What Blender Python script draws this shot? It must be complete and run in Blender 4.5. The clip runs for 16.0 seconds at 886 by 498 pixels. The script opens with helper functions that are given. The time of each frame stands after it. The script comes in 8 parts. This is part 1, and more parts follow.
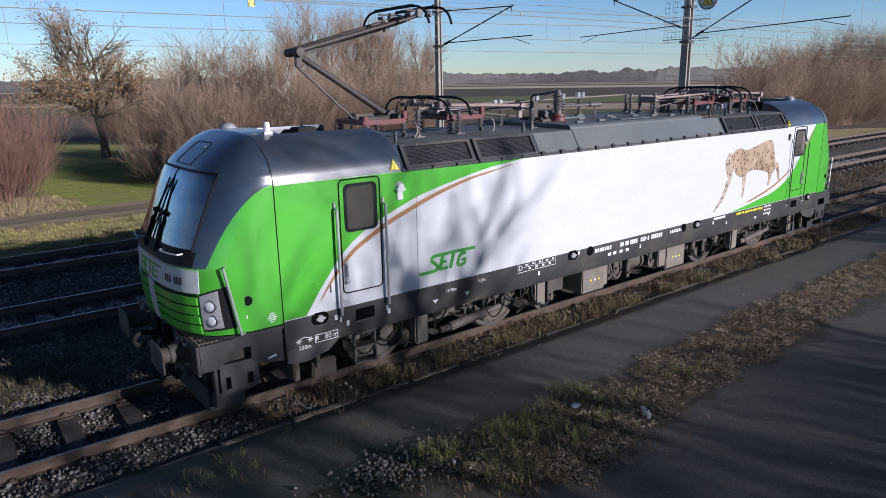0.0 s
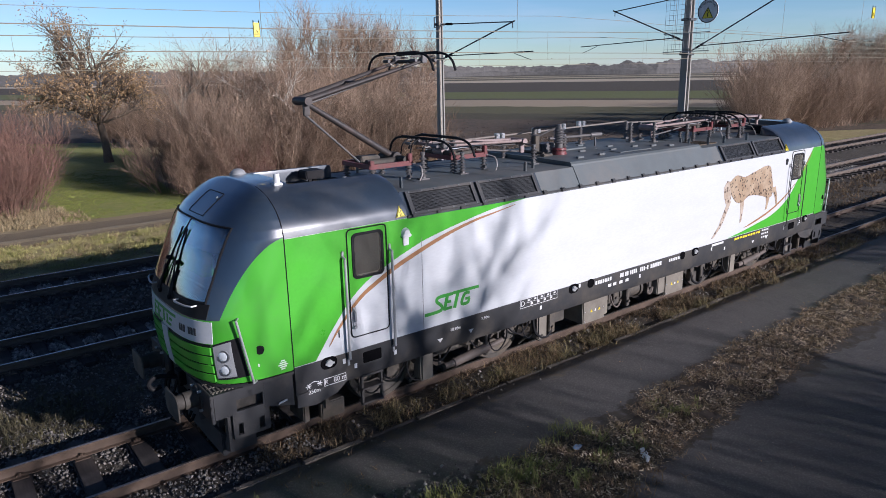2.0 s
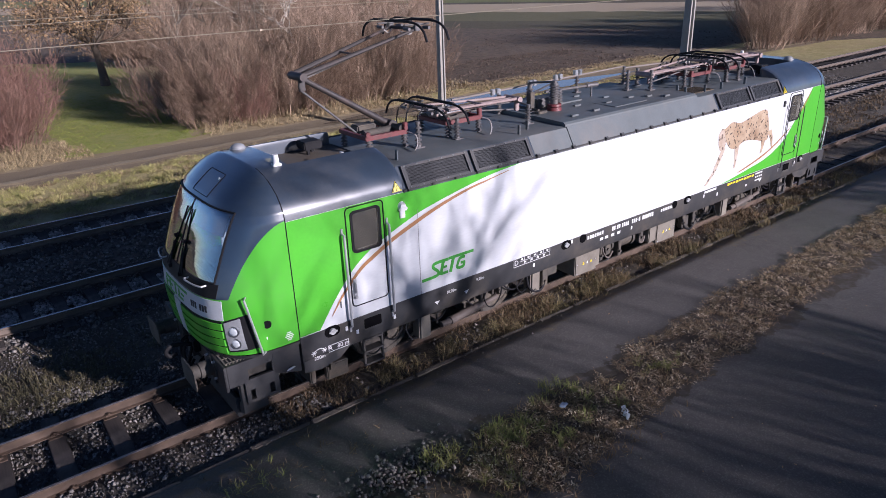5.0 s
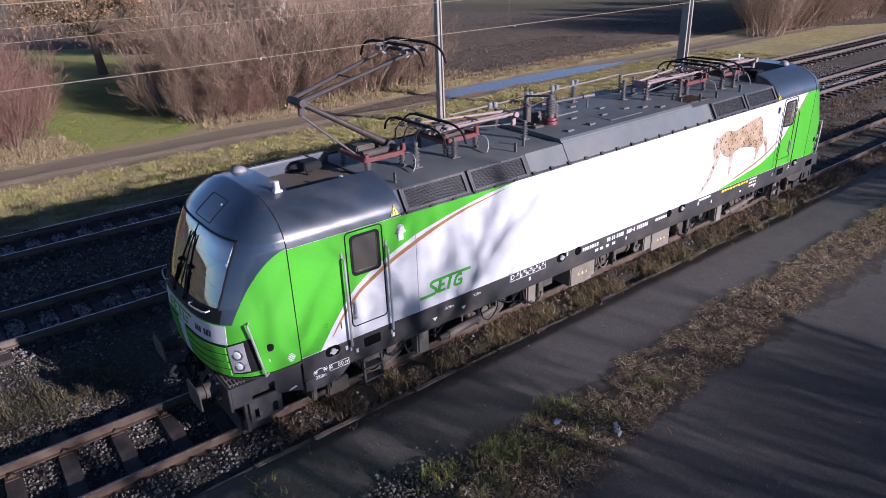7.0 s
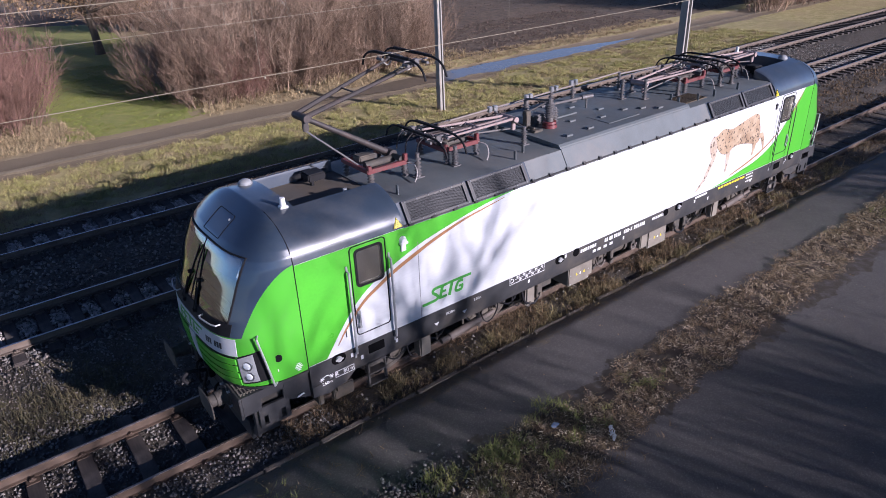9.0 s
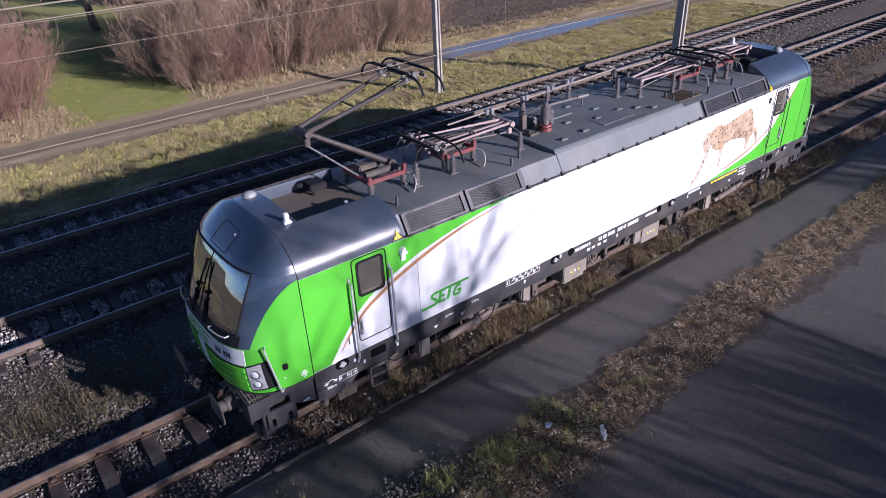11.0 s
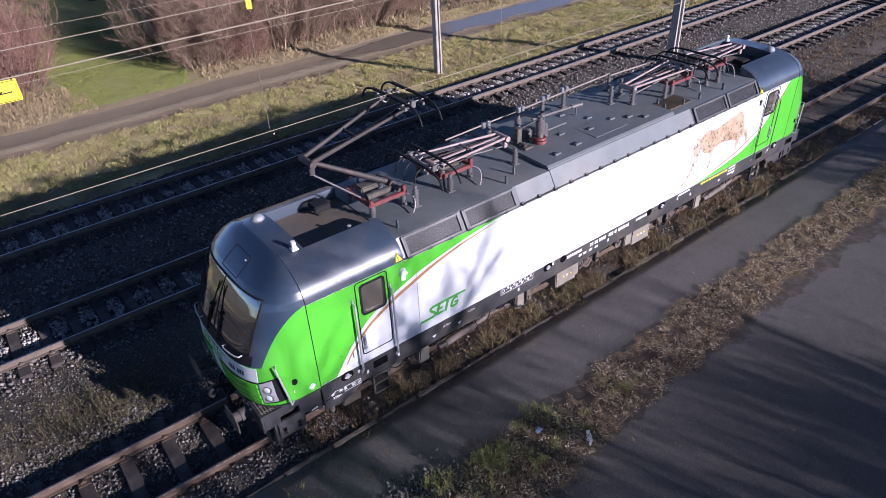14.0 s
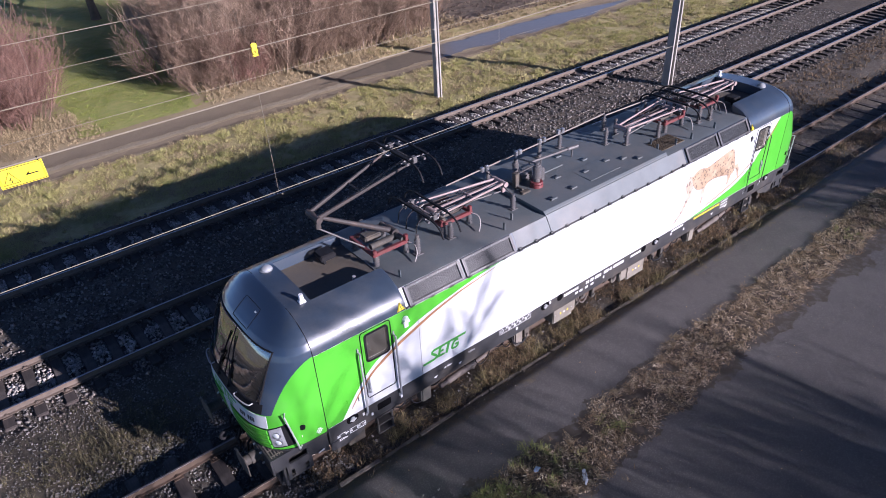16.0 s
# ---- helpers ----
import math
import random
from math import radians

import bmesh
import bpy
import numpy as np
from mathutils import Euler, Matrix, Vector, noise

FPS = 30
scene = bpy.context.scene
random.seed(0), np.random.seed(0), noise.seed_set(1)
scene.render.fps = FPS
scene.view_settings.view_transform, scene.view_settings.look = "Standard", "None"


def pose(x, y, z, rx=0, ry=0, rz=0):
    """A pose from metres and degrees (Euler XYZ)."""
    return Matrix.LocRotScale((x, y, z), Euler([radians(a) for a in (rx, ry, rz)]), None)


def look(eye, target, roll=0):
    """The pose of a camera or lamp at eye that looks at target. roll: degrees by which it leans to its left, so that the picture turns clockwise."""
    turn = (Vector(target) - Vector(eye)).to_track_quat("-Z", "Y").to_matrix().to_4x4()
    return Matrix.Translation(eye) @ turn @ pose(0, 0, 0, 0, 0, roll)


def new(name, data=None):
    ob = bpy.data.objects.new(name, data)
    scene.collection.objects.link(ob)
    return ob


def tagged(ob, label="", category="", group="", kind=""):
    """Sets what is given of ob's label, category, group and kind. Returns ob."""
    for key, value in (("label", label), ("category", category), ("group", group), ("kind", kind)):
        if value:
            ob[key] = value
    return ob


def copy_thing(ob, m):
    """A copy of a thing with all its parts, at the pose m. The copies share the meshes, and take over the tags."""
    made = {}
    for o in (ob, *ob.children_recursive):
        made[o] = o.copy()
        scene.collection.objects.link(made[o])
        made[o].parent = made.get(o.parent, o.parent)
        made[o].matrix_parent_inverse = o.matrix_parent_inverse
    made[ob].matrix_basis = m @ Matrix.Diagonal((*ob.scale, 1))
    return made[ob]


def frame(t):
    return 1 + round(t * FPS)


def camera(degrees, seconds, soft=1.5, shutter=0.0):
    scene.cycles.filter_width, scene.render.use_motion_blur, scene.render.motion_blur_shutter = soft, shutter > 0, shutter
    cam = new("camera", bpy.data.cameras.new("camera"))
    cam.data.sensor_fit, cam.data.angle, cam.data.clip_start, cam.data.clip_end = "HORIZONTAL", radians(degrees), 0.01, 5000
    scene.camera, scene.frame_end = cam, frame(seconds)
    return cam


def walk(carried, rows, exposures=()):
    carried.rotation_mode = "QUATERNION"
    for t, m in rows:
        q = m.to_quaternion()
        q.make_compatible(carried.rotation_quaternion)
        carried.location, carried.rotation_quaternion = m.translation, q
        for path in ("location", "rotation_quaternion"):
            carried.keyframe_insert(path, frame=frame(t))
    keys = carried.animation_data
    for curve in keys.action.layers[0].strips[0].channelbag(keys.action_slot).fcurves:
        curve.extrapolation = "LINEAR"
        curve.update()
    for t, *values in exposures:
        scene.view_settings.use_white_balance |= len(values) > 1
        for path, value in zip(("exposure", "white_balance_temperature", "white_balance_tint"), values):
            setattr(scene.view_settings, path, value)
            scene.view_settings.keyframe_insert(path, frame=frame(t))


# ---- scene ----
cam = camera(66.8, 16.0, soft=0.5)
PATH = [
    (0, (-11.459, -9.716, 4.499), (-10.275, -8.179, 4.011), -1.0),
    (0.5, (-11.487, -9.747, 4.69), (-10.305, -8.207, 4.208), -1.2),
    (1, (-11.521, -9.735, 4.921), (-10.338, -8.197, 4.437), -1.1),
    (1.5, (-11.539, -9.749, 5.137), (-10.357, -8.211, 4.651), -1.1),
    (2, (-11.554, -9.746, 5.326), (-10.374, -8.213, 4.818), -1.1),
    (2.5, (-11.547, -9.787, 5.544), (-10.379, -8.265, 4.98), -1.2),
    (3, (-11.507, -9.793, 5.733), (-10.35, -8.281, 5.118), -1.3),
    (3.5, (-11.491, -9.751, 5.897), (-10.341, -8.252, 5.241), -1.4),
    (4, (-11.492, -9.812, 6.041), (-10.355, -8.319, 5.349), -1.6),
    (6.3, (-11.464, -10.017, 6.898), (-10.371, -8.559, 6.072), -2.1),
    (6.5, (-11.441, -9.981, 6.948), (-10.347, -8.524, 6.124), -2.0),
    (7, (-11.431, -9.948, 7.15), (-10.335, -8.493, 6.324), -2.0),
    (7.5, (-11.432, -9.927, 7.33), (-10.337, -8.475, 6.498), -2.1),
    (8, (-11.426, -9.906, 7.495), (-10.335, -8.459, 6.649), -2.2),
    (8.5, (-11.433, -9.908, 7.683), (-10.349, -8.47, 6.813), -2.2),
    (9, (-11.432, -9.937, 7.9), (-10.361, -8.512, 6.993), -2.2),
    (9.2, (-11.419, -9.974, 7.954), (-10.356, -8.553, 7.032), -2.4),
    (11.5, (-11.396, -9.955, 9.034), (-10.356, -8.571, 8.032), -2.5),
    (12, (-11.383, -9.947, 9.283), (-10.343, -8.563, 8.281), -2.5),
    (12.5, (-11.37, -9.971, 9.499), (-10.332, -8.587, 8.495), -2.5),
    (13, (-11.373, -9.975, 9.736), (-10.352, -8.611, 8.689), -2.6),
    (13.5, (-11.356, -10.011, 9.949), (-10.356, -8.669, 8.854), -2.7),
    (14, (-11.307, -10.007, 10.168), (-10.316, -8.675, 9.053), -2.7),
    (14.5, (-11.294, -10.018, 10.423), (-10.301, -8.686, 9.311), -2.7),
    (15, (-11.281, -10.021, 10.68), (-10.289, -8.69, 9.566), -2.7),
    (15.5, (-11.271, -10.0, 10.959), (-10.278, -8.668, 9.846), -2.8),
    (16, (-11.241, -9.991, 11.226), (-10.25, -8.656, 10.114), -3.0),
]
walk(cam, [(t, look(eye, target, roll)) for t, eye, target, roll in PATH],
     exposures=[(0, 0.30, 5900, 20), (2, 0.34, 5900, 20), (4, 0.50, 5920, 25), (9, 0.78, 5850, 29), (12, 0.9, 5820, 30), (16, 1.08, 5810, 30)])

# ---- world, sun, exposure ----
SUN_TO = Vector((0.335, -0.895, 0.269)).normalized()
world = bpy.data.worlds.new("world")
scene.world = world
world.use_nodes = True
wn = world.node_tree
sky = wn.nodes.new("ShaderNodeTexSky")
sky.sky_type, sky.sun_disc = "NISHITA", False
sky.sun_elevation = math.asin(SUN_TO.z)
sky.sun_rotation = math.atan2(SUN_TO.x, SUN_TO.y)
sky.air_density, sky.dust_density, sky.ozone_density = 1.0, 0.0, 3.0
back = wn.nodes["Background"]
back.inputs["Strength"].default_value = 0.05
# thin streaks of cloud low in the sky
wt, wmap, wno = wn.nodes.new("ShaderNodeTexCoord"), wn.nodes.new("ShaderNodeMapping"), wn.nodes.new("ShaderNodeTexNoise")
wmap.inputs["Scale"].default_value = (1.6, 1.6, 11.0)
wno.inputs["Scale"].default_value, wno.inputs["Detail"].default_value = 1.7, 5.0
wr, wmix, wtint = wn.nodes.new("ShaderNodeValToRGB"), wn.nodes.new("ShaderNodeMix"), wn.nodes.new("ShaderNodeMix")
wr.color_ramp.elements[0].position, wr.color_ramp.elements[1].position = 0.46, 0.78
wr.color_ramp.elements[1].color = (0.55, 0.55, 0.55, 1)
wtint.data_type, wtint.blend_type = "RGBA", "MULTIPLY"
wtint.inputs[0].default_value, wtint.inputs[7].default_value = 1.0, (0.88, 1.03, 1.22, 1)
wmix.data_type = "RGBA"
wmix.inputs[7].default_value = (5.6, 6.2, 7.4, 1)
wn.links.new(wt.outputs["Generated"], wmap.inputs["Vector"])
wn.links.new(wmap.outputs[0], wno.inputs["Vector"])
wn.links.new(wno.outputs["Fac"], wr.inputs[0])
wn.links.new(sky.outputs["Color"], wtint.inputs[6])
wn.links.new(wtint.outputs[2], wmix.inputs[6])
wn.links.new(wr.outputs[0], wmix.inputs[0])
# paler towards the horizon, deep blue overhead
wsep, wrange, wfall, wgrade = wn.nodes.new("ShaderNodeSeparateXYZ"), wn.nodes.new("ShaderNodeMapRange"), wn.nodes.new("ShaderNodeMix"), wn.nodes.new("ShaderNodeMix")
wrange.interpolation_type = "SMOOTHSTEP"
for i, v in ((1, 0.08), (2, 0.62), (3, 0.0), (4, 1.0)):
    wrange.inputs[i].default_value = v
wgrade.data_type = wfall.data_type = "RGBA"
wfall.blend_type, wfall.inputs[0].default_value = "MULTIPLY", 1.0
wgrade.inputs[6].default_value, wgrade.inputs[7].default_value = (1.66, 1.72, 1.74, 1), (0.12, 0.175, 0.27, 1)
wn.links.new(wt.outputs["Generated"], wsep.inputs[0])
wn.links.new(wsep.outputs[2], wrange.inputs[0])
wn.links.new(wrange.outputs[0], wgrade.inputs[0])
wn.links.new(wmix.outputs[2], wfall.inputs[6])
wn.links.new(wgrade.outputs[2], wfall.inputs[7])
wn.links.new(wfall.outputs[2], back.inputs["Color"])
sun = new("sun", bpy.data.lights.new("sun", "SUN"))
sun.data.energy, sun.data.angle, sun.data.color = 5.0, radians(0.55), (1.0, 0.94, 0.86)
sun.matrix_world = look(SUN_TO * 60, (0, 0, 0))


# ---- materials ----
def ramp(nt, src, stops):
    r = nt.nodes.new("ShaderNodeValToRGB")
    els = r.color_ramp.elements
    while len(els) < len(stops):
        els.new(0.5)
    for e, (p, c) in zip(els, stops):
        e.position, e.color = p, (*c, 1)
    nt.links.new(src, r.inputs[0])
    return r.outputs[0]


def mix(nt, fac, a, b, mode="MIX"):
    m = nt.nodes.new("ShaderNodeMix")
    m.data_type, m.blend_type = "RGBA", mode
    for sock, v in ((m.inputs[0], fac), (m.inputs[6], a), (m.inputs[7], b)):
        if isinstance(v, bpy.types.NodeSocket):
            nt.links.new(v, sock)
        elif isinstance(v, (int, float)):
            sock.default_value = v
        else:
            sock.default_value = (*v, 1)
    return m.outputs[2]


def calc(nt, op, a, b=0.0, c=0.0):
    m = nt.nodes.new("ShaderNodeMath")
    m.operation = op
    for sock, v in zip(m.inputs, (a, b, c)):
        if isinstance(v, bpy.types.NodeSocket):
            nt.links.new(v, sock)
        else:
            sock.default_value = v
    return m.outputs[0]


def grain(nt, scale, detail=4.0, rough=0.6, coords="Object", stretch=None):
    tc = nt.nodes.new("ShaderNodeTexCoord")
    n = nt.nodes.new("ShaderNodeTexNoise")
    n.inputs["Scale"].default_value, n.inputs["Detail"].default_value, n.inputs["Roughness"].default_value = scale, detail, rough
    src = tc.outputs[coords]
    if stretch:
        mp = nt.nodes.new("ShaderNodeMapping")
        mp.inputs["Scale"].default_value = stretch
        nt.links.new(src, mp.inputs["Vector"])
        src = mp.outputs[0]
    nt.links.new(src, n.inputs["Vector"])
    return n.outputs["Fac"]


def mat(name, a, b=None, scale=3.0, fine=40.0, rough=0.6, metal=0.0, bump=0.0, vary=0.0, dirt=None, dirt_amount=0.5, coat=0.0, stretch=None, spec=0.5):
    """Two-scale colour from a to b, uneven roughness, fine relief, dirt in patches; vary: each object's or island's own shade."""
    m = bpy.data.materials.new(name)
    m.use_nodes = True
    nt = m.node_tree
    bsdf = nt.nodes["Principled BSDF"]
    b = b or tuple(v * 0.8 for v in a)
    big, small = grain(nt, scale, 5, 0.6, stretch=stretch), grain(nt, fine, 3, 0.7, stretch=stretch)
    col = mix(nt, ramp(nt, big, [(0.35, (0, 0, 0)), (0.65, (1, 1, 1))]), a, b)
    col = mix(nt, 0.25, col, mix(nt, small, tuple(v * 0.55 for v in a), tuple(min(1, v * 1.45) for v in a)))
    if dirt:
        d = grain(nt, scale * 0.45, 7, 0.7)
        col = mix(nt, calc(nt, "MULTIPLY", ramp(nt, d, [(0.48, (0, 0, 0)), (0.7, (1, 1, 1))]), dirt_amount), col, dirt)
    if vary:
        oi, ge = nt.nodes.new("ShaderNodeObjectInfo"), nt.nodes.new("ShaderNodeNewGeometry")
        r = calc(nt, "FRACT", calc(nt, "ADD", oi.outputs["Random"], ge.outputs["Random Per Island"]))
        k = calc(nt, "MULTIPLY_ADD", r, 2 * vary, 1 - vary)
        cx = nt.nodes.new("ShaderNodeCombineColor")
        for i in range(3):
            nt.links.new(k, cx.inputs[i])
        col = mix(nt, 1.0, col, cx.outputs[0], "MULTIPLY")
    nt.links.new(col, bsdf.inputs["Base Color"])
    nt.links.new(calc(nt, "MULTIPLY_ADD", big, 0.3, rough - 0.15), bsdf.inputs["Roughness"])
    bsdf.inputs["Metallic"].default_value = metal
    bsdf.inputs["Coat Weight"].default_value = coat
    bsdf.inputs["Coat Roughness"].default_value = 0.12
    bsdf.inputs["Specular IOR Level"].default_value = spec
    if bump:
        bp = nt.nodes.new("ShaderNodeBump")
        bp.inputs["Strength"].default_value, bp.inputs["Distance"].default_value = bump, 0.01
        nt.links.new(small, bp.inputs["Height"])
        nt.links.new(bp.outputs[0], bsdf.inputs["Normal"])
    return m


def glass(name, tint, rough=0.03):
    m = bpy.data.materials.new(name)
    m.use_nodes = True
    b = m.node_tree.nodes["Principled BSDF"]
    b.inputs["Base Color"].default_value, b.inputs["Roughness"].default_value = (*tint, 1), rough
    b.inputs["Transmission Weight"].default_value, b.inputs["IOR"].default_value = 1.0, 1.45
    return m


M_WHITE = mat("white_paint", (0.575, 0.595, 0.615), (0.525, 0.545, 0.565), 1.2, 14, 0.36, coat=0.12, dirt=(0.55, 0.53, 0.50), dirt_amount=0.16, stretch=(0.6, 1, 2.2))
M_GREEN = mat("green_paint", (0.068, 0.4, 0.028), (0.058, 0.36, 0.024), 1.5, 18, 0.33, coat=0.3, dirt=(0.13, 0.30, 0.06), dirt_amount=0.25)
M_BROWN = mat("brown_stripe_paint", (0.34, 0.17, 0.075), None, 2, 20, 0.4)
M_BLUE = mat("anthracite_paint", (0.031, 0.047, 0.071), (0.025, 0.039, 0.058), 2, 25, 0.36, coat=0.8, dirt=(0.12, 0.115, 0.11), dirt_amount=0.35)
M_ROOF = mat("roof_paint", (0.105, 0.122, 0.128), (0.08, 0.095, 0.10), 1.3, 30, 0.55, dirt=(0.17, 0.15, 0.13), dirt_amount=0.55, bump=0.05)
M_FRAME = mat("frame_paint", (0.037, 0.038, 0.041), (0.029, 0.030, 0.033), 2.0, 30, 0.5, dirt=(0.13, 0.11, 0.085), dirt_amount=0.5)
M_UNDER = mat("underframe_grime", (0.062, 0.055, 0.047), (0.036, 0.033, 0.030), 4, 40, 0.75, dirt=(0.16, 0.125, 0.085), dirt_amount=0.7, bump=0.15)
M_BOXGREY = mat("equipment_grey", (0.20, 0.18, 0.145), (0.14, 0.125, 0.105), 3, 30, 0.7, dirt=(0.10, 0.085, 0.07), dirt_amount=0.7)
M_STEEL = mat("worn_steel", (0.45, 0.46, 0.48), (0.35, 0.36, 0.37), 6, 60, 0.35, metal=0.9)
M_SILVER = mat("silver_paint", (0.40, 0.41, 0.42), (0.33, 0.34, 0.35), 5, 40, 0.45, metal=0.3)
M_BLACK = mat("black_rubber", (0.012, 0.012, 0.014), None, 5, 50, 0.65, spec=0.2)
M_INSUL = mat("insulator_grey", (0.105, 0.10, 0.10), (0.07, 0.067, 0.067), 8, 60, 0.5, dirt=(0.15, 0.125, 0.10), dirt_amount=0.5)
M_RED = mat("red_oxide_paint", (0.15, 0.028, 0.030), (0.10, 0.024, 0.024), 6, 40, 0.55, dirt=(0.10, 0.06, 0.05), dirt_amount=0.6)
M_COPPER = mat("tinned_braid", (0.50, 0.47, 0.44), (0.36, 0.33, 0.31), 12, 60, 0.5, metal=0.3)
M_PALEROD = mat("pale_tube", (0.32, 0.25, 0.235), (0.22, 0.165, 0.155), 6, 50, 0.5, dirt=(0.20, 0.13, 0.11), dirt_amount=0.5)
M_PANTO = mat("pantograph_tube", (0.036, 0.030, 0.028), (0.028, 0.024, 0.023), 6, 50, 0.6, dirt=(0.10, 0.062, 0.05), dirt_amount=0.6)
M_MARK = mat("white_lettering", (0.72, 0.73, 0.74), None, 9, 60, 0.5, dirt=(0.3, 0.3, 0.3), dirt_amount=0.3)
M_DARKMARK = mat("dark_lettering", (0.03, 0.035, 0.04), None, 9, 60, 0.5)
M_LOGO = mat("green_lettering", (0.05, 0.36, 0.045), None, 6, 40, 0.4, coat=0.2)
M_YELLOW = mat("yellow_enamel", (0.85, 0.66, 0.02), (0.80, 0.60, 0.02), 5, 40, 0.4)
M_PATCH = mat("tan_print", (0.32, 0.225, 0.145), (0.48, 0.38, 0.27), 4.5, 22, 0.4, dirt=(0.15, 0.095, 0.06), dirt_amount=0.6)
def spotted(m, scale, dark):
    """Dark irregular spots over a colour that is there."""
    nt = m.node_tree
    b = nt.nodes["Principled BSDF"]
    was = b.inputs["Base Color"].links[0].from_socket
    tc, vo = nt.nodes.new("ShaderNodeTexCoord"), nt.nodes.new("ShaderNodeTexVoronoi")
    vo.inputs["Scale"].default_value = scale
    nt.links.new(tc.outputs["Object"], vo.inputs["Vector"])
    nt.links.new(mix(nt, ramp(nt, vo.outputs["Distance"], [(0.27, (0.92, 0.92, 0.92)), (0.36, (0, 0, 0))]), was, dark), b.inputs["Base Color"])


spotted(M_PATCH, 12.0, (0.035, 0.022, 0.018))
M_PALEPATCH = mat("pale_print", (0.36, 0.28, 0.21), (0.52, 0.45, 0.38), 4.5, 22, 0.4)
spotted(M_PALEPATCH, 9.0, (0.10, 0.07, 0.055))
M_MESH = mat("dark_mesh", (0.028, 0.031, 0.035), None, 6, 40, 0.5, spec=0.4)
M_GLASS = glass("windscreen_glass", (0.55, 0.66, 0.70))
M_GLASS.node_tree.nodes["Principled BSDF"].inputs["IOR"].default_value = 2.3
M_LENS = mat("lamp_lens", (0.62, 0.66, 0.68), (0.50, 0.54, 0.56), 8, 40, 0.12, coat=1.0)
M_WINDOW = glass("side_window_glass", (0.80, 0.76, 0.68))
M_WINDOW.node_tree.nodes["Principled BSDF"].inputs["Transmission Weight"].default_value = 0.96  # slightly diffuse, tan mixed in for the pane's sunlit look
M_CABIN = mat("cabin_lining", (0.78, 0.72, 0.62), (0.66, 0.60, 0.51), 3, 30, 0.7)
M_DESK = mat("desk_grey", (0.10, 0.11, 0.12), None, 3, 30, 0.6)
M_RAILSIDE = mat("rusty_rail", (0.085, 0.054, 0.036), (0.055, 0.038, 0.027), 5, 60, 0.8, bump=0.2, dirt=(0.10, 0.07, 0.05), dirt_amount=0.5)
M_DARKRAIL = mat("dark_rail", (0.115, 0.088, 0.068), (0.078, 0.06, 0.049), 5, 60, 0.75, bump=0.2, dirt=(0.13, 0.085, 0.055), dirt_amount=0.5)
M_RAILTOP = mat("rail_head", (0.40, 0.36, 0.33), (0.27, 0.20, 0.15), 2, 40, 0.38, metal=0.8, stretch=(0.3, 4, 1))
M_BRIGHTRAIL = mat("polished_rail_head", (0.55, 0.54, 0.54), (0.42, 0.39, 0.37), 2, 40, 0.30, metal=0.95, stretch=(0.3, 4, 1))
M_SLEEPER = mat("sleeper_wood", (0.058, 0.047, 0.041), (0.034, 0.029, 0.027), 3, 30, 0.85, bump=0.4, vary=0.3, dirt=(0.16, 0.14, 0.12), dirt_amount=0.5, stretch=(5, 0.7, 3))
M_STONE = mat("ballast_stone", (0.20, 0.187, 0.172), (0.08, 0.073, 0.066), 4, 30, 0.85, vary=0.55, dirt=(0.19, 0.12, 0.07), dirt_amount=0.5)
M_CONCRETE = mat("mast_concrete", (0.31, 0.295, 0.27), (0.25, 0.24, 0.22), 1.5, 20, 0.85, bump=0.15, dirt=(0.25, 0.23, 0.2), dirt_amount=0.5)
M_WIRE = mat("catenary_wire", (0.40, 0.35, 0.26), (0.30, 0.26, 0.20), 6, 40, 0.5, metal=0.6)
M_BRACKET = mat("bracket_tube", (0.075, 0.08, 0.085), None, 5, 40, 0.55, metal=0.3)
M_BARK = mat("bark", (0.16, 0.12, 0.085), (0.11, 0.085, 0.062), 4, 40, 0.9, bump=0.3, vary=0.2)
M_PALEBARK = mat("pale_bark", (0.55, 0.51, 0.44), (0.40, 0.35, 0.29), 3, 30, 0.85, bump=0.2, vary=0.2)
M_GREYBARK = mat("grey_bark", (0.30, 0.255, 0.20), (0.20, 0.165, 0.125), 3, 30, 0.85, bump=0.2, vary=0.3)
M_TWIG = mat("brown_twigs", (0.235, 0.158, 0.108), (0.17, 0.115, 0.08), 0.35, 3, 0.85, vary=0.35)
M_REDTWIG = mat("red_twigs", (0.225, 0.118, 0.090), (0.19, 0.118, 0.085), 0.5, 3, 0.8, vary=0.35)
M_TANTWIG = mat("tan_twigs", (0.33, 0.235, 0.165), (0.235, 0.165, 0.118), 0.4, 3, 0.85, vary=0.35)
M_LEAF = mat("dry_leaves", (0.34, 0.225, 0.115), (0.23, 0.14, 0.07), 1, 8, 0.75, vary=0.45)
M_GRASS = mat("winter_grass", (0.45, 0.39, 0.17), (0.27, 0.28, 0.075), 0.9, 5, 0.8, vary=0.22)
M_DRYGRASS = mat("straw_grass", (0.37, 0.29, 0.165), (0.27, 0.20, 0.11), 0.5, 4, 0.8, vary=0.4)
M_WEED = mat("weed_litter", (0.20, 0.135, 0.078), (0.12, 0.09, 0.048), 0.6, 5, 0.85, vary=0.6)
M_GREENWEED = mat("green_weeds", (0.17, 0.19, 0.05), (0.22, 0.195, 0.075), 0.8, 5, 0.8, vary=0.4)
M_LAWN = mat("lawn_blades", (0.22, 0.27, 0.05), (0.28, 0.29, 0.07), 0.8, 5, 0.8, vary=0.2)
M_KERBTUFT = mat("olive_straw", (0.22, 0.165, 0.085), (0.125, 0.115, 0.045), 1.2, 6, 0.8, vary=0.45)
M_PALELITTER = mat("bleached_litter", (0.52, 0.44, 0.32), (0.36, 0.29, 0.20), 2.5, 12, 0.8, vary=0.5)
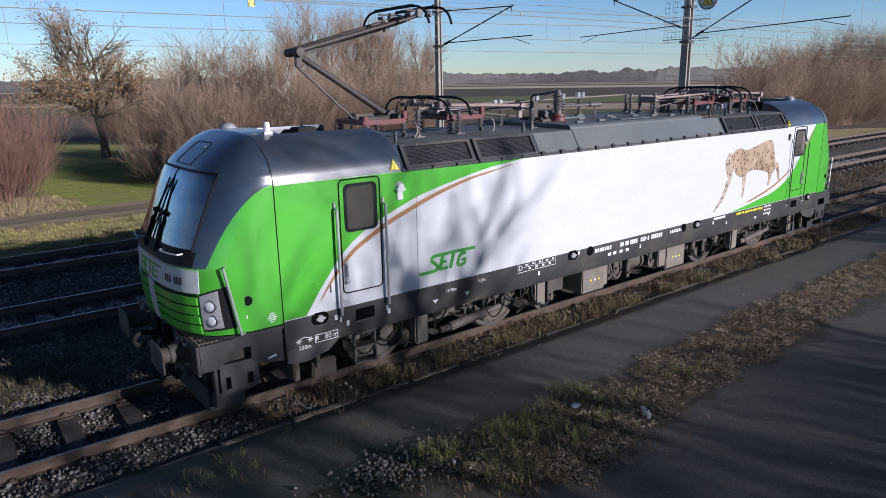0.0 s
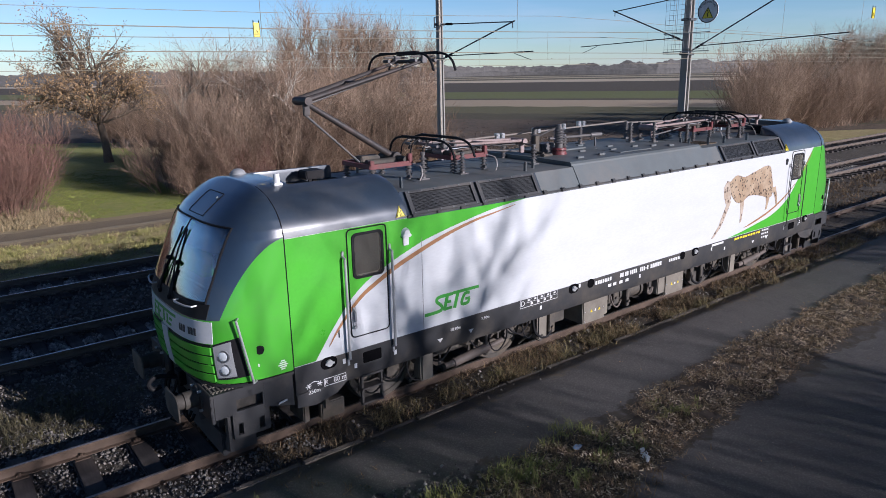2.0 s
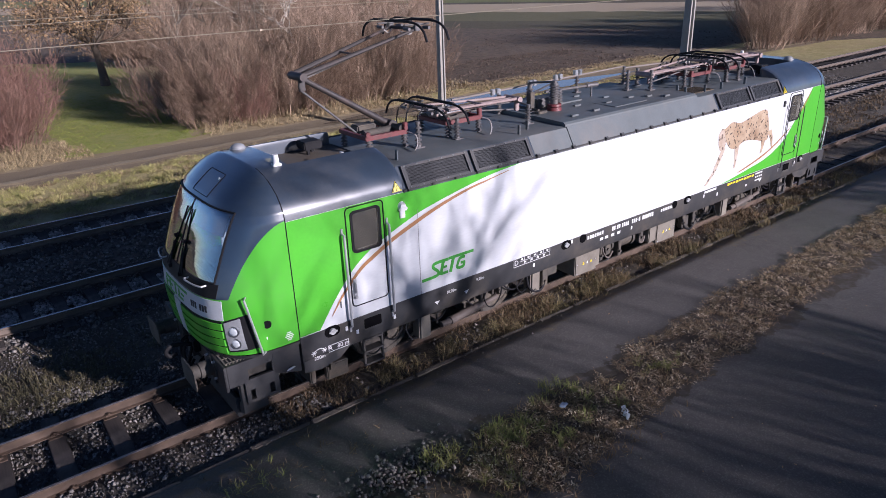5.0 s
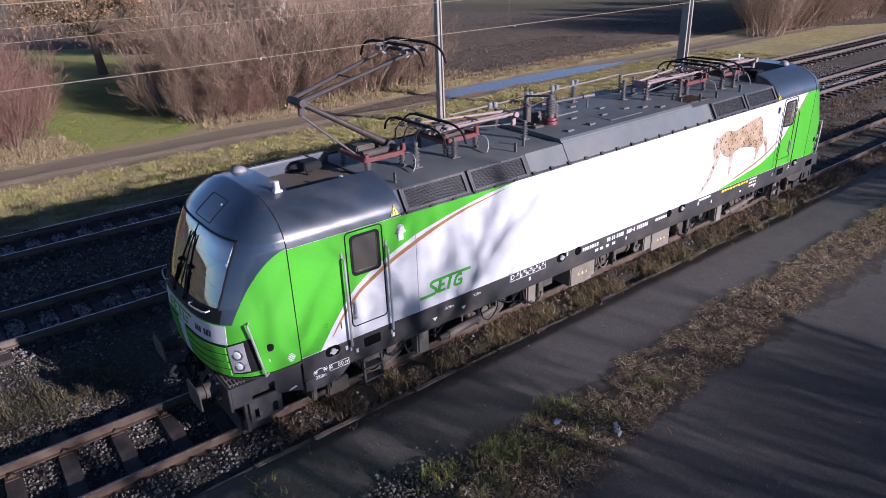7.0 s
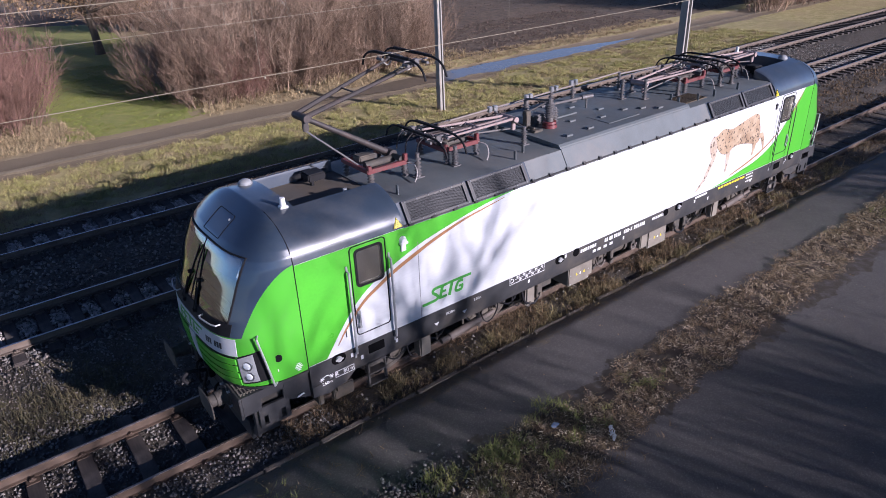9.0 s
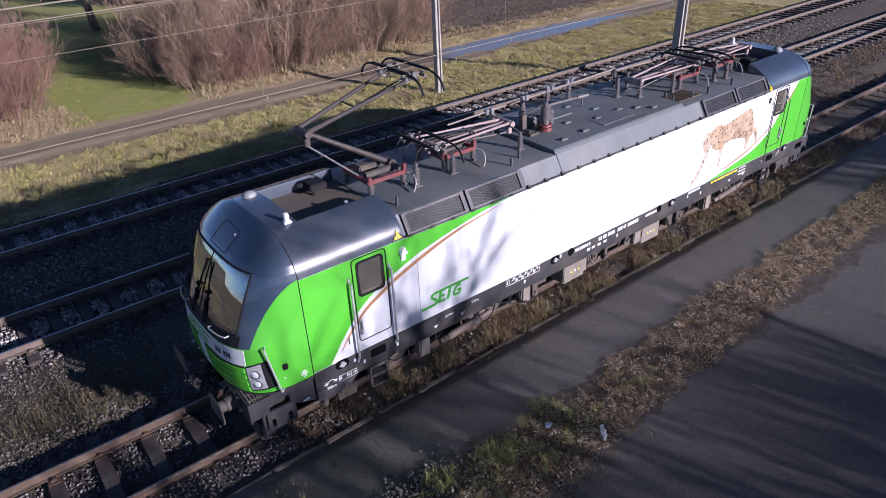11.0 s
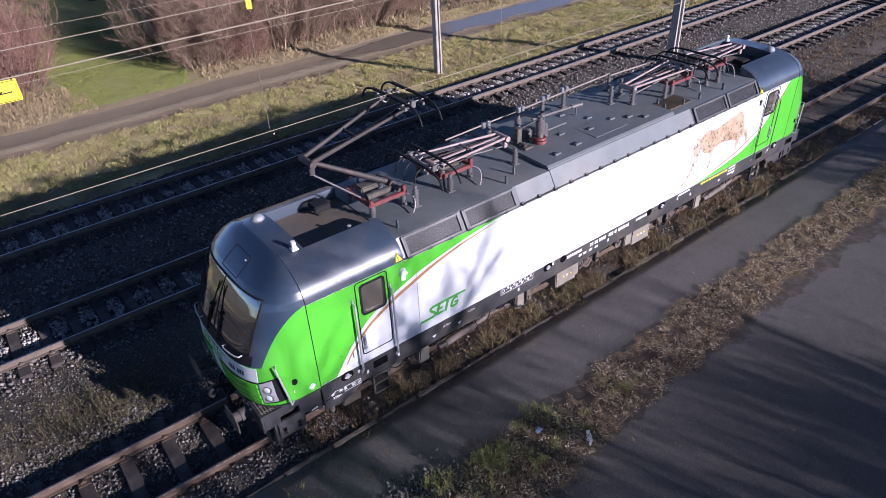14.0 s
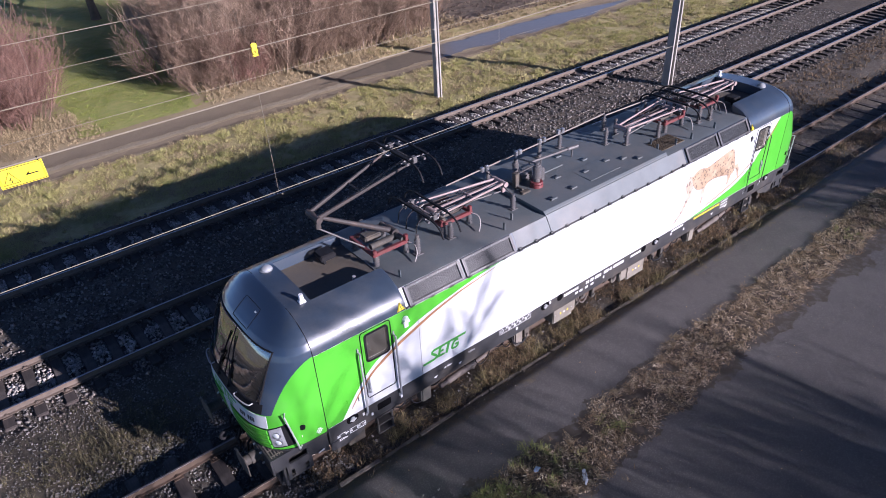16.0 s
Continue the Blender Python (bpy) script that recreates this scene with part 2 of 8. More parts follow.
M_DECK = mat("dusty_deck", (0.115, 0.095, 0.073), (0.082, 0.077, 0.068), 1.6, 25, 0.75, dirt=(0.08, 0.082, 0.085), dirt_amount=0.6, bump=0.05)
M_BLIND = mat("blind_grey", (0.16, 0.165, 0.17), None, 3, 30, 0.7)
M_LITTER = mat("brown_litter", (0.12, 0.085, 0.058), (0.52, 0.42, 0.30), 2.5, 12, 0.85, vary=0.6)
M_BEZEL = mat("lamp_field_grey", (0.26, 0.27, 0.28), (0.21, 0.22, 0.23), 5, 40, 0.5)
# near-black colour that paints the shade inside recesses
M_RECESS_SHADE = mat("recess_shade", (0.006, 0.006, 0.007), None, 5, 40, 0.9, spec=0.0)
M_FAR = mat("far_woods", (0.03, 0.028, 0.026), (0.02, 0.018, 0.017), 0.02, 0.2, 0.9, vary=0.3)


# ---- mesh helpers ----
def part(name, bm, material, parent=None, label="", angle=35):
    """Links a bmesh as one mesh object under a thing or a part."""
    bmesh.ops.recalc_face_normals(bm, faces=bm.faces)
    me = bpy.data.meshes.new(name)
    for f in bm.faces:
        f.smooth = True
    bm.to_mesh(me)
    bm.free()
    me.set_sharp_from_angle(angle=radians(angle))
    me.materials.append(material)
    ob = new(name, me)
    ob.parent = parent
    return tagged(ob, label)


def thing(name, label, category, group="", kind="", at=(0, 0, 0)):
    ob = new(name)
    ob.location = at
    return tagged(ob, label, category, group, kind)


def box(bm, x0, x1, y0, y1, z0, z1, bevel=0.0, m=None):
    r = bmesh.ops.create_cube(bm, size=1, matrix=Matrix.LocRotScale(((x0 + x1) / 2, (y0 + y1) / 2, (z0 + z1) / 2), None, (abs(x1 - x0), abs(y1 - y0), abs(z1 - z0))))
    vs = r["verts"]
    if bevel:
        es = list({e for v in vs for e in v.link_edges})
        got = bmesh.ops.bevel(bm, geom=es, offset=bevel, segments=2, affect="EDGES", clamp_overlap=True)
        vs = [v for v in got["verts"]] if not vs[0].is_valid else list({v for f in got["faces"] for v in f.verts} | {v for v in vs if v.is_valid})
    if m:
        bmesh.ops.transform(bm, matrix=m, verts=vs)
    return bm


def rod(bm, a, b, r0, r1=None, seg=10, caps=True):
    a, b = Vector(a), Vector(b)
    d = b - a
    q = d.to_track_quat("Z", "Y").to_matrix().to_4x4()
    bmesh.ops.create_cone(bm, cap_ends=caps, segments=seg, radius1=r0, radius2=r0 if r1 is None else r1, depth=d.length, matrix=Matrix.Translation((a + b) / 2) @ q)
    return bm


def tube(bm, pts, r, seg=8, closed=False):
    """A round bar bent along points."""
    pts = [Vector(p) for p in pts]
    n = len(pts)
    rings, ref = [], None
    for i, p in enumerate(pts):
        a, b = (pts[i - 1], pts[(i + 1) % n]) if closed else (pts[max(0, i - 1)], pts[min(n - 1, i + 1)])
        d = (b - a).normalized()
        ref = d.orthogonal().normalized() if ref is None else (ref - d * ref.dot(d)).normalized()
        s = d.cross(ref)
        rings.append([bm.verts.new(p + (ref * math.cos(t) + s * math.sin(t)) * r) for t in (2 * math.pi * k / seg for k in range(seg))])
    for i in range(n if closed else n - 1):
        u, v = rings[i], rings[(i + 1) % n]
        for k in range(seg):
            bm.faces.new((u[k], u[(k + 1) % seg], v[(k + 1) % seg], v[k]))
    if not closed:
        bm.faces.new(rings[0][::-1])
        bm.faces.new(rings[-1])
    return bm


def spline(pts, n=8):
    """Points of a smooth curve through pts."""
    P = [Vector(p) for p in pts]
    P = [2 * P[0] - P[1]] + P + [2 * P[-1] - P[-2]]
    out = []
    for i in range(1, len(P) - 2):
        for k in range(n):
            t = k / n
            out.append(0.5 * (2 * P[i] + (P[i + 1] - P[i - 1]) * t + (2 * P[i - 1] - 5 * P[i] + 4 * P[i + 1] - P[i + 2]) * t * t + (3 * P[i] - P[i - 1] - 3 * P[i + 1] + P[i + 2]) * t ** 3))
    return out + [P[-2]]


def slab(bm, outline, y0, y1):
    """A plate: outline of (x, z) between two y."""
    a = [bm.verts.new((x, y0, z)) for x, z in outline]
    b = [bm.verts.new((x, y1, z)) for x, z in outline]
    bm.faces.new(a)
    bm.faces.new(b[::-1])
    n = len(a)
    for i in range(n):
        bm.faces.new((a[i], b[i], b[(i + 1) % n], a[(i + 1) % n]))
    return bm


def prism(bm, outline, x0, x1):
    """A bar along x: outline of (y, z)."""
    a = [bm.verts.new((x0, y, z)) for y, z in outline]
    b = [bm.verts.new((x1, y, z)) for y, z in outline]
    bm.faces.new(a)
    bm.faces.new(b[::-1])
    n = len(a)
    for i in range(n):
        bm.faces.new((a[i], b[i], b[(i + 1) % n], a[(i + 1) % n]))
    return bm


def rounded(x0, x1, z0, z1, r, n=5):
    """A rounded rectangle."""
    out = []
    for cx, cz, a0 in ((x1 - r, z1 - r, 0), (x0 + r, z1 - r, 90), (x0 + r, z0 + r, 180), (x1 - r, z0 + r, 270)):
        for k in range(n + 1):
            a = radians(a0 + 90 * k / n)
            out.append((cx + r * math.cos(a), cz + r * math.sin(a)))
    return out


def bars(verts_faces, name, material, parent=None):
    verts, faces = verts_faces
    me = bpy.data.meshes.new(name)
    me.from_pydata(verts, [], faces)
    me.materials.append(material)
    ob = new(name, me)
    ob.parent = parent
    return ob


def lettering(name, words, size, m, material, parent=None, extrude=0.002):
    """Words in the built-in font, as a mesh."""
    cu = bpy.data.curves.new(name, "FONT")
    cu.body, cu.size, cu.extrude, cu.align_x, cu.align_y = words, size, extrude, "CENTER", "CENTER"
    tmp = new(name + "_tmp", cu)
    me = bpy.data.meshes.new_from_object(tmp)
    bpy.data.objects.remove(tmp)
    me.transform(m)
    me.materials.clear()
    me.materials.append(material)
    ob = new(name, me)
    ob.parent = parent
    return ob


def empty_bm():
    return bmesh.new()


def part_each(name, bm, material, parent=None, label=""):
    """Each separate piece of a bmesh as a part of its own."""
    left = set(bm.verts)
    while left:
        todo, isle = [next(v for v in bm.verts if v in left)], set()
        while todo:
            v = todo.pop()
            if v in isle:
                continue
            isle.add(v)
            todo += [e.other_vert(v) for e in v.link_edges]
        left -= isle
        b2, at = empty_bm(), {}
        for v in bm.verts:
            if v in isle:
                at[v] = b2.verts.new(v.co)
        for f in bm.faces:
            if f.verts[0] in isle:
                b2.faces.new([at[v] for v in f.verts])
        part(name, b2, material, parent, label)
    bm.free()


def plate(bm, xs, zs, keep, y0, y1):
    """A plate of grid cells with openings, standing in an xz plane."""
    V = {}
    def at(i, k, y):
        if (i, k, y) not in V:
            V[i, k, y] = bm.verts.new((xs[i], y, zs[k]))
        return V[i, k, y]
    on = {(i, k) for i in range(len(xs) - 1) for k in range(len(zs) - 1) if keep((xs[i] + xs[i + 1]) / 2, (zs[k] + zs[k + 1]) / 2)}
    for i, k in on:
        q = ((i, k), (i + 1, k), (i + 1, k + 1), (i, k + 1))
        bm.faces.new([at(a, b, y0) for a, b in q])
        bm.faces.new([at(a, b, y1) for a, b in q[::-1]])
        for (di, dk), (a, b) in (((0, -1), (q[0], q[1])), ((1, 0), (q[1], q[2])), ((0, 1), (q[2], q[3])), ((-1, 0), (q[3], q[0]))):
            if (i + di, k + dk) not in on:
                bm.faces.new([at(*a, y0), at(*a, y1), at(*b, y1), at(*b, y0)])
    bmesh.ops.recalc_face_normals(bm, faces=bm.faces)
    return bm

# ---- the locomotive: x along it, its middle at 0, rail top at z = 0 ----
loco = thing("locomotive", "green and white electric locomotive standing on a rusty siding", "locomotive")
XS = 7.9
HALF = [(0.80, 1.44), (1.00, 1.48), (1.30, 1.50), (3.22, 1.50), (3.34, 1.472), (3.46, 1.41), (3.56, 1.325), (3.64, 1.22), (3.71, 1.10), (3.765, 0.96), (3.81, 0.78), (3.838, 0.55), (3.85, 0.30)]
NOSE = [(0.80, 1.02), (1.00, 1.10), (1.30, 1.22), (1.60, 1.255), (1.90, 1.265), (2.20, 1.245), (2.45, 1.165), (3.00, 0.925), (3.33, 0.745), (3.46, 0.625), (3.57, 0.49), (3.66, 0.37), (3.72, 0.28), (3.765, 0.20), (3.81, 0.11), (3.85, 0.03)]


def table(rows, z):
    for (a, u), (b, v) in zip(rows, rows[1:]):
        if z <= b:
            return u + (v - u) * max(0.0, (z - a) / (b - a))
    return rows[-1][1]


def skin(y, z, off=0.0):
    """The front cab's surface at (y, z), off metres outside it."""
    w = table(HALF, z)
    s = min(1.0, abs(y) / w)
    d = table(NOSE, z) * (1 - s ** 3.1) ** (0.27 + 0.17 * min(1.0, max(0.0, (z - 2.2) / 1.1)))
    return Vector((-XS - d - off, y, z))


def ring(z, n=28):
    w, out = table(HALF, z), []
    for k in range(-n, n + 1):
        a = k / n
        y = w * math.sin(a * math.pi / 2) if abs(a) < 1 else w * a
        out.append(skin(y, z))
    return out


def shell(bm, z0, z1, steps, n=28, cap=False):
    rows = [[bm.verts.new(p) for p in ring(z0 + (z1 - z0) * i / steps, n)] for i in range(steps + 1)]
    for a, b in zip(rows, rows[1:]):
        for k in range(2 * n):
            bm.faces.new((a[k], a[k + 1], b[k + 1], b[k]))
    if cap:
        bm.faces.new(rows[-1])
    return bm


def patch(bm, outline_lo, outline_hi, off, nu=16, nv=6, thick=0.012):
    """A plate on the cab: between two edge curves (y, z), nu along, nv across."""
    def grid(o):
        g = []
        for j in range(nv + 1):
            v = j / nv
            g.append([bm.verts.new(skin(*(Vector(outline_lo(i / nu)) * (1 - v) + Vector(outline_hi(i / nu)) * v), o)) for i in range(nu + 1)])
        return g
    a, b = grid(off), grid(off - thick)
    for j in range(nv):
        for i in range(nu):
            bm.faces.new((a[j][i], a[j][i + 1], a[j + 1][i + 1], a[j + 1][i]))
            bm.faces.new((b[j][i], b[j + 1][i], b[j + 1][i + 1], b[j][i + 1]))
    rim = lambda g: g[0] + [g[j][nu] for j in range(1, nv)] + g[nv][::-1] + [g[j][0] for j in range(nv - 1, 0, -1)]
    ra, rb = rim(a), rim(b)
    for i in range(len(ra)):
        j = (i + 1) % len(ra)
        bm.faces.new((ra[i], rb[i], rb[j], ra[j]))
    return bm


def rect_patch(bm, y0, y1, z0, z1, off, nu=14, nv=6, thick=0.012):
    return patch(bm, lambda u: (y0 + (y1 - y0) * u, z0), lambda u: (y0 + (y1 - y0) * u, z1), off, nu, nv, thick)


def cab_paint():
    """Green below an arc, anthracite above it."""
    m = bpy.data.materials.new("cab_paint")
    m.use_nodes = True
    nt = m.node_tree
    b = nt.nodes["Principled BSDF"]
    tc, sx = nt.nodes.new("ShaderNodeTexCoord"), nt.nodes.new("ShaderNodeSeparateXYZ")
    nt.links.new(tc.outputs["Object"], sx.inputs[0])
    x, y, z = sx.outputs
    px = calc(nt, "DIVIDE", calc(nt, "ADD", calc(nt, "MULTIPLY", x, -1.0), -XS), 0.965)
    pz = calc(nt, "DIVIDE", calc(nt, "MAXIMUM", calc(nt, "SUBTRACT", z, 2.10), 0.0), 1.12)
    rad = calc(nt, "ADD", calc(nt, "POWER", calc(nt, "MAXIMUM", px, 0.0), 1.75), calc(nt, "POWER", pz, 1.04))
    above = calc(nt, "GREATER_THAN", z, calc(nt, "MULTIPLY_ADD", calc(nt, "ABSOLUTE", y), 0.02, 2.18))
    dark = calc(nt, "MULTIPLY", calc(nt, "GREATER_THAN", rad, 1.0), above)
    big, small = grain(nt, 1.7, 6), grain(nt, 25, 3)
    green = mix(nt, big, (0.068, 0.40, 0.028), (0.058, 0.36, 0.024))
    blue = mix(nt, big, (0.028, 0.048, 0.082), (0.022, 0.039, 0.066))
    col = mix(nt, dark, green, blue)
    col = mix(nt, calc(nt, "MULTIPLY", ramp(nt, grain(nt, 0.9, 7, 0.7), [(0.5, (0, 0, 0)), (0.75, (1, 1, 1))]), 0.22), col, (0.13, 0.14, 0.11))
    nt.links.new(col, b.inputs["Base Color"])
    nt.links.new(calc(nt, "MULTIPLY_ADD", small, 0.15, 0.26), b.inputs["Roughness"])
    b.inputs["Coat Weight"].default_value, b.inputs["Coat Roughness"].default_value = 0.8, 0.08
    return m


M_CAB = cab_paint()


def build_cab():
    """All parts of the front cab, in a list; the rear cab is the same turned round."""
    made = []

    def add(name, bm, material, label="", parent=None, angle=35):
        ob = part(name, bm, material, parent or loco, label, angle)
        if parent is None:
            made.append(ob)
        return ob
    # the shell leaves a hole for the windscreen
    n, bm = 40, empty_bm()
    zs = sorted({1.30 + 0.055 * i for i in range(35)} | {2.44, 3.34} | {z for z, _ in HALF if z > 1.3} | {3.22 + 0.02 * i for i in range(32)})
    zs = [z for i, z in enumerate(zs) if z <= 3.85 and (i == 0 or z - zs[i - 1] > 0.006)]
    rows = [[bm.verts.new(p) for p in ring(z, n)] for z in zs]
    for i in range(len(zs) - 1):
        for k in range(2 * n):
            f = (rows[i][k], rows[i][k + 1], rows[i + 1][k + 1], rows[i + 1][k])
            yc, zc = sum(v.co.y for v in f) / 4, sum(v.co.z for v in f) / 4
            if abs(yc) < 1.09 and 2.44 < zc < 3.34:
                continue
            bm.faces.new(f)
    bm.faces.new(rows[-1])
    add("cab_shell", bm, M_CAB, "rounded cab nose, green below and anthracite above", angle=30)
    bm = shell(empty_bm(), 1.235, 1.285, 2, 28)
    add("cab_skirt", bm, M_FRAME, "dark grey lower edge of the nose")
    # windscreen
    lo = lambda z: 1.12
    for s in (-1, 1):
        bm = empty_bm()
        ys = lambda u, z: s * (0.018 + u * (lo(z) - 0.018))
        patch(bm, lambda u: (ys(u, 2.42), 2.42), lambda u: (ys(u, 3.37), 3.37), 0.006, 16, 14, 0.010)
        w = add("windscreen", bm, M_GLASS, "tinted laminated windscreen pane")
        w.visible_shadow = False
    bm = empty_bm()
    edge = [(-lo(2.42), 2.42)] + [(lo(2.42) * (k / 12 - 1), 2.42) for k in range(1, 24)] + [(lo(2.42), 2.42)] + [(lo(2.42 + 0.95 * k / 10), 2.42 + 0.95 * k / 10) for k in range(1, 10)]
    edge += [(lo(3.37) * (1 - k / 12), 3.37) for k in range(0, 25)] + [(-lo(3.37 - 0.95 * k / 10), 3.37 - 0.95 * k / 10) for k in range(1, 10)]
    tube(bm, [skin(y, z, 0.004) for y, z in edge], 0.018, 6, closed=True)
    tube(bm, [skin(0, 2.42 + 0.95 * k / 8, 0.002) for k in range(9)], 0.016, 6)
    add("windscreen_gasket", bm, M_BLACK, "black rubber windscreen gasket")
    # dark panel under the windscreen, white name band, ribs
    bm = rect_patch(empty_bm(), -1.18, 1.18, 2.215, 2.41, 0.007, 24, 3, 0.012)
    add("scuttle", bm, M_BLACK, "black panel below the windscreen")
    bm = rect_patch(empty_bm(), -1.25, 1.25, 1.88, 2.185, 0.007, 24, 3, 0.010)
    band = add("name_band", bm, M_WHITE, "white band across the nose")
    bm = empty_bm()
    for z0, z1, y0, y1 in ((1.89, 1.93, 0.10, 0.52), (2.10, 2.14, -0.50, 0.46), (1.93, 2.08, 0.44, 0.50), (2.01, 2.045, 0.16, 0.50), (1.93, 2.10, 0.24, 0.30), (1.93, 2.10, -0.02, 0.04), (1.93, 1.965, -0.32, -0.10), (1.93, 2.08, -0.18, -0.12), (2.01, 2.045, -0.36, -0.24)):
        rect_patch(bm, y0, y1, z0, z1, 0.011, 6, 2, 0.008)
    part("emblem", bm, M_LOGO, band, "green bars of an emblem")
    bm = empty_bm()
    for k in range(7):
        if k != 3:
            rect_patch(bm, -1.02 + 0.06 * k, -0.98 + 0.06 * k, 1.97, 2.07, 0.011, 2, 2, 0.008)
    part_each("number_bar", bm, M_DARKMARK, band, "dark number marks")
    bm = rect_patch(empty_bm(), -1.22, 1.22, 1.31, 1.87, 0.003, 24, 5, 0.01)
    add("grille_backing", bm, M_BLACK, "black gaps behind the ribs")
    for s in (-1, 1):
        for k in range(4):
            z = 1.325 + 0.132 * k
            bm = rect_patch(empty_bm(), s * 0.16, s * 1.22, z, z + 0.105, 0.022, 12, 2, 0.024)
            add("nose_rib", bm, M_GREEN)
    bm = patch(empty_bm(), lambda u: (-0.14 + 0.28 * u, 1.285), lambda u: (-0.14 + 0.28 * u, 1.87), 0.02, 4, 5, 0.022)
    add("centre_strip", bm, M_WHITE, "white strip down the middle of the nose")
    # headlamps
    for s in (-1, 1):
        hull = lambda u: (s * (1.25 + 0.21 * u), 1.36 + 0.03 * u * u)
        top = lambda u: (s * (1.25 + 0.19 * u), 1.87 + 0.09 * u)
        bm = patch(empty_bm(), hull, top, 0.012, 14, 8, 0.02)
        lamp = add("headlight", bm, M_BLACK, "wedge-shaped headlight in a black surround")
        bm = patch(empty_bm(), lambda u: (s * (1.255 + 0.155 * u), 1.385 + 0.02 * u), lambda u: (s * (1.255 + 0.145 * u), 1.845 + 0.07 * u), 0.019, 10, 6, 0.006)
        part("lamp_bezel", bm, M_BEZEL, lamp, "silver-grey lamp field")
        for zc, r in ((1.71, 0.095), (1.51, 0.09)):
            c, bm = skin(s * 1.335, zc, 0.012), empty_bm()
            out = Vector((-0.72, s * 0.69, 0.04)).normalized()
            rod(bm, c - out * 0.03, c + out * 0.012, r, r * 0.93, 20)
            part("reflector", bm, M_STEEL, lamp, "round chrome reflector")
            bm = empty_bm()
            bmesh.ops.create_uvsphere(bm, u_segments=14, v_segments=8, radius=r * 0.8, matrix=Matrix.Translation(c) @ out.to_track_quat("Z", "Y").to_matrix().to_4x4() @ Matrix.Diagonal((1, 1, 0.32, 1)))
            part("lens", bm, M_LENS, lamp, "clear lens")
        # grab bar on the corner
        bm = empty_bm()
        a, b = Vector((-8.66, s * 1.50, 2.22)), Vector((-8.51, s * 1.54, 1.30))
        tube(bm, [a + Vector((0.06, -s * 0.09, 0)), a, a * 0.7 + b * 0.3, a * 0.3 + b * 0.7, b, b + Vector((0.06, -s * 0.06, 0))], 0.018, 8)
        add("grab_bar", bm, M_SILVER, "silver upright grab bar")
        # grab bar below the windscreen
        bm = empty_bm()
        tube(bm, [skin(s * 0.98, 2.37, 0.0), skin(s * 0.98, 2.37, 0.07)] + [skin(s * (0.98 - 0.08 * k), 2.37, 0.085) for k in range(1, 6)] + [skin(s * 0.52, 2.37, 0.07), skin(s * 0.52, 2.37, 0.0)], 0.014, 8)
        add("step_rail", bm, M_SILVER, "pale grab rail under the windscreen")
        # speaker and plates on the cab side
        c = Vector((-8.36, s * 1.465, 1.73))
        bm = rod(empty_bm(), c, c + Vector((-0.02, s * 0.035, 0)), 0.062, 0.062, 18)
        add("socket_cap", bm, M_BLACK, "round black cap")
        for z0, h, wd in ((1.60, 0.05, 0.04), (1.51, 0.05, 0.10)):
            bm = box(empty_bm(), -8.36 - wd / 2, -8.36 + wd / 2, s * 1.468, s * 1.484, z0 - h / 2, z0 + h / 2, 0.003)
            add("data_plate", bm, M_MARK, "small white plate")
    # wipers
    for s in (-1, 1):
        bm = empty_bm()
        foot, mid, tip = skin(s * 0.22, 2.34, 0.03), skin(s * 0.20, 2.72, 0.05), skin(s * 0.06, 3.05, 0.03)
        tube(bm, [foot, mid], 0.012, 6)
        rod(bm, skin(s * 0.27, 2.36, 0.03), skin(s * 0.10, 3.24, 0.03), 0.014, 0.012, 6)
        tube(bm, [skin(s * 0.34, 2.34, 0.03), skin(s * 0.13, 2.82, 0.045)], 0.009, 6)
        rod(bm, skin(s * 0.19, 2.80, 0.01), skin(s * 0.19, 2.80, 0.07), 0.035, 0.03, 10)
        rod(bm, skin(s * 0.22, 2.33, -0.01), skin(s * 0.22, 2.33, 0.05), 0.04, 0.03, 10)
        add("wiper", bm, M_BLACK, "black windscreen wiper parked upright")
    # roof cap behind the windscreen, seam, top light hatch
    bm = empty_bm()
    hatch = lambda y, z: skin(y, z, 0.004)
    loop = [hatch(-0.30 + 0.06 * k, 3.43) for k in range(11)] + [hatch(0.30, 3.43 + 0.05 * k) for k in range(1, 6)] + [hatch(0.27 - 0.06 * k, 3.70) for k in range(10)] + [hatch(-0.30, 3.68 - 0.05 * k) for k in range(5)]
    tube(bm, loop, 0.007, 5, closed=True)
    add("lamp_hatch", bm, M_BLACK, "seam of the top lamp hatch")
    bm = empty_bm()
    rod(bm, skin(-0.22, 3.64, -0.01), skin(-0.22, 3.64, 0.015), 0.03, 0.02, 8)
    add("hatch_catch", bm, M_SILVER)
    # seam between nose and body
    bm = empty_bm()
    tube(bm, [(-XS - 0.002, -table(HALF, z), z) for z in [1.30 + 0.08 * k for k in range(31)] + [3.78, 3.82]], 0.008, 5)
    add("nose_seam", bm, M_BLACK, "dark seam round the nose")
    bm = empty_bm()
    tube(bm, [(-XS - 0.002, table(HALF, z), z) for z in [1.30 + 0.08 * k for k in range(31)] + [3.78, 3.82]], 0.008, 5)
    add("nose_seam", bm, M_BLACK, "dark seam round the nose")
    # roof over the cab: cap, then two shoulders with the sunken deck between them
    prof = [(table(HALF, z), z) for z in (3.20, 3.28, 3.34, 3.40, 3.46, 3.52, 3.56, 3.60, 3.64, 3.68, 3.71, 3.74, 3.765, 3.79, 3.81)]
    full = prof + [(0.55, 3.838), (0.25, 3.85), (-0.25, 3.85), (-0.55, 3.838)] + [(-y, z) for y, z in prof[::-1]]
    bm = prism(empty_bm(), full, -XS + 0.001, -7.45)
    add("roof_cap", bm, M_BLUE, "anthracite roof over the cab")
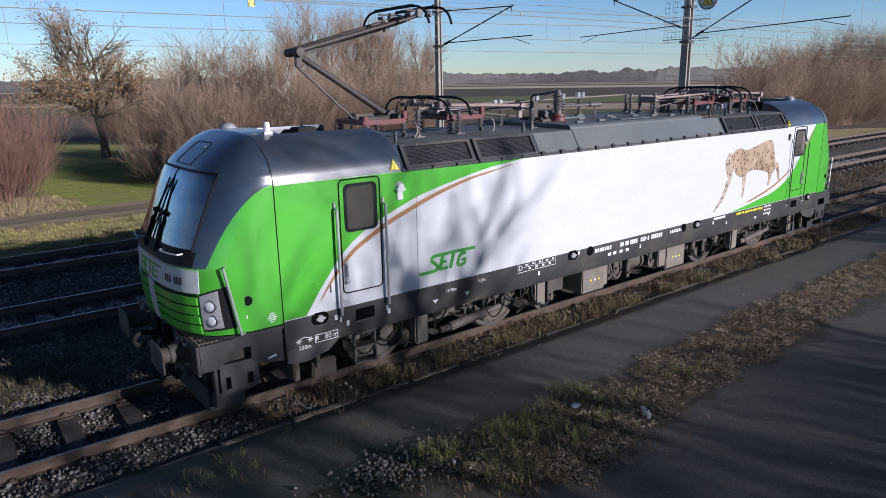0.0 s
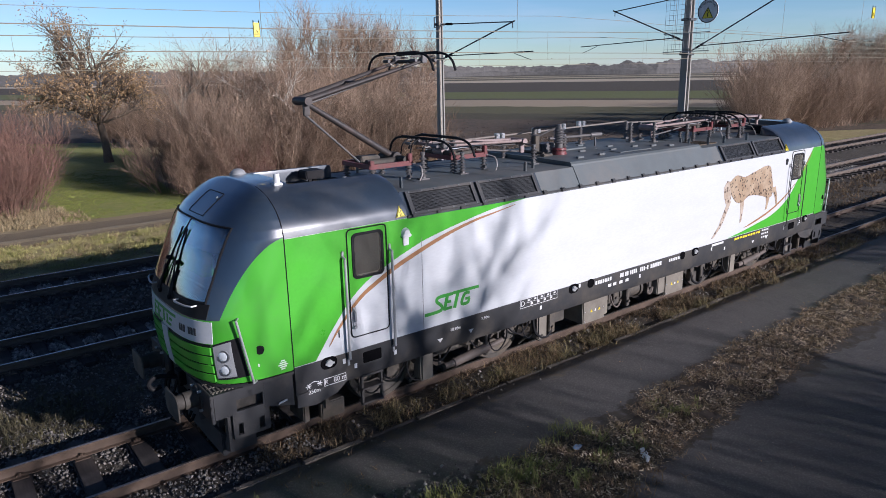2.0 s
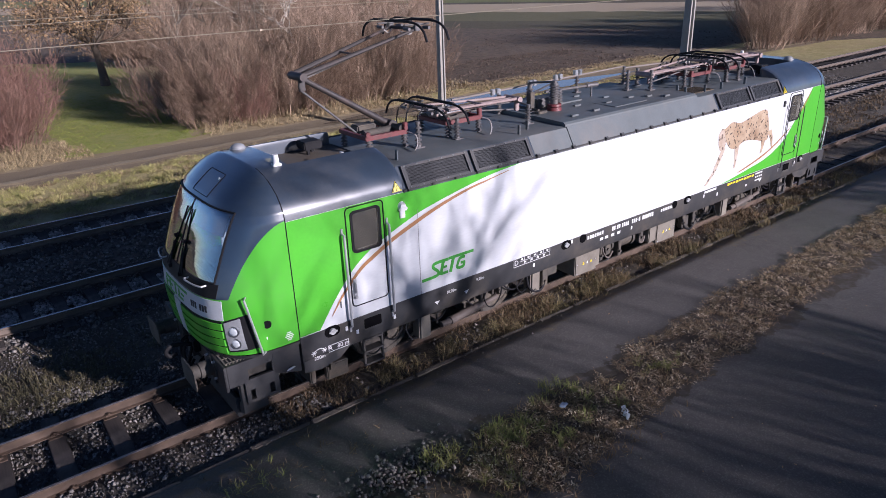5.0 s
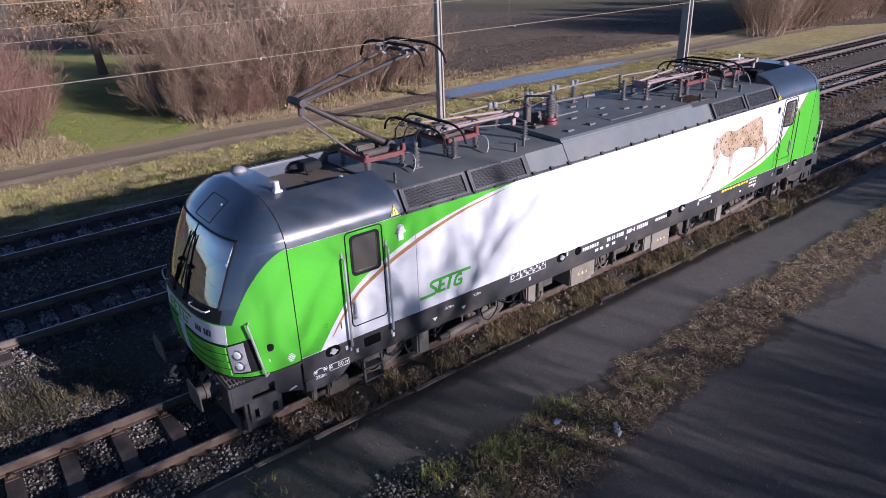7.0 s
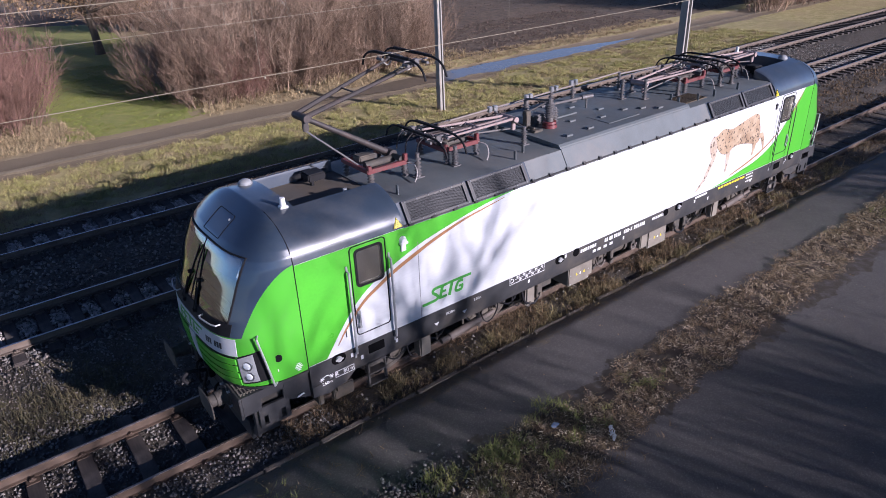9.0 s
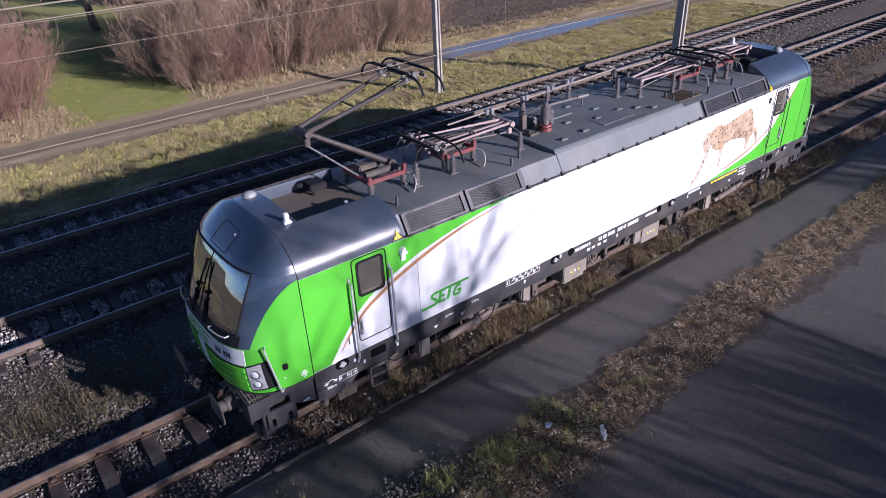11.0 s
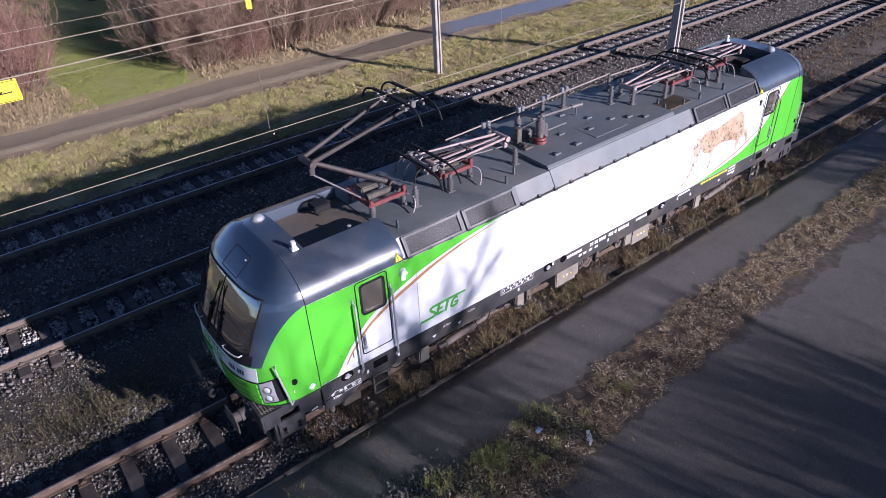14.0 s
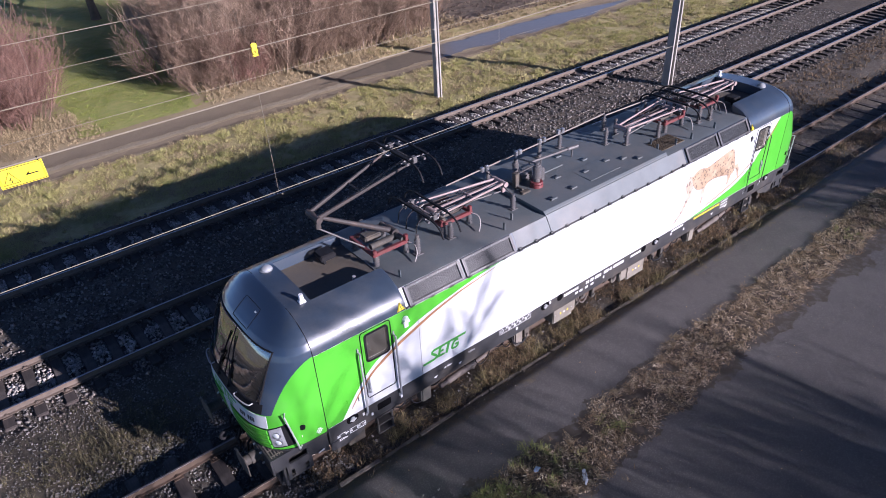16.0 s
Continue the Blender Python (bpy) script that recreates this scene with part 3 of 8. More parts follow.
    for s in (-1, 1):
        bm = empty_bm()
        sh = [(s * y, z) for y, z in prof] + [(s * 0.765, 3.80), (s * 0.755, 3.75), (s * 0.755, 3.45), (s * 1.3, 3.20)]
        rows = []
        for x, k in ((-7.45, 1.0), (-6.02, 1.0), (-5.94, 0.985), (-5.90, 0.95), (-5.885, 0.88)):
            rows.append([bm.verts.new((x, y if z < 3.25 else s * (1.5 - (1.5 - abs(y)) * k), 3.20 + (z - 3.20) * k)) for y, z in sh])
        for a, b in zip(rows, rows[1:]):
            for i in range(len(sh)):
                j = (i + 1) % len(sh)
                bm.faces.new((a[i], a[j], b[j], b[i]))
        bm.faces.new(rows[-1])
        bm.faces.new(rows[0][::-1])
        add("roof_shoulder", bm, M_BLUE, "rounded anthracite roof edge over the cab door")
    bm = box(empty_bm(), -7.46, -5.88, -0.80, 0.80, 3.40, 3.575, 0.0)
    add("cab_roof_deck", bm, M_DECK, "dusty sunken roof deck")
    # inside of the cab
    bm = empty_bm()
    box(bm, -6.05, -6.0, -1.42, 1.42, 1.3, 3.4)
    box(bm, -7.9, -6.0, -1.42, 1.42, 1.32, 1.36)
    box(bm, -7.9, -6.0, -1.40, 1.40, 3.30, 3.34)
    add("cab_lining", bm, M_CABIN, "pale grey lining inside the cab")
    bm = empty_bm()
    box(bm, -8.75, -8.1, -0.9, 0.9, 2.0, 2.2, 0.03)
    box(bm, -8.70, -8.5, -0.9, 0.9, 2.15, 2.42, 0.04)
    add("driver_desk", bm, M_DESK, "dark driver's desk")
    bm = empty_bm()
    box(bm, -7.35, -6.95, -0.62, -0.14, 1.75, 1.90, 0.05)
    box(bm, -7.05, -6.93, -0.60, -0.16, 1.85, 2.65, 0.05)
    box(bm, -7.2, -7.1, -0.42, -0.34, 1.36, 1.8)
    add("driver_seat", bm, M_DESK, "dark driver's seat")
    # sun blind
    bm = rect_patch(empty_bm(), -1.0, -0.06, 3.02, 3.34, -0.07, 10, 4, 0.004)
    add("roller_blind", bm, M_BLIND, "half-drawn grey roller blind")
    # roof fittings
    for s in (-1,):
        bm = empty_bm()
        box(bm, -7.655, -7.525, s * 0.78, s * 0.66, 3.79, 3.845, 0.008)
        rod(bm, (-7.59, s * 0.72, 3.84), (-7.59, s * 0.72, 3.975), 0.05, 0.042, 14)
        add("beacon", bm, M_MARK, "white cylindrical beacon")
    bm = empty_bm()
    rod(bm, (-7.64, 0.62, 3.80), (-7.64, 0.62, 3.85), 0.135, 0.13, 20)
    bmesh.ops.create_uvsphere(bm, u_segments=18, v_segments=10, radius=0.115, matrix=Matrix.Translation((-7.64, 0.62, 3.85)) @ Matrix.Diagonal((1, 1, 0.62, 1)))
    add("roof_dome", bm, M_BEZEL, "low pale grey aerial dome on the cab roof")
    bm = empty_bm()
    rod(bm, (-6.45, -0.66, 3.57), (-6.45, -0.66, 3.80), 0.035, 0.033, 10)
    add("roof_post", bm, M_SILVER, "short grey roof post")
    bm = empty_bm()
    box(bm, -6.62, -6.28, 0.30, 0.62, 3.66, 3.80, 0.02)
    box(bm, -6.55, -6.5, 0.35, 0.4, 3.57, 3.67)
    box(bm, -6.40, -6.35, 0.5, 0.55, 3.57, 3.67)
    add("antenna_box", bm, M_BLACK, "black box on the roof deck")
    # buffer beam
    for s in (-1, 1):
        bm = empty_bm()
        # crash box whose side plate has openings
        solid = lambda x, z: not (x < -8.80 and z < 0.85) and not (-8.73 < x < -8.35 and 0.885 < z < 1.06) and not (0.53 < z < 0.70 and (-8.73 < x < -8.66 or -8.43 < x < -8.35))
        plate(bm, [-9.03, -8.80, -8.73, -8.66, -8.43, -8.35, -8.27], [0.48, 0.53, 0.70, 0.85, 0.885, 1.06, 1.215], solid, s * 1.39, s * 1.345)
        beam = add("buffer_box", bm, M_FRAME, "dark grey crash box with window-like openings")
        part("inner_plate", box(empty_bm(), -8.79, -8.29, s * 1.22, s * 1.25, 0.40, 1.16), M_UNDER, beam, "dusty grey plate inside")
        part("side_plate", box(empty_bm(), -8.99, -8.30, s * 0.50, s * 0.56, 0.50, 1.19, 0.008), M_FRAME, beam)
        part("front_plate", box(empty_bm(), -9.075, -9.032, s * 0.50, s * 1.39, 0.80, 1.215, 0.008), M_FRAME, beam)
        part("lower_bracket", prism(empty_bm(), [(s * 1.34, 0.84), (s * 1.34, 0.30), (s * 1.12, 0.22), (s * 1.06, 0.24), (s * 1.24, 0.50), (s * 1.24, 0.84)], -8.86, -8.81), M_FRAME, beam)
        part("top_plate", box(empty_bm(), -9.03, -8.30, s * 0.565, s * 1.34, 1.175, 1.21), M_FRAME, beam)
        bm = empty_bm()
        for k in range(12):
            box(bm, -9.02 + 0.055 * k, -9.00 + 0.055 * k, s * 0.62, s * 1.33, 1.205, 1.222)
        for k in range(5):
            box(bm, -9.03, -8.38, s * (0.64 + 0.16 * k), s * (0.655 + 0.16 * k), 1.206, 1.220)
        part("tread_grid", bm, M_BOXGREY, beam, "worn grey tread grating")
        # buffer
        bm = empty_bm()
        rod(bm, (-9.05, s * 0.875, 1.02), (-9.10, s * 0.875, 1.02), 0.19, 0.18, 20)
        rod(bm, (-9.08, s * 0.875, 1.02), (-9.28, s * 0.875, 1.02), 0.125, 0.125, 20)
        rod(bm, (-9.25, s * 0.875, 1.02), (-9.40, s * 0.875, 1.02), 0.105, 0.105, 20)
        buf = add("buffer", bm, M_UNDER, "side buffer")
        bm = empty_bm()
        out = rounded(s * 0.875 - 0.30, s * 0.875 + 0.30, 0.83, 1.21, 0.10, 6)
        a = [bm.verts.new((-9.415, y, z)) for y, z in out]
        b = [bm.verts.new((-9.435, 0.875 * s + (y - 0.875 * s) * 0.97, 1.02 + (z - 1.02) * 0.97)) for y, z in out]
        c = [bm.verts.new((-9.45, 0.875 * s + (y - 0.875 * s) * 0.6, 1.02 + (z - 1.02) * 0.6)) for y, z in out]
        for u, v in ((a, b), (b, c)):
            for i in range(len(u)):
                j = (i + 1) % len(u)
                bm.faces.new((u[i], u[j], v[j], v[i]))
        bm.faces.new(c)
        bm.faces.new(a[::-1])
        part("buffer_plate", bm, M_UNDER, buf, "greasy worn buffer plate")
        for dz in (-0.14, 0.14):
            for dy in (-0.14, 0.14):
                bm = rod(empty_bm(), (-9.05, s * 0.875 + dy, 1.02 + dz), (-9.12, s * 0.875 + dy, 1.02 + dz), 0.022, 0.02, 8)
                part("bolt", bm, M_SILVER, buf)
    bm = empty_bm()
    box(bm, -9.0, -8.35, -0.5, 0.5, 0.78, 1.18, 0.02)
    box(bm, -8.90, -8.84, -1.14, 1.14, 0.14, 0.50, 0.01)
    box(bm, -8.86, -8.4, -1.14, -1.08, 0.16, 0.48, 0.01)
    box(bm, -8.86, -8.4, 1.08, 1.14, 0.16, 0.48, 0.01)
    for y in (-0.9, -0.3, 0.3, 0.9):
        box(bm, -8.86, -8.78, y - 0.05, y + 0.05, 0.4, 0.82)
    add("rail_guard", bm, M_FRAME, "dark rail guard below the nose")
    bm = empty_bm()
    box(bm, -9.10, -9.0, -0.12, 0.12, 0.90, 1.12, 0.01)
    tube(bm, spline([(-9.1, 0, 1.02), (-9.38, 0, 1.10), (-9.50, 0, 1.02), (-9.45, 0, 0.92), (-9.34, 0, 0.94)], 5), 0.035, 8)
    tube(bm, [(-9.1, -0.03, 1.0), (-9.22, -0.03, 0.72), (-9.20, 0, 0.45)], 0.025, 8)
    rod(bm, (-9.20, -0.12, 0.72), (-9.20, 0.12, 0.72), 0.03, 0.03, 8)
    tube(bm, [(-9.20, 0.03, 0.45), (-9.26, 0, 0.38), (-9.20, -0.03, 0.33), (-9.12, 0, 0.38)], 0.02, 6)
    add("screw_coupling", bm, M_BLACK, "hook and hanging screw coupling")
    for y in (-0.36, -0.5, 0.36, 0.5):
        bm = empty_bm()
        tube(bm, spline([(-8.98, y, 0.90), (-9.10, y, 0.88), (-9.16, y, 0.66), (-9.10, y * 0.9, 0.48), (-9.03, y * 0.85, 0.56)], 5), 0.024, 8)
        rod(bm, (-8.98, y, 0.9), (-9.06, y, 0.9), 0.035, 0.035, 8)
        add("brake_hose", bm, M_BLACK, "hanging black brake hose")
    return made


front = build_cab()
for ob in front:
    twin = copy_thing(ob, Matrix.Rotation(math.pi, 4, "Z"))
    twin.parent = loco

# body sides with livery, far side the same turned round
CURVE = [(-7.56, 1.335), (-7.42, 1.53), (-7.25, 1.76), (-6.91, 2.15), (-6.49, 2.44), (-5.73, 2.75), (-5.34, 2.86), (-4.77, 2.985), (-4.08, 3.11), (-3.30, 3.19)]
GOLD = [(-7.33, 1.50), (-7.12, 1.78), (-6.79, 2.11), (-6.51, 2.28), (-6.13, 2.47), (-5.74, 2.62), (-5.34, 2.76), (-4.94, 2.875), (-4.52, 2.97), (-4.13, 3.03), (-3.62, 3.11)]
REAR = [(3.40, 1.335), (4.03, 1.40), (4.70, 1.49), (5.53, 1.63), (6.25, 1.94), (6.71, 2.38), (7.09, 2.80), (7.45, 3.20)]
M_SEAM = mat("panel_seam", (0.25, 0.25, 0.25), None, 5, 40, 0.6)


def strip_outline(pts, w):
    """A band of tapering width round a line of (x, z)."""
    P = [Vector((p.x, p.y)) for p in spline([(x, z, 0) for x, z in pts], 6)]
    up, dn = [], []
    for i, p in enumerate(P):
        d = (P[min(i + 1, len(P) - 1)] - P[max(i - 1, 0)]).normalized()
        k = w * (0.15 + 0.85 * math.sin(math.pi * min(1, max(0, i / (len(P) - 1))) ** 0.8))
        n = Vector((-d.y, d.x)) * k
        up.append((p.x + n.x, p.y + n.y))
        dn.append((p.x - n.x, p.y - n.y))
    return up + dn[::-1]


def build_side():
    """The near side, between the cab seams."""
    made = []

    def add(name, bm, material, label="", parent=None, angle=35):
        ob = part(name, bm, material, parent or loco, label, angle)
        if parent is None:
            made.append(ob)
        return ob
    Y = -1.5
    # wall with window openings, in upright pieces
    wall = []
    for d0, d1 in ((-6.84, -6.36), (6.36, 6.84)):
        wall.append((d0, d1))
    bm = empty_bm()
    xs = [-XS, -6.84, -6.36, 6.36, 6.84, XS]
    for a, b in zip(xs, xs[1:]):
        if (a, b) in wall:
            box(bm, a, b, Y, Y + 0.06, 1.315, 2.46)
            box(bm, a, b, Y, Y + 0.06, 3.07, 3.20)
        else:
            box(bm, a, b, Y, Y + 0.06, 1.315, 3.20)
    bmesh.ops.remove_doubles(bm, verts=bm.verts, dist=0.0005)
    add("side_wall", bm, M_WHITE, "white painted body side")
    lineat = lambda rows, x: table([(p.x, p.y) for p in spline([(u, v, 0) for u, v in rows], 6)], x)

    def field(bm, rows, xa, xb, lo, hi, n):
        """Paint between two heights, each a number or the curve."""
        xs = [xa + (xb - xa) * i / n for i in range(n + 1)]
        low = [(x, lo(x)) for x in xs]
        high = [(x, hi(x)) for x in xs]
        keep = [i for i in range(n + 1) if high[i][1] - low[i][1] > 0.002]
        if len(keep) < 2:
            return
        R = [[bm.verts.new((x, y, z)) for (x, z), y in ((low[i], Y - 0.003), (high[i], Y - 0.003), (high[i], Y - 0.0005), (low[i], Y - 0.0005))] for i in keep]
        for u, v in zip(R, R[1:]):
            for k in range(4):
                bm.faces.new((u[k], v[k], v[(k + 1) % 4], u[(k + 1) % 4]))
        bm.faces.new(R[0])
        bm.faces.new(R[-1][::-1])
    cz = lambda x: lineat(CURVE, x)
    bm = empty_bm()
    field(bm, CURVE, -XS + 0.006, -7.56, lambda x: 1.335, lambda x: 3.197, 1)
    field(bm, CURVE, -7.56, -6.85, cz, lambda x: 3.197, 14)
    field(bm, CURVE, -6.85, -6.35, lambda x: min(cz(x), 2.449), lambda x: 2.45, 10)
    field(bm, CURVE, -6.85, -6.35, lambda x: 3.08, lambda x: 3.197, 1)
    field(bm, CURVE, -6.35, -3.31, cz, lambda x: 3.197, 30)
    bm2 = empty_bm()
    add("green_field", bm, M_GREEN, "green paint sweeping up from the cab")
    add("brown_line", slab(empty_bm(), strip_outline(GOLD, 0.035), Y - 0.006, Y - 0.0035), M_BROWN, "thin brown line along the green edge")
    rz = lambda x: lineat(REAR, x)
    field(bm2, REAR, 3.46, 6.35, lambda x: 1.335, rz, 30)
    field(bm2, REAR, 6.35, 6.85, lambda x: 1.335, lambda x: min(rz(x), 2.45), 10)
    field(bm2, REAR, 6.85, 7.45, lambda x: 1.335, rz, 10)
    field(bm2, REAR, 7.45, XS - 0.006, lambda x: 1.335, lambda x: 3.197, 1)
    add("green_field", bm2, M_GREEN, "green paint below a rising curve")
    for piece in ([(4.15, 1.49), (4.41, 1.53), (5.00, 1.65), (5.49, 1.78), (6.00, 1.98), (6.37, 2.17), (6.60, 2.31)], [(6.93, 2.56), (7.08, 2.73), (7.26, 2.94), (7.38, 3.10)]):
        add("brown_line", slab(empty_bm(), strip_outline(piece, 0.024), Y - 0.006, Y - 0.0035), M_BROWN, "thin brown line along the green edge")
    # frame band
    bm = prism(empty_bm(), [(Y - 0.012, 1.325), (Y - 0.012, 0.96), (Y + 0.03, 0.86), (Y + 0.10, 0.86), (Y + 0.10, 1.325)], -XS, XS)
    add("frame_band", bm, M_FRAME, "dark grey frame band with small white markings")
    # deeper apron below the cab ends
    for s in (-1, 1):
        out = [(s * 7.89, 0.90), (s * 7.89, 0.70), (s * 7.6, 0.66), (s * 7.25, 0.74), (s * 7.05, 0.90)]
        add("apron", slab(empty_bm(), out, Y - 0.006, Y + 0.03), M_FRAME)
        out = [(s * 8.33, 0.83), (s * 7.93, 0.76), (s * 7.93, 1.27), (s * 8.33, 1.24)]
        bm = empty_bm()
        a = [bm.verts.new((x, -1.485 + max(0, abs(x) - 7.93) * 0.22, z)) for x, z in out]
        b = [bm.verts.new((v.co.x, v.co.y + 0.03, v.co.z)) for v in a]
        bm.faces.new(a), bm.faces.new(b[::-1])
        for i in range(4):
            bm.faces.new((a[i], b[i], b[(i + 1) % 4], a[(i + 1) % 4]))
        add("corner_flap", bm, M_FRAME, "hinged grey flap behind the buffer box")
    for x in (-5.63, ):
        add("panel_joint", box(empty_bm(), x, x + 0.006, Y - 0.0045, Y, 1.33, 2.85), M_SEAM)
    # cab doors
    for x0, x1 in ((-6.95, -6.28), (6.28, 6.95)):
        bm = empty_bm()
        loop = rounded(x0, x1, 1.53, 3.175, 0.07, 5)
        tube(bm, [(x, Y - 0.004, z) for x, z in loop], 0.011, 5, closed=True)
        door = add("cab_door", bm, M_BLACK, "cab door with a black rubber seal")
        loop_o, loop_i = rounded(x0 + 0.075, x1 - 0.055, 2.42, 3.11, 0.08, 6), rounded(x0 + 0.115, x1 - 0.095, 2.46, 3.07, 0.06, 6)
        bm = empty_bm()
        rings = [[bm.verts.new((x, y, z)) for x, z in lp] for lp, y in ((loop_o, Y - 0.002), (loop_o, Y - 0.016), (loop_i, Y - 0.016), (loop_i, Y + 0.045))]
        for a, b in zip(rings, rings[1:]):
            for i in range(len(a)):
                j = (i + 1) % len(a)
                bm.faces.new((a[i], a[j], b[j], b[i]))
        win = part("window_frame", bm, M_BLACK, door, "black window frame")
        bm = slab(empty_bm(), rounded(x0 + 0.112, x1 - 0.092, 2.457, 3.073, 0.06, 6), Y - 0.009, Y - 0.003)
        pane = part("window_pane", bm, M_WINDOW, door, "dark side window")
        pane.visible_shadow = False
        bm = empty_bm()
        hx = x0 + 0.06 if x0 < 0 else x1 - 0.06
        box(bm, hx - 0.03, hx + 0.03, Y - 0.025, Y, 1.66, 2.00, 0.008)
        tube(bm, [(hx, Y - 0.02, 1.96), (hx, Y - 0.06, 1.94), (hx, Y - 0.06, 1.80), (hx, Y - 0.02, 1.78)], 0.011, 6)
        rod(bm, (hx, Y - 0.02, 1.70), (hx, Y - 0.05, 1.70), 0.026, 0.026, 10)
        part("door_handle", bm, M_SILVER, door, "silver door handle and lock")
        for hx, z1 in ((x0 - 0.085, 2.80), (x1 + 0.05, 2.78)):
            bm = empty_bm()
            tube(bm, [(hx, Y, z1), (hx, Y - 0.075, z1 - 0.02), (hx, Y - 0.08, 2.2), (hx, Y - 0.08, 1.8), (hx, Y - 0.075, 1.24), (hx, Y, 1.21)], 0.021 if hx < 0 else 0.012, 8)
            add("handrail", bm, M_SILVER if hx < 0 else M_FRAME, "long grey handrail beside the cab door")
            bm = empty_bm()
            box(bm, hx - 0.02, hx + 0.02, Y - 0.025, Y, 1.12, 1.23, 0.006)
            add("rail_foot", bm, M_SILVER)
            bm = box(empty_bm(), hx - 0.018, hx + 0.018, Y - 0.025, Y, z1 - 0.02, z1 + 0.08, 0.006)
            add("rail_foot", bm, M_SILVER)
        # foothold in the frame band and ladder under it
        xc = (x0 + x1) / 2
        bm = empty_bm()
        loop = rounded(xc - 0.17, xc + 0.16, 1.075, 1.255, 0.025, 4)
        rings = [[bm.verts.new((x, y, z)) for x, z in lp] for lp, y in ((rounded(xc - 0.19, xc + 0.18, 1.055, 1.275, 0.035, 4), Y - 0.018), (loop, Y - 0.016), (loop, Y + 0.02))]
        for a, b in zip(rings, rings[1:]):
            for i in range(len(a)):
                bm.faces.new((a[i], a[(i + 1) % len(a)], b[(i + 1) % len(a)], b[i]))
        add("foothold", bm, M_FRAME)
        # the foothold's inner shade, painted as a flat black plate
        bm = slab(empty_bm(), loop, Y - 0.0145, Y - 0.0128)
        add("foothold_back", bm, M_RECESS_SHADE, "flat black plate painted as the shade inside the foothold")
        bm = empty_bm()
        for dx in (-0.18, 0.17):
            box(bm, xc + dx - 0.018, xc + dx + 0.018, Y + 0.02, Y + 0.07, 0.36, 0.90, 0.004)
        for z in (0.40, 0.64, 0.86):
            box(bm, xc - 0.19, xc + 0.18, Y - 0.01, Y + 0.16, z - 0.015, z + 0.015, 0.004)
        add("ladder", bm, M_FRAME, "grey steel ladder below the door")
    # lamp and warning triangle by the door
    for x in (-5.97, 5.97):
        bm = empty_bm()
        k = 1.0 if x < 0 else 0.6
        rod(bm, (x + 0.04, Y - 0.062 * k, 2.985), (x + 0.04, Y, 2.985), 0.05 * k, 0.075 * k, 16)
        box(bm, x + 0.04 - 0.078 * k, x + 0.04 + 0.078 * k, Y - 0.07 * k, Y, 2.985 - 0.07 * k, 2.985 - 0.02 * k, 0.012)
        box(bm, x + 0.04 - 0.05 * k, x + 0.04 + 0.05 * k, Y - 0.03, Y, 2.985 - 0.20 * k, 2.985 - 0.07 * k, 0.008)
        add("side_lamp", bm, M_MARK if x < 0 else M_FRAME, "hooded marker fitting beside the cab door")
        sx = -1 if x < 0 else 1
        tri = [(x - 0.12, 3.235), (x + 0.06, 3.235), (x - 0.03, 3.40)]
        bm = empty_bm()
        v0 = [bm.verts.new((px, -1.503 if pz < 3.3 else -1.452, pz)) for px, pz in tri]
        v1 = [bm.verts.new((v.co.x, v.co.y - 0.012, v.co.z)) for v in v0]
        bm.faces.new(v0), bm.faces.new(v1[::-1])
        for i in range(3):
            bm.faces.new((v0[i], v1[i], v1[(i + 1) % 3], v0[(i + 1) % 3]))
        sign = add("warning_triangle", bm, M_YELLOW, "yellow high-voltage warning triangle")
        bm = empty_bm()
        tube(bm, [v + Vector((0, -0.016, 0)) for v in (Vector((x - 0.105, -1.503, 3.243)), Vector((x + 0.045, -1.503, 3.243)), Vector((x - 0.03, -1.458, 3.385)))], 0.005, 5, closed=True)
        tube(bm, [(x - 0.02, -1.49, 3.33), (x - 0.045, -1.50, 3.295), (x - 0.02, -1.505, 3.29), (x - 0.04, -1.515, 3.255)], 0.005, 5)
        part("flash_mark", bm, M_BLACK, sign, "black border and flash")
    # markings
    up = Matrix.Rotation(math.pi / 2, 4, "X")
    put = lambda x, z: Matrix.Translation((x, Y - 0.0145, z)) @ up
    for words, size, x, z in (("1", 0.22, -7.16, 1.655),):
        t = lettering("marking", words, size, Matrix.Translation((x, Y - 0.003, z)) @ up, M_DARKMARK, loco)
        made.append(t)
    for words, size, x, z in (("R   80 m", 0.105, -7.27, 0.965), ("250m", 0.085, -7.62, 0.885), ("18.98m", 0.075, -4.985, 1.18), ("9.50m", 0.075, -4.32, 1.215), ("D", 0.14, -3.42, 1.25)):
        made.append(lettering("marking", words, size, put(x, z), M_MARK, loco))
    def mark(name, x0, x1, z0, z1, material=M_MARK, label="white marking", y=Y - 0.0165):
        add(name, box(empty_bm(), x0, x1, y, Y - 0.011, z0, z1), material, label)
    def frame_mark(x0, x1, z0, z1, t=0.008):
        bm = empty_bm()
        for a in ((x0, x1, z0, z0 + t), (x0, x1, z1 - t, z1), (x0, x0 + t, z0, z1), (x1 - t, x1, z0, z1)):
            box(bm, a[0], a[1], Y - 0.0165, Y - 0.011, a[2], a[3])
        add("marking_frame", bm, M_MARK, "white outlined marking box")
    frame_mark(-7.46, -7.09, 0.905, 1.025)
    frame_mark(-3.49, -2.52, 1.17, 1.34)
    bm = empty_bm()
    for k in range(4):
        box(bm, -3.22 + 0.17 * k, -3.212 + 0.17 * k, Y - 0.0165, Y - 0.011, 1.18, 1.33)
    box(bm, -3.34, -2.53, Y - 0.0165, Y - 0.011, 1.25, 1.256)
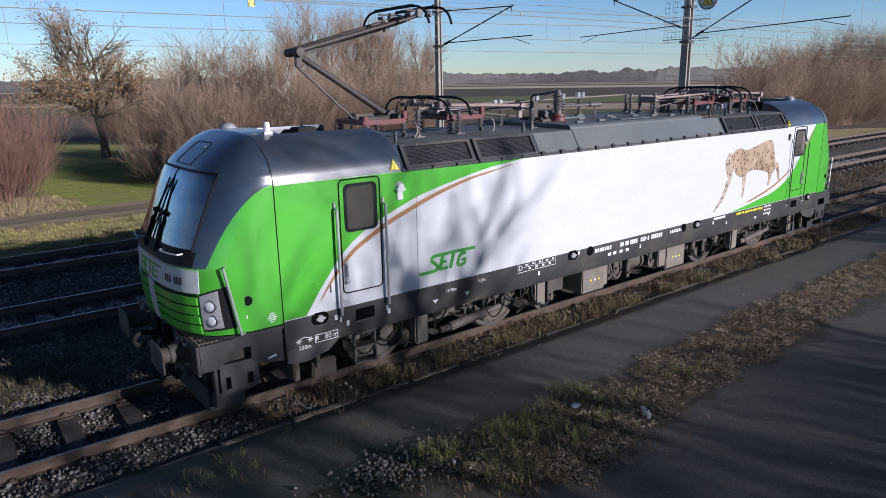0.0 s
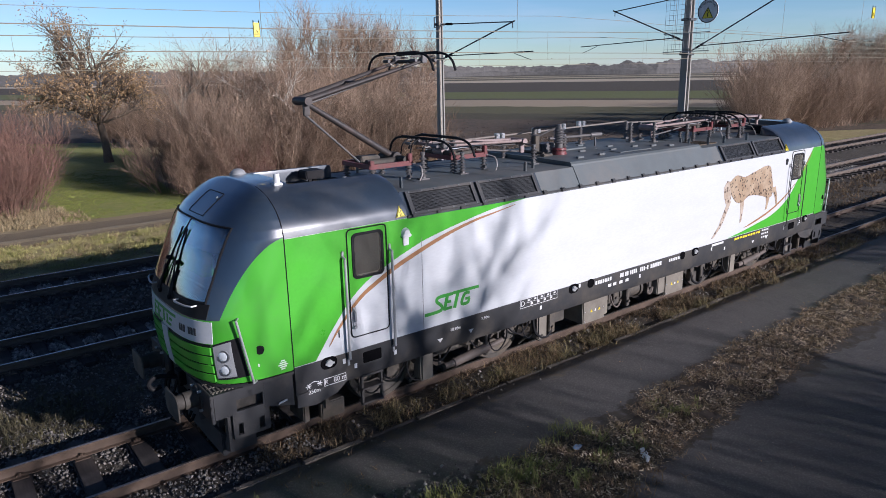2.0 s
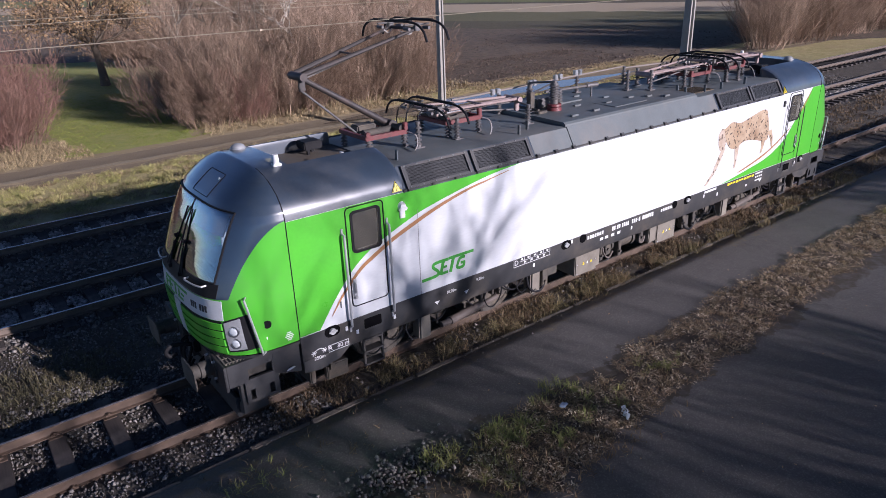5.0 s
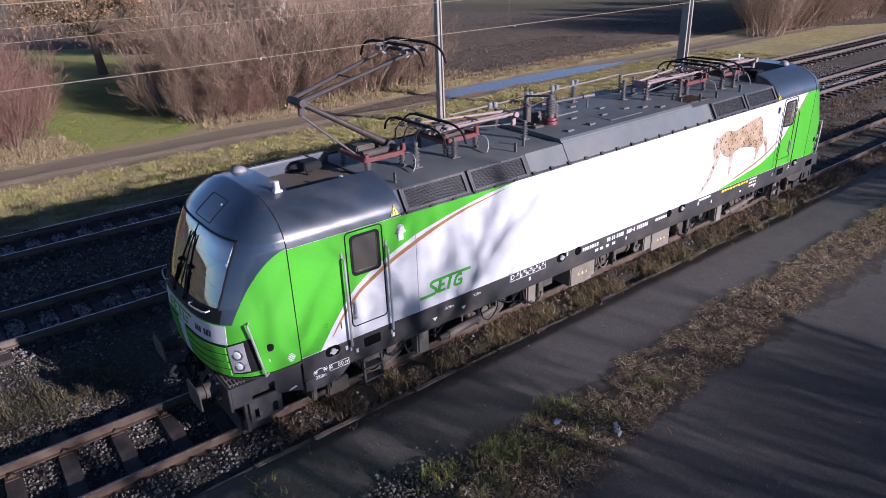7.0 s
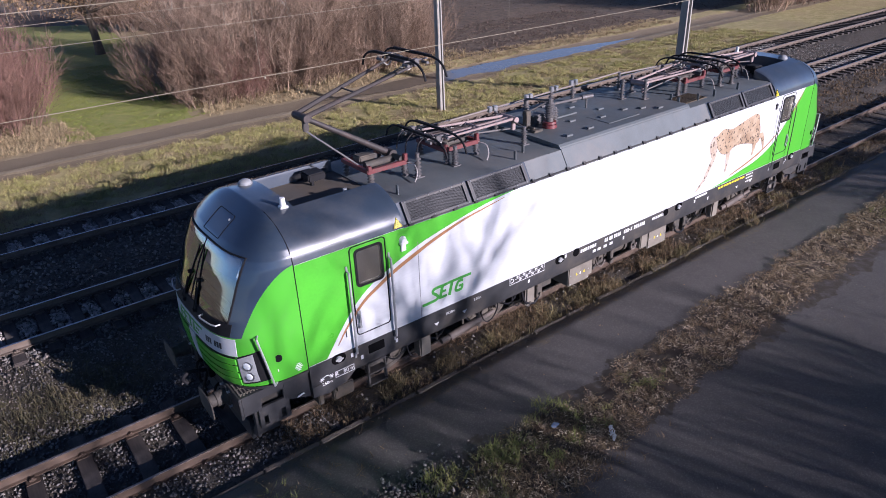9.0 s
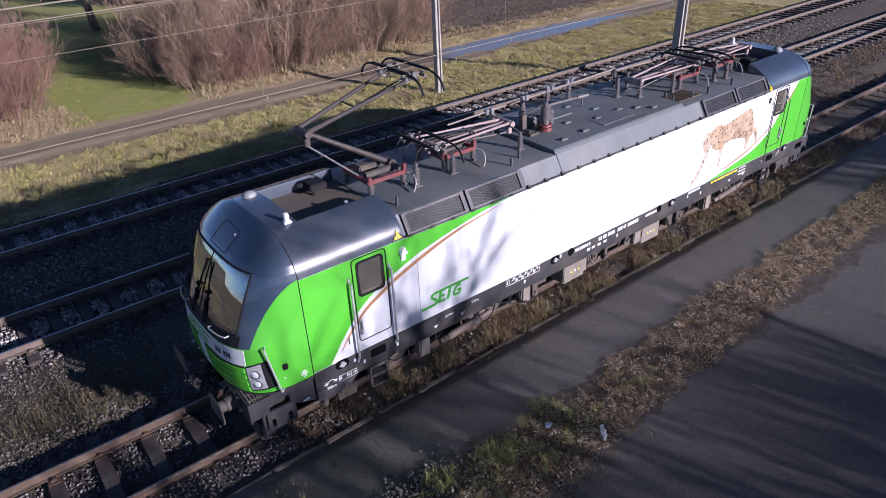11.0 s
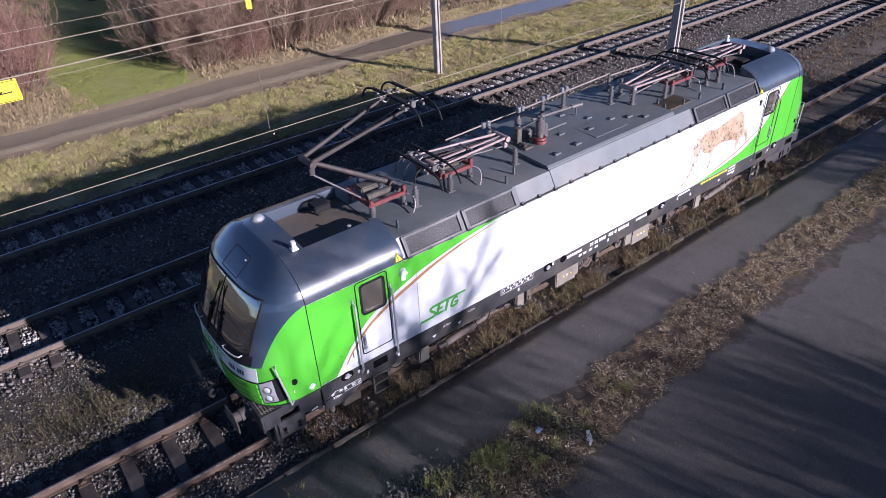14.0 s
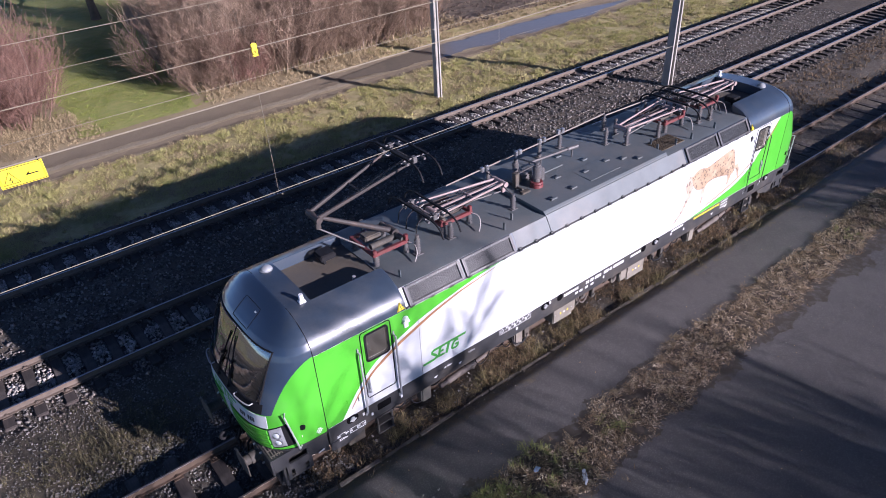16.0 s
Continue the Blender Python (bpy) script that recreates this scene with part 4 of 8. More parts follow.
    for k in range(9):
        box(bm, -3.30 + 0.085 * k, -3.25 + 0.085 * k, Y - 0.0165, Y - 0.011, 1.275 - 0.075 * (k % 2), 1.31 - 0.075 * (k % 2))
    add("brake_table", bm, M_MARK, "white brake weight table")
    # number and maker's marks as bars
    for x0, n, w, h, z, gap in ((-1.42, 7, 0.060, 0.075, 1.19, 0.074), (-0.64, 2, 0.05, 0.09, 1.185, 0.062), (-0.48, 2, 0.05, 0.09, 1.185, 0.062), (-0.32, 4, 0.05, 0.09, 1.185, 0.062), (0.02, 3, 0.05, 0.09, 1.185, 0.062), (0.21, 1, 0.03, 0.03, 1.215, 0.06), (0.26, 1, 0.05, 0.09, 1.185, 0.062), (0.38, 6, 0.056, 0.09, 1.185, 0.068), (1.05, 7, 0.05, 0.065, 1.20, 0.066)):
        for k in range(n):
            mark("letter_bar", x0 + gap * k, x0 + gap * k + w * 0.88, z, z + h, label="white plain bar")
    for x in (-1.02, -0.86, -0.66, -0.46):
        mark("data_plate", x, x + 0.10, 1.06, 1.12, label="small white plate")
    for x, z in ((-7.13, 1.17), (-6.94, 1.04), (-6.22, 1.06), (-2.98, 1.04), (-1.91, 1.24), (2.02, 1.22), (0.0, 1.05), (2.72, 1.16), (3.3, 1.08), (7.06, 1.17)):
        mark("data_plate", x, x + 0.045, z, z + 0.075, label="small white plate")
    mark("data_plate", 2.75, 3.25, 1.255, 1.305, label="white lettering strip")
    bm = empty_bm()
    for k in range(10):
        box(bm, 3.75 + 0.125 * k, 3.84 + 0.125 * k, Y - 0.0165, Y - 0.011, 1.235 + 0.006 * (k % 3), 1.29)
    add("yellow_marking", bm, M_YELLOW, "yellow line of markings")
    for k in range(12):
        mark("letter_bar", 5.05 + 0.09 * (k % 4), 5.11 + 0.09 * (k % 4), 1.26 - 0.09 * (k // 4), 1.30 - 0.09 * (k // 4), label="white plain bar")
    for x in (-5.31, -4.65, 4.65, 5.31):
        bm = slab(empty_bm(), [(x - 0.055, 1.085), (x + 0.055, 1.085), (x, 1.02)], Y - 0.0165, Y - 0.011)
        slab(bm, [(x - 0.03, 1.065), (x, 1.045), (x + 0.03, 1.065)], Y - 0.0175, Y - 0.011)
        add("jacking_mark", bm, M_MARK, "white jacking-point triangle")
    bm = empty_bm()
    for dx in (-0.09, 0.09):
        for k in range(3):
            a = math.pi * k / 3
            rod(bm, (-7.62 + dx + 0.045 * math.cos(a), Y - 0.014, 0.985 + 0.045 * math.sin(a)), (-7.62 + dx - 0.045 * math.cos(a), Y - 0.014, 0.985 - 0.045 * math.sin(a)), 0.006, 0.006, 4)
    tube(bm, spline([(-7.71, Y - 0.014, 1.0), (-7.62, Y - 0.014, 1.035), (-7.53, Y - 0.014, 1.0)], 4), 0.006, 4)
    add("curve_mark", bm, M_MARK, "white curve marking")
    bm = slab(empty_bm(), [(-8.17, 0.85), (-8.03, 0.875), (-8.05, 0.895), (-8.15, 0.875)], Y + 0.0, Y + 0.018)
    add("curve_mark", bm, M_MARK)
    bm = empty_bm()
    for k in range(5):
        box(bm, -8.13 + 0.02 * abs(k - 2), -7.99 - 0.02 * abs(k - 2), Y - 0.004 - 0.0, Y + 0.03, 1.36 + 0.03 * k, 1.375 + 0.03 * k)
    add("yard_mark", bm, M_MARK, "small pale emblem bars")
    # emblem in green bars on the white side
    bm = empty_bm()

    def stroke(pts, w, y):
        """A flat band of one width along a line of (x, z)."""
        P = [Vector(p) for p in pts]
        lo, hi = [], []
        for i, p in enumerate(P):
            d = (P[min(i + 1, len(P) - 1)] - P[max(i - 1, 0)]).normalized()
            n = Vector((-d.y, d.x)) * w / 2
            hi.append((p + n)[:]), lo.append((p - n)[:])
        for i in range(len(P) - 1):
            slab(bm, [lo[i], lo[i + 1], hi[i + 1], hi[i]], Y - y, Y - 0.0005)
    smooth = lambda pts: [(p.x, p.y) for p in spline([(u, v, 0) for u, v in pts], 4)]
    stroke(smooth([(-5.60, 1.553), (-5.40, 1.556), (-5.29, 1.566), (-5.25, 1.60), (-5.262, 1.645), (-5.31, 1.69), (-5.355, 1.735), (-5.345, 1.785), (-5.28, 1.803), (-5.17, 1.805), (-5.02, 1.805)]), 0.056, 0.0045)
    stroke([(-5.04, 1.572), (-5.19, 1.572)], 0.05, 0.0050)
    stroke([(-5.205, 1.55), (-5.135, 1.80)], 0.062, 0.0055)
    stroke([(-5.165, 1.682), (-5.06, 1.682)], 0.045, 0.0050)
    stroke([(-5.015, 1.812), (-4.46, 1.812)], 0.052, 0.0045)
    stroke([(-4.99, 1.547), (-4.915, 1.80)], 0.064, 0.0055)
    stroke(smooth([(-4.66, 1.752), (-4.74, 1.755), (-4.79, 1.72), (-4.825, 1.65), (-4.835, 1.595), (-4.80, 1.572), (-4.74, 1.572), (-4.695, 1.585), (-4.672, 1.65)]), 0.054, 0.0045)
    stroke([(-4.655, 1.655), (-4.755, 1.655)], 0.045, 0.0050)
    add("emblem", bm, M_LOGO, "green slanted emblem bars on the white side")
    # plain faded patch in place of the print on the side
    body = [(3.30, 2.70, 0), (3.62, 2.84, 0), (3.99, 2.77, 0), (4.45, 2.85, 0), (4.94, 2.94, 0), (5.18, 2.90, 0), (5.28, 2.72, 0), (5.40, 2.40, 0), (5.40, 2.14, 0), (5.15, 2.12, 0), (4.85, 2.20, 0), (4.50, 2.26, 0), (4.21, 2.26, 0), (3.95, 2.15, 0), (3.70, 2.18, 0), (3.50, 2.33, 0), (3.38, 2.52, 0), (3.30, 2.70, 0)]
    bm = slab(empty_bm(), [(p[0], p[1]) for p in spline(body, 5)[:-1]], Y - 0.0045, Y - 0.0005)
    add("printed_patch", bm, M_PATCH, "spotted tan printed patch on the white side")
    for P, m in (([(3.08, 2.60), (3.20, 2.75), (3.38, 2.72), (3.46, 2.45), (3.40, 2.22), (3.22, 2.20), (3.12, 2.38)], M_PALEPATCH), ([(3.46, 2.25), (3.28, 2.22), (3.14, 1.98), (2.98, 1.70), (2.72, 1.45), (2.80, 1.44), (3.10, 1.68), (3.27, 1.92)], M_PALEPATCH), ([(3.86, 2.20), (4.06, 2.24), (4.05, 1.95), (4.00, 1.66), (3.93, 1.64), (3.92, 1.90)], M_PALEPATCH), ([(5.36, 2.34), (5.56, 2.36), (5.66, 2.15), (5.72, 1.88), (5.66, 1.86), (5.55, 2.10)], M_PATCH), ([(5.10, 2.14), (5.30, 2.14), (5.26, 1.98), (5.20, 1.82), (5.12, 1.80), (5.14, 1.98)], M_PATCH)):
        bm = slab(empty_bm(), P, Y - 0.004, Y - 0.0005)
        add("printed_streak", bm, m, "faded spotted streak of the print")
    # filler caps and holes, the shade in the holes painted as flat black plates
    for x, full in ((-7.36, 1), (-2.06, 1), (-1.56, 0), (1.56, 0), (2.06, 1), (7.36, 1)):
        bm = slab(empty_bm(), rounded(x - 0.135 if full else x - 0.095, x + 0.135 if full else x + 0.095, 1.255 - 0.09, 1.255 + 0.09, 0.088, 6), Y - 0.0185, Y - 0.0125)
        hole = add("filler_recess", bm, M_RECESS_SHADE, "flat black plate painted as the shade in a round recess")
        if full:
            bm = empty_bm()
            rod(bm, (x, Y - 0.018, 1.255), (x, Y - 0.05, 1.255), 0.055, 0.05, 12)
            box(bm, x - 0.075, x + 0.075, Y - 0.055, Y - 0.04, 1.24, 1.27, 0.005)
            part("coupling_cap", bm, M_SILVER, hole, "metal cap")
    # sloped roof edge with louvres and hinges
    a0, a1 = Vector((0, -1.503, 3.185)), Vector((0, -1.275, 3.575))
    sd = (a1 - a0)
    nrm = Vector((0, -sd.z, sd.y)).normalized()
    nrm = nrm if nrm.y < 0 else -nrm

    def sloped(bm, x0, x1, u0, u1, h0, h1):
        c = [(x, a0 + sd * u + nrm * h) for x in (x0, x1) for u in (u0, u1) for h in (h0, h1)]
        v = [bm.verts.new((x, p.y, p.z)) for x, p in c]
        for f in ((0, 1, 3, 2), (4, 6, 7, 5), (0, 4, 5, 1), (2, 3, 7, 6), (0, 2, 6, 4), (1, 5, 7, 3)):
            bm.faces.new([v[i] for i in f])
        return bm
    for x0, x1 in ((-5.88, -2.95), (-2.945, -1.946), (-1.94, 2.35), (2.356, 2.954), (2.96, 5.88)):
        k = 1.0 if abs(x0 + 1.94) < 0.1 else 0.97
        bm = sloped(empty_bm(), x0, x1, 0.0, k, -0.05, 0.022 if k == 1.0 else 0.008)
        add("roof_edge_panel", bm, M_BLUE if abs(x0) > 5 or x1 > 5 else M_ROOF, "sloping dark roof edge panel")
    for x0 in (-5.80, -4.38, 3.02, 4.44):
        bm = empty_bm()
        x1 = x0 + 1.36
        for c in ((x0, x1, 0.08, 0.17), (x0, x1, 0.84, 0.93), (x0, x0 + 0.07, 0.17, 0.84), (x1 - 0.07, x1, 0.17, 0.84)):
            sloped(bm, c[0], c[1], c[2], c[3], 0.0, 0.055)
        louvre = add("louvre", bm, M_FRAME, "dark roof louvre with a mesh")
        bm = sloped(empty_bm(), x0 + 0.06, x1 - 0.06, 0.15, 0.86, 0.0, 0.014)
        part("mesh_backing", bm, M_BLACK, louvre)
        bm = empty_bm()
        for k in range(58):
            xx = x0 + 0.07 + k * (x1 - x0 - 0.14) / 58
            sloped(bm, xx, xx + 0.008, 0.16, 0.85, 0.012, 0.022)
        for k in range(14):
            sloped(bm, x0 + 0.06, x1 - 0.06, 0.18 + 0.048 * k, 0.195 + 0.048 * k, 0.012, 0.024)
        part("mesh_screen", bm, M_MESH, louvre)
        bm = empty_bm()
        for u in (0.125, 0.885):
            for k in range(6):
                xx = x0 + 0.06 + k * (x1 - x0 - 0.12) / 5
                sloped(bm, xx - 0.012, xx + 0.012, u - 0.025, u + 0.025, 0.05, 0.064)
        part_each("frame_bolt", bm, M_ROOF, louvre, "grey frame bolt")
    k, x = 0, -5.75
    while x < 5.9:
        bm = empty_bm()
        box(bm, x - 0.05, x + 0.05, -1.545, -1.495, 3.20, 3.25, 0.008)
        sloped(bm, x - 0.035, x + 0.035, 0.02, 0.16, 0.0, 0.05)
        add("edge_hinge", bm, M_FRAME)
        x += 0.475
    bm = empty_bm()
    box(bm, -5.88, 5.88, -1.515, -1.49, 3.205, 3.235)
    add("rain_strip", bm, M_FRAME, "dark rain strip under the roof edge")
    return made


near = build_side()
for ob in near:
    twin = copy_thing(ob, Matrix.Rotation(math.pi, 4, "Z"))
    twin.parent = loco

# ---- roof and its equipment ----
bm = prism(empty_bm(), [(-1.29, 3.50), (-1.275, 3.56), (-1.20, 3.578), (-0.5, 3.592), (0.5, 3.592), (1.20, 3.578), (1.275, 3.56), (1.29, 3.50)], -5.90, 5.90)
part("roof_deck", bm, M_ROOF, loco, "flat dark roof deck, dusty")
bm = prism(empty_bm(), [(-1.275, 3.55), (-1.265, 3.615), (-1.22, 3.652), (-0.5, 3.668), (0.5, 3.668), (1.22, 3.652), (1.265, 3.615), (1.275, 3.55)], -1.95, 2.35)
part("raised_roof", bm, M_ROOF, loco, "raised middle roof section")
bm = box(empty_bm(), -6.0, 6.0, -1.44, 1.44, 1.0, 1.30)
part("floor_frame", bm, M_FRAME, loco)
bm = empty_bm()
for x in (-5.95, -2.0, 2.0, 5.95):
    box(bm, x - 0.02, x + 0.02, -1.40, 1.40, 1.3, 3.18)
part_each("bulkhead", bm, M_DESK, loco, "dark inner bulkheads")


def deck(x):
    return 3.665 if -1.95 < x < 2.35 else 3.585


def insulator(x, y, h, r=0.055, sheds=5, foot=True):
    """A ribbed post insulator standing on the roof."""
    bm, z = empty_bm(), deck(x)
    if foot:
        box(bm, x - 0.09, x + 0.09, y - 0.07, y + 0.07, z, z + 0.025, 0.004)
        rod(bm, (x, y, z + 0.02), (x, y, z + 0.06), r * 0.9, r * 0.8, 12)
    z0, step = z + 0.05, (h - 0.09) / sheds
    rod(bm, (x, y, z0), (x, y, z + h), r * 0.55, r * 0.5, 10)
    for k in range(sheds):
        zz = z0 + step * k
        rod(bm, (x, y, zz + step * 0.15), (x, y, zz + step * 0.62), r * 1.25, r * 0.6, 14)
    rod(bm, (x, y, z + h - 0.03), (x, y, z + h + 0.02), r * 0.75, r * 0.75, 10)
    return part("insulator", bm, M_INSUL, loco, "ribbed grey insulator post")


def pantograph(x_base, side, raised, label):
    """A single-arm pantograph; its knee points to side (-1: to -x)."""
    root = new("pantograph")
    root.parent = loco
    root.location = (x_base, 0, 0)
    tagged(root, label)
    z0 = 3.86
    s = side
    def p(name, bm, material, lab=""):
        return (part_each if name in ("head_cradle", "braid_lead", "guide_rod") else part)(name, bm, material, root, lab)
    bm = empty_bm()
    for y in (-0.42, 0.42):
        box(bm, -0.42, 0.42, y - 0.035, y + 0.035, z0 - 0.04, z0 + 0.04, 0.006)
    for x in (-0.40, 0.40):
        box(bm, x - 0.035, x + 0.035, -0.45, 0.45, z0 - 0.035, z0 + 0.035, 0.006)
    box(bm, 0.34, 0.42, -0.46, -0.38, z0, z0 + 0.16, 0.01)
    box(bm, -0.42, -0.34, -0.46, -0.38, z0, z0 + 0.10, 0.01)
    p("base_frame", bm, M_RED, "red-brown base frame")
    bm = empty_bm()
    rod(bm, (-s * 0.32, -0.40, z0 + 0.06), (-s * 0.32, 0.40, z0 + 0.06), 0.055, 0.055, 12)
    rod(bm, (-s * 0.30, -0.15, z0 + 0.02), (s * 0.30, -0.15, z0 + 0.02), 0.07, 0.07, 12)
    box(bm, -0.28, 0.10, 0.05, 0.30, z0 - 0.02, z0 + 0.12, 0.02)
    p("drive", bm, M_UNDER, "grimy drive bellows and shaft")
    if raised:
        foot, knee, head = Vector((-s * 0.32, 0, z0 + 0.08)), Vector((s * 1.32, 0, 4.94)), Vector((-s * 0.73, 0, 5.54))
    else:
        foot, knee, head = Vector((-s * 0.32, 0, z0 + 0.10)), Vector((s * 1.62, 0, z0 + 0.12)), Vector((-s * 0.55, 0, z0 + 0.24))
    bm = empty_bm()
    rod(bm, foot, knee, 0.06, 0.042, 12)
    rod(bm, foot - Vector((0, 0.14, 0)), foot + Vector((0, 0.14, 0)), 0.085, 0.085, 14)
    p("lower_arm", bm, M_PANTO if raised else M_PALEROD, "worn lower arm")
    bm = empty_bm()
    rod(bm, knee - Vector((0, 0.22, 0)), knee + Vector((0, 0.22, 0)), 0.065, 0.065, 12)
    box(bm, knee.x - 0.05, knee.x + 0.05, -0.15, -0.09, knee.z - 0.22, knee.z, 0.01)
    for y in (-0.15, 0.15):
        rod(bm, knee + Vector((0, y, 0.02)), head + Vector((0, y * 2.6, -0.02)), 0.046 if raised else 0.03, 0.026 if raised else 0.02, 10)
    rod(bm, head + Vector((0, -0.42, -0.02)), head + Vector((0, 0.42, -0.02)), 0.03, 0.03, 10)
    mid = knee.lerp(head, 0.45)
    rod(bm, mid + Vector((0, -0.26, 0)), mid + Vector((0, 0.26, 0)), 0.016, 0.016, 8)
    p("upper_arm", bm, M_PANTO if raised else M_PALEROD, "worn forked upper arm")
    bm = empty_bm()
    rod(bm, knee + Vector((s * 0.02, -0.09, -0.20)), Vector((s * 0.42, -0.12, z0 + 0.06)), 0.018, 0.018, 8)
    rod(bm, knee + Vector((-s * 0.06, -0.05, -0.05)), head + Vector((s * 0.05, -0.10, -0.09)), 0.016, 0.016, 8)
    p("guide_rod", bm, M_INSUL, "thin guide rod")
    for dx in (-0.22, 0.22):
        bm = empty_bm()
        z = head.z + 0.09
        pts = spline([(head.x + dx, -0.98, z - 0.27), (head.x + dx, -0.90, z - 0.12), (head.x + dx, -0.74, z - 0.02), (head.x + dx, -0.5, z + 0.015), (head.x + dx, 0, z + 0.02), (head.x + dx, 0.5, z + 0.015), (head.x + dx, 0.74, z - 0.02), (head.x + dx, 0.90, z - 0.12), (head.x + dx, 0.98, z - 0.27)], 5)
        tube(bm, pts, 0.02, 8)
        box(bm, head.x + dx - 0.028, head.x + dx + 0.028, -0.56, 0.56, z + 0.0, z + 0.045, 0.006)
        p("contact_strip", bm, M_BLACK, "bowed black contact strip")
    bm = empty_bm()
    for y in (-0.40, 0.40):
        rod(bm, (head.x - 0.25, y, head.z + 0.05), (head.x + 0.25, y, head.z + 0.05), 0.016, 0.016, 8)
        box(bm, head.x - 0.05, head.x + 0.05, y - 0.05, y + 0.05, head.z - 0.05, head.z + 0.08, 0.01)
        for dx in (-0.2, 0.2):
            rod(bm, (head.x + dx, y - 0.08, head.z - 0.01), (head.x + dx, y + 0.08, head.z - 0.01), 0.028, 0.028, 8)
    p("head_cradle", bm, M_INSUL, "sprung head cradle")
    bm = empty_bm()
    for y in (-0.30, 0.32):
        tube(bm, spline([head + Vector((0, y, -0.03)), head + Vector((s * 0.12, y - 0.05, -0.10)), head + Vector((s * 0.22, y * 0.8, -0.05))], 5), 0.012, 6)
    tube(bm, spline([(0.38, -0.42, z0), (0.46, -0.60, z0 - 0.04), (0.42, -0.72, z0 - 0.16), (0.28, -0.84, deck(x_base) + 0.03)], 6), 0.011, 6)
    p("braid_lead", bm, M_COPPER, "pale copper braid")
    if not raised:
        for k, y in enumerate((-0.34, -0.20, 0.12, 0.26, 0.38)):
            bm = rod(empty_bm(), knee + Vector((0, y * 0.35, 0.05 - 0.02 * k)), Vector((-s * (0.10 + 0.12 * k), y, z0 + 0.10 + 0.03 * (k % 3))), 0.013, 0.013, 6)
            p("balance_rod", bm, M_SILVER if k % 2 else M_PANTO, "thin bright rod")
        for y in (-0.30, 0.05, 0.34):
            bm = tube(empty_bm(), spline([head + Vector((0.0, y, -0.02)), head + Vector((-s * 0.15, y - 0.06, 0.12)), head + Vector((-s * 0.42, y - 0.10, 0.02)), head + Vector((-s * 0.50, y - 0.12, -0.22))], 5), 0.013, 6)
            p("head_lead", bm, M_BLACK, "arched black lead")
    for x, y in ((-0.36, -0.42), (0.36, -0.42), (-0.36, 0.42), (0.36, 0.42)):
        bm, z, h = empty_bm(), deck(x_base), z0 - 0.03 - deck(x_base)
        rod(bm, (x, y, z), (x, y, z + h), 0.03, 0.03, 10)
        for k in range(4):
            rod(bm, (x, y, z + 0.03 + 0.055 * k), (x, y, z + 0.06 + 0.055 * k), 0.07, 0.035, 12)
        p("foot_insulator", bm, M_INSUL)
    return root


pantograph(-5.43, -1, True, "raised single-arm pantograph")
pantograph(-3.75, 1, False, "lowered pantograph folded on the roof")
pantograph(3.75, -1, False, "lowered pantograph folded on the roof")
pantograph(5.30, 1, False, "lowered pantograph folded on the roof")

for x, y, h in ((-4.92, -0.62, 0.44), (-4.05, -0.60, 0.36), (-2.28, -0.60, 0.36), (-2.0, 0.55, 0.38), (-0.15, 0.72, 0.42), (0.62, 0.76, 0.42), (1.62, 0.1, 0.44), (1.98, -0.28, 0.44), (2.30, 0.35, 0.40), (3.05, -0.46, 0.42), (3.45, 0.55, 0.40), (2.3, 0.75, 0.40), (4.60, -0.62, 0.44), (4.05, 0.75, 0.40), (5.0, -0.70, 0.40)):
    insulator(x, y, h)
# square clamps and the busbar along the far side
bm = empty_bm()
rod(bm, (-2.28, -0.56, 3.95), (-2.0, 0.55, 3.96), 0.016, 0.016, 10)
rod(bm, (-3.2, 0.62, 4.02), (2.35, 0.80, 4.08), 0.02, 0.02, 10)
rod(bm, (2.3, 0.75, 4.05), (4.05, 0.75, 4.0), 0.02, 0.02, 10)
part_each("busbar", bm, mat("dull_busbar", (0.22, 0.19, 0.165), (0.15, 0.13, 0.115), 6, 40, 0.6), loco, "bare roof busbar")
for x, y, z in ((-2.1, 0.64, 4.03), (-1.95, 0.64, 4.03), (-0.15, 0.72, 4.10), (0.0, 0.72, 4.10), (0.55, 0.76, 4.12), (0.70, 0.76, 4.12), (-1.0, 0.66, 4.08), (-0.88, 0.66, 4.08)):
    bm = empty_bm()
    box(bm, x - 0.045, x + 0.045, y - 0.04, y + 0.04, z - 0.06, z + 0.06, 0.006)
    for dz in (-0.03, 0.03):
        rod(bm, (x - 0.02, y - 0.04, z + dz), (x - 0.02, y - 0.055, z + dz), 0.012, 0.012, 6)
    part("bus_clamp", bm, M_STEEL, loco)
# circuit breaker with its red feet
bm = empty_bm()
rod(bm, (-1.25, -0.30, 3.67), (-1.25, -0.30, 3.74), 0.16, 0.15, 20)
rod(bm, (-1.25, -0.30, 3.76), (-1.25, -0.30, 3.80), 0.15, 0.14, 20)
part("breaker_foot", bm, M_RED, loco, "red round breaker foot")
bm = empty_bm()
rod(bm, (-1.25, -0.30, 3.72), (-1.25, -0.30, 4.22), 0.085, 0.075, 14)
rod(bm, (-1.25, -0.30, 4.2), (-1.25, -0.30, 4.27), 0.05, 0.05, 10)
column = part("breaker_column", bm, M_INSUL, loco, "tall ribbed circuit breaker column")
for k in range(6):
    part("shed", rod(empty_bm(), (-1.25, -0.30, 3.90 + 0.05 * k), (-1.25, -0.30, 3.925 + 0.05 * k), 0.115, 0.085, 16), M_INSUL, column)
bm = empty_bm()
rod(bm, (-1.02, -0.22, 3.67), (-1.02, -0.22, 4.05), 0.05, 0.05, 12)
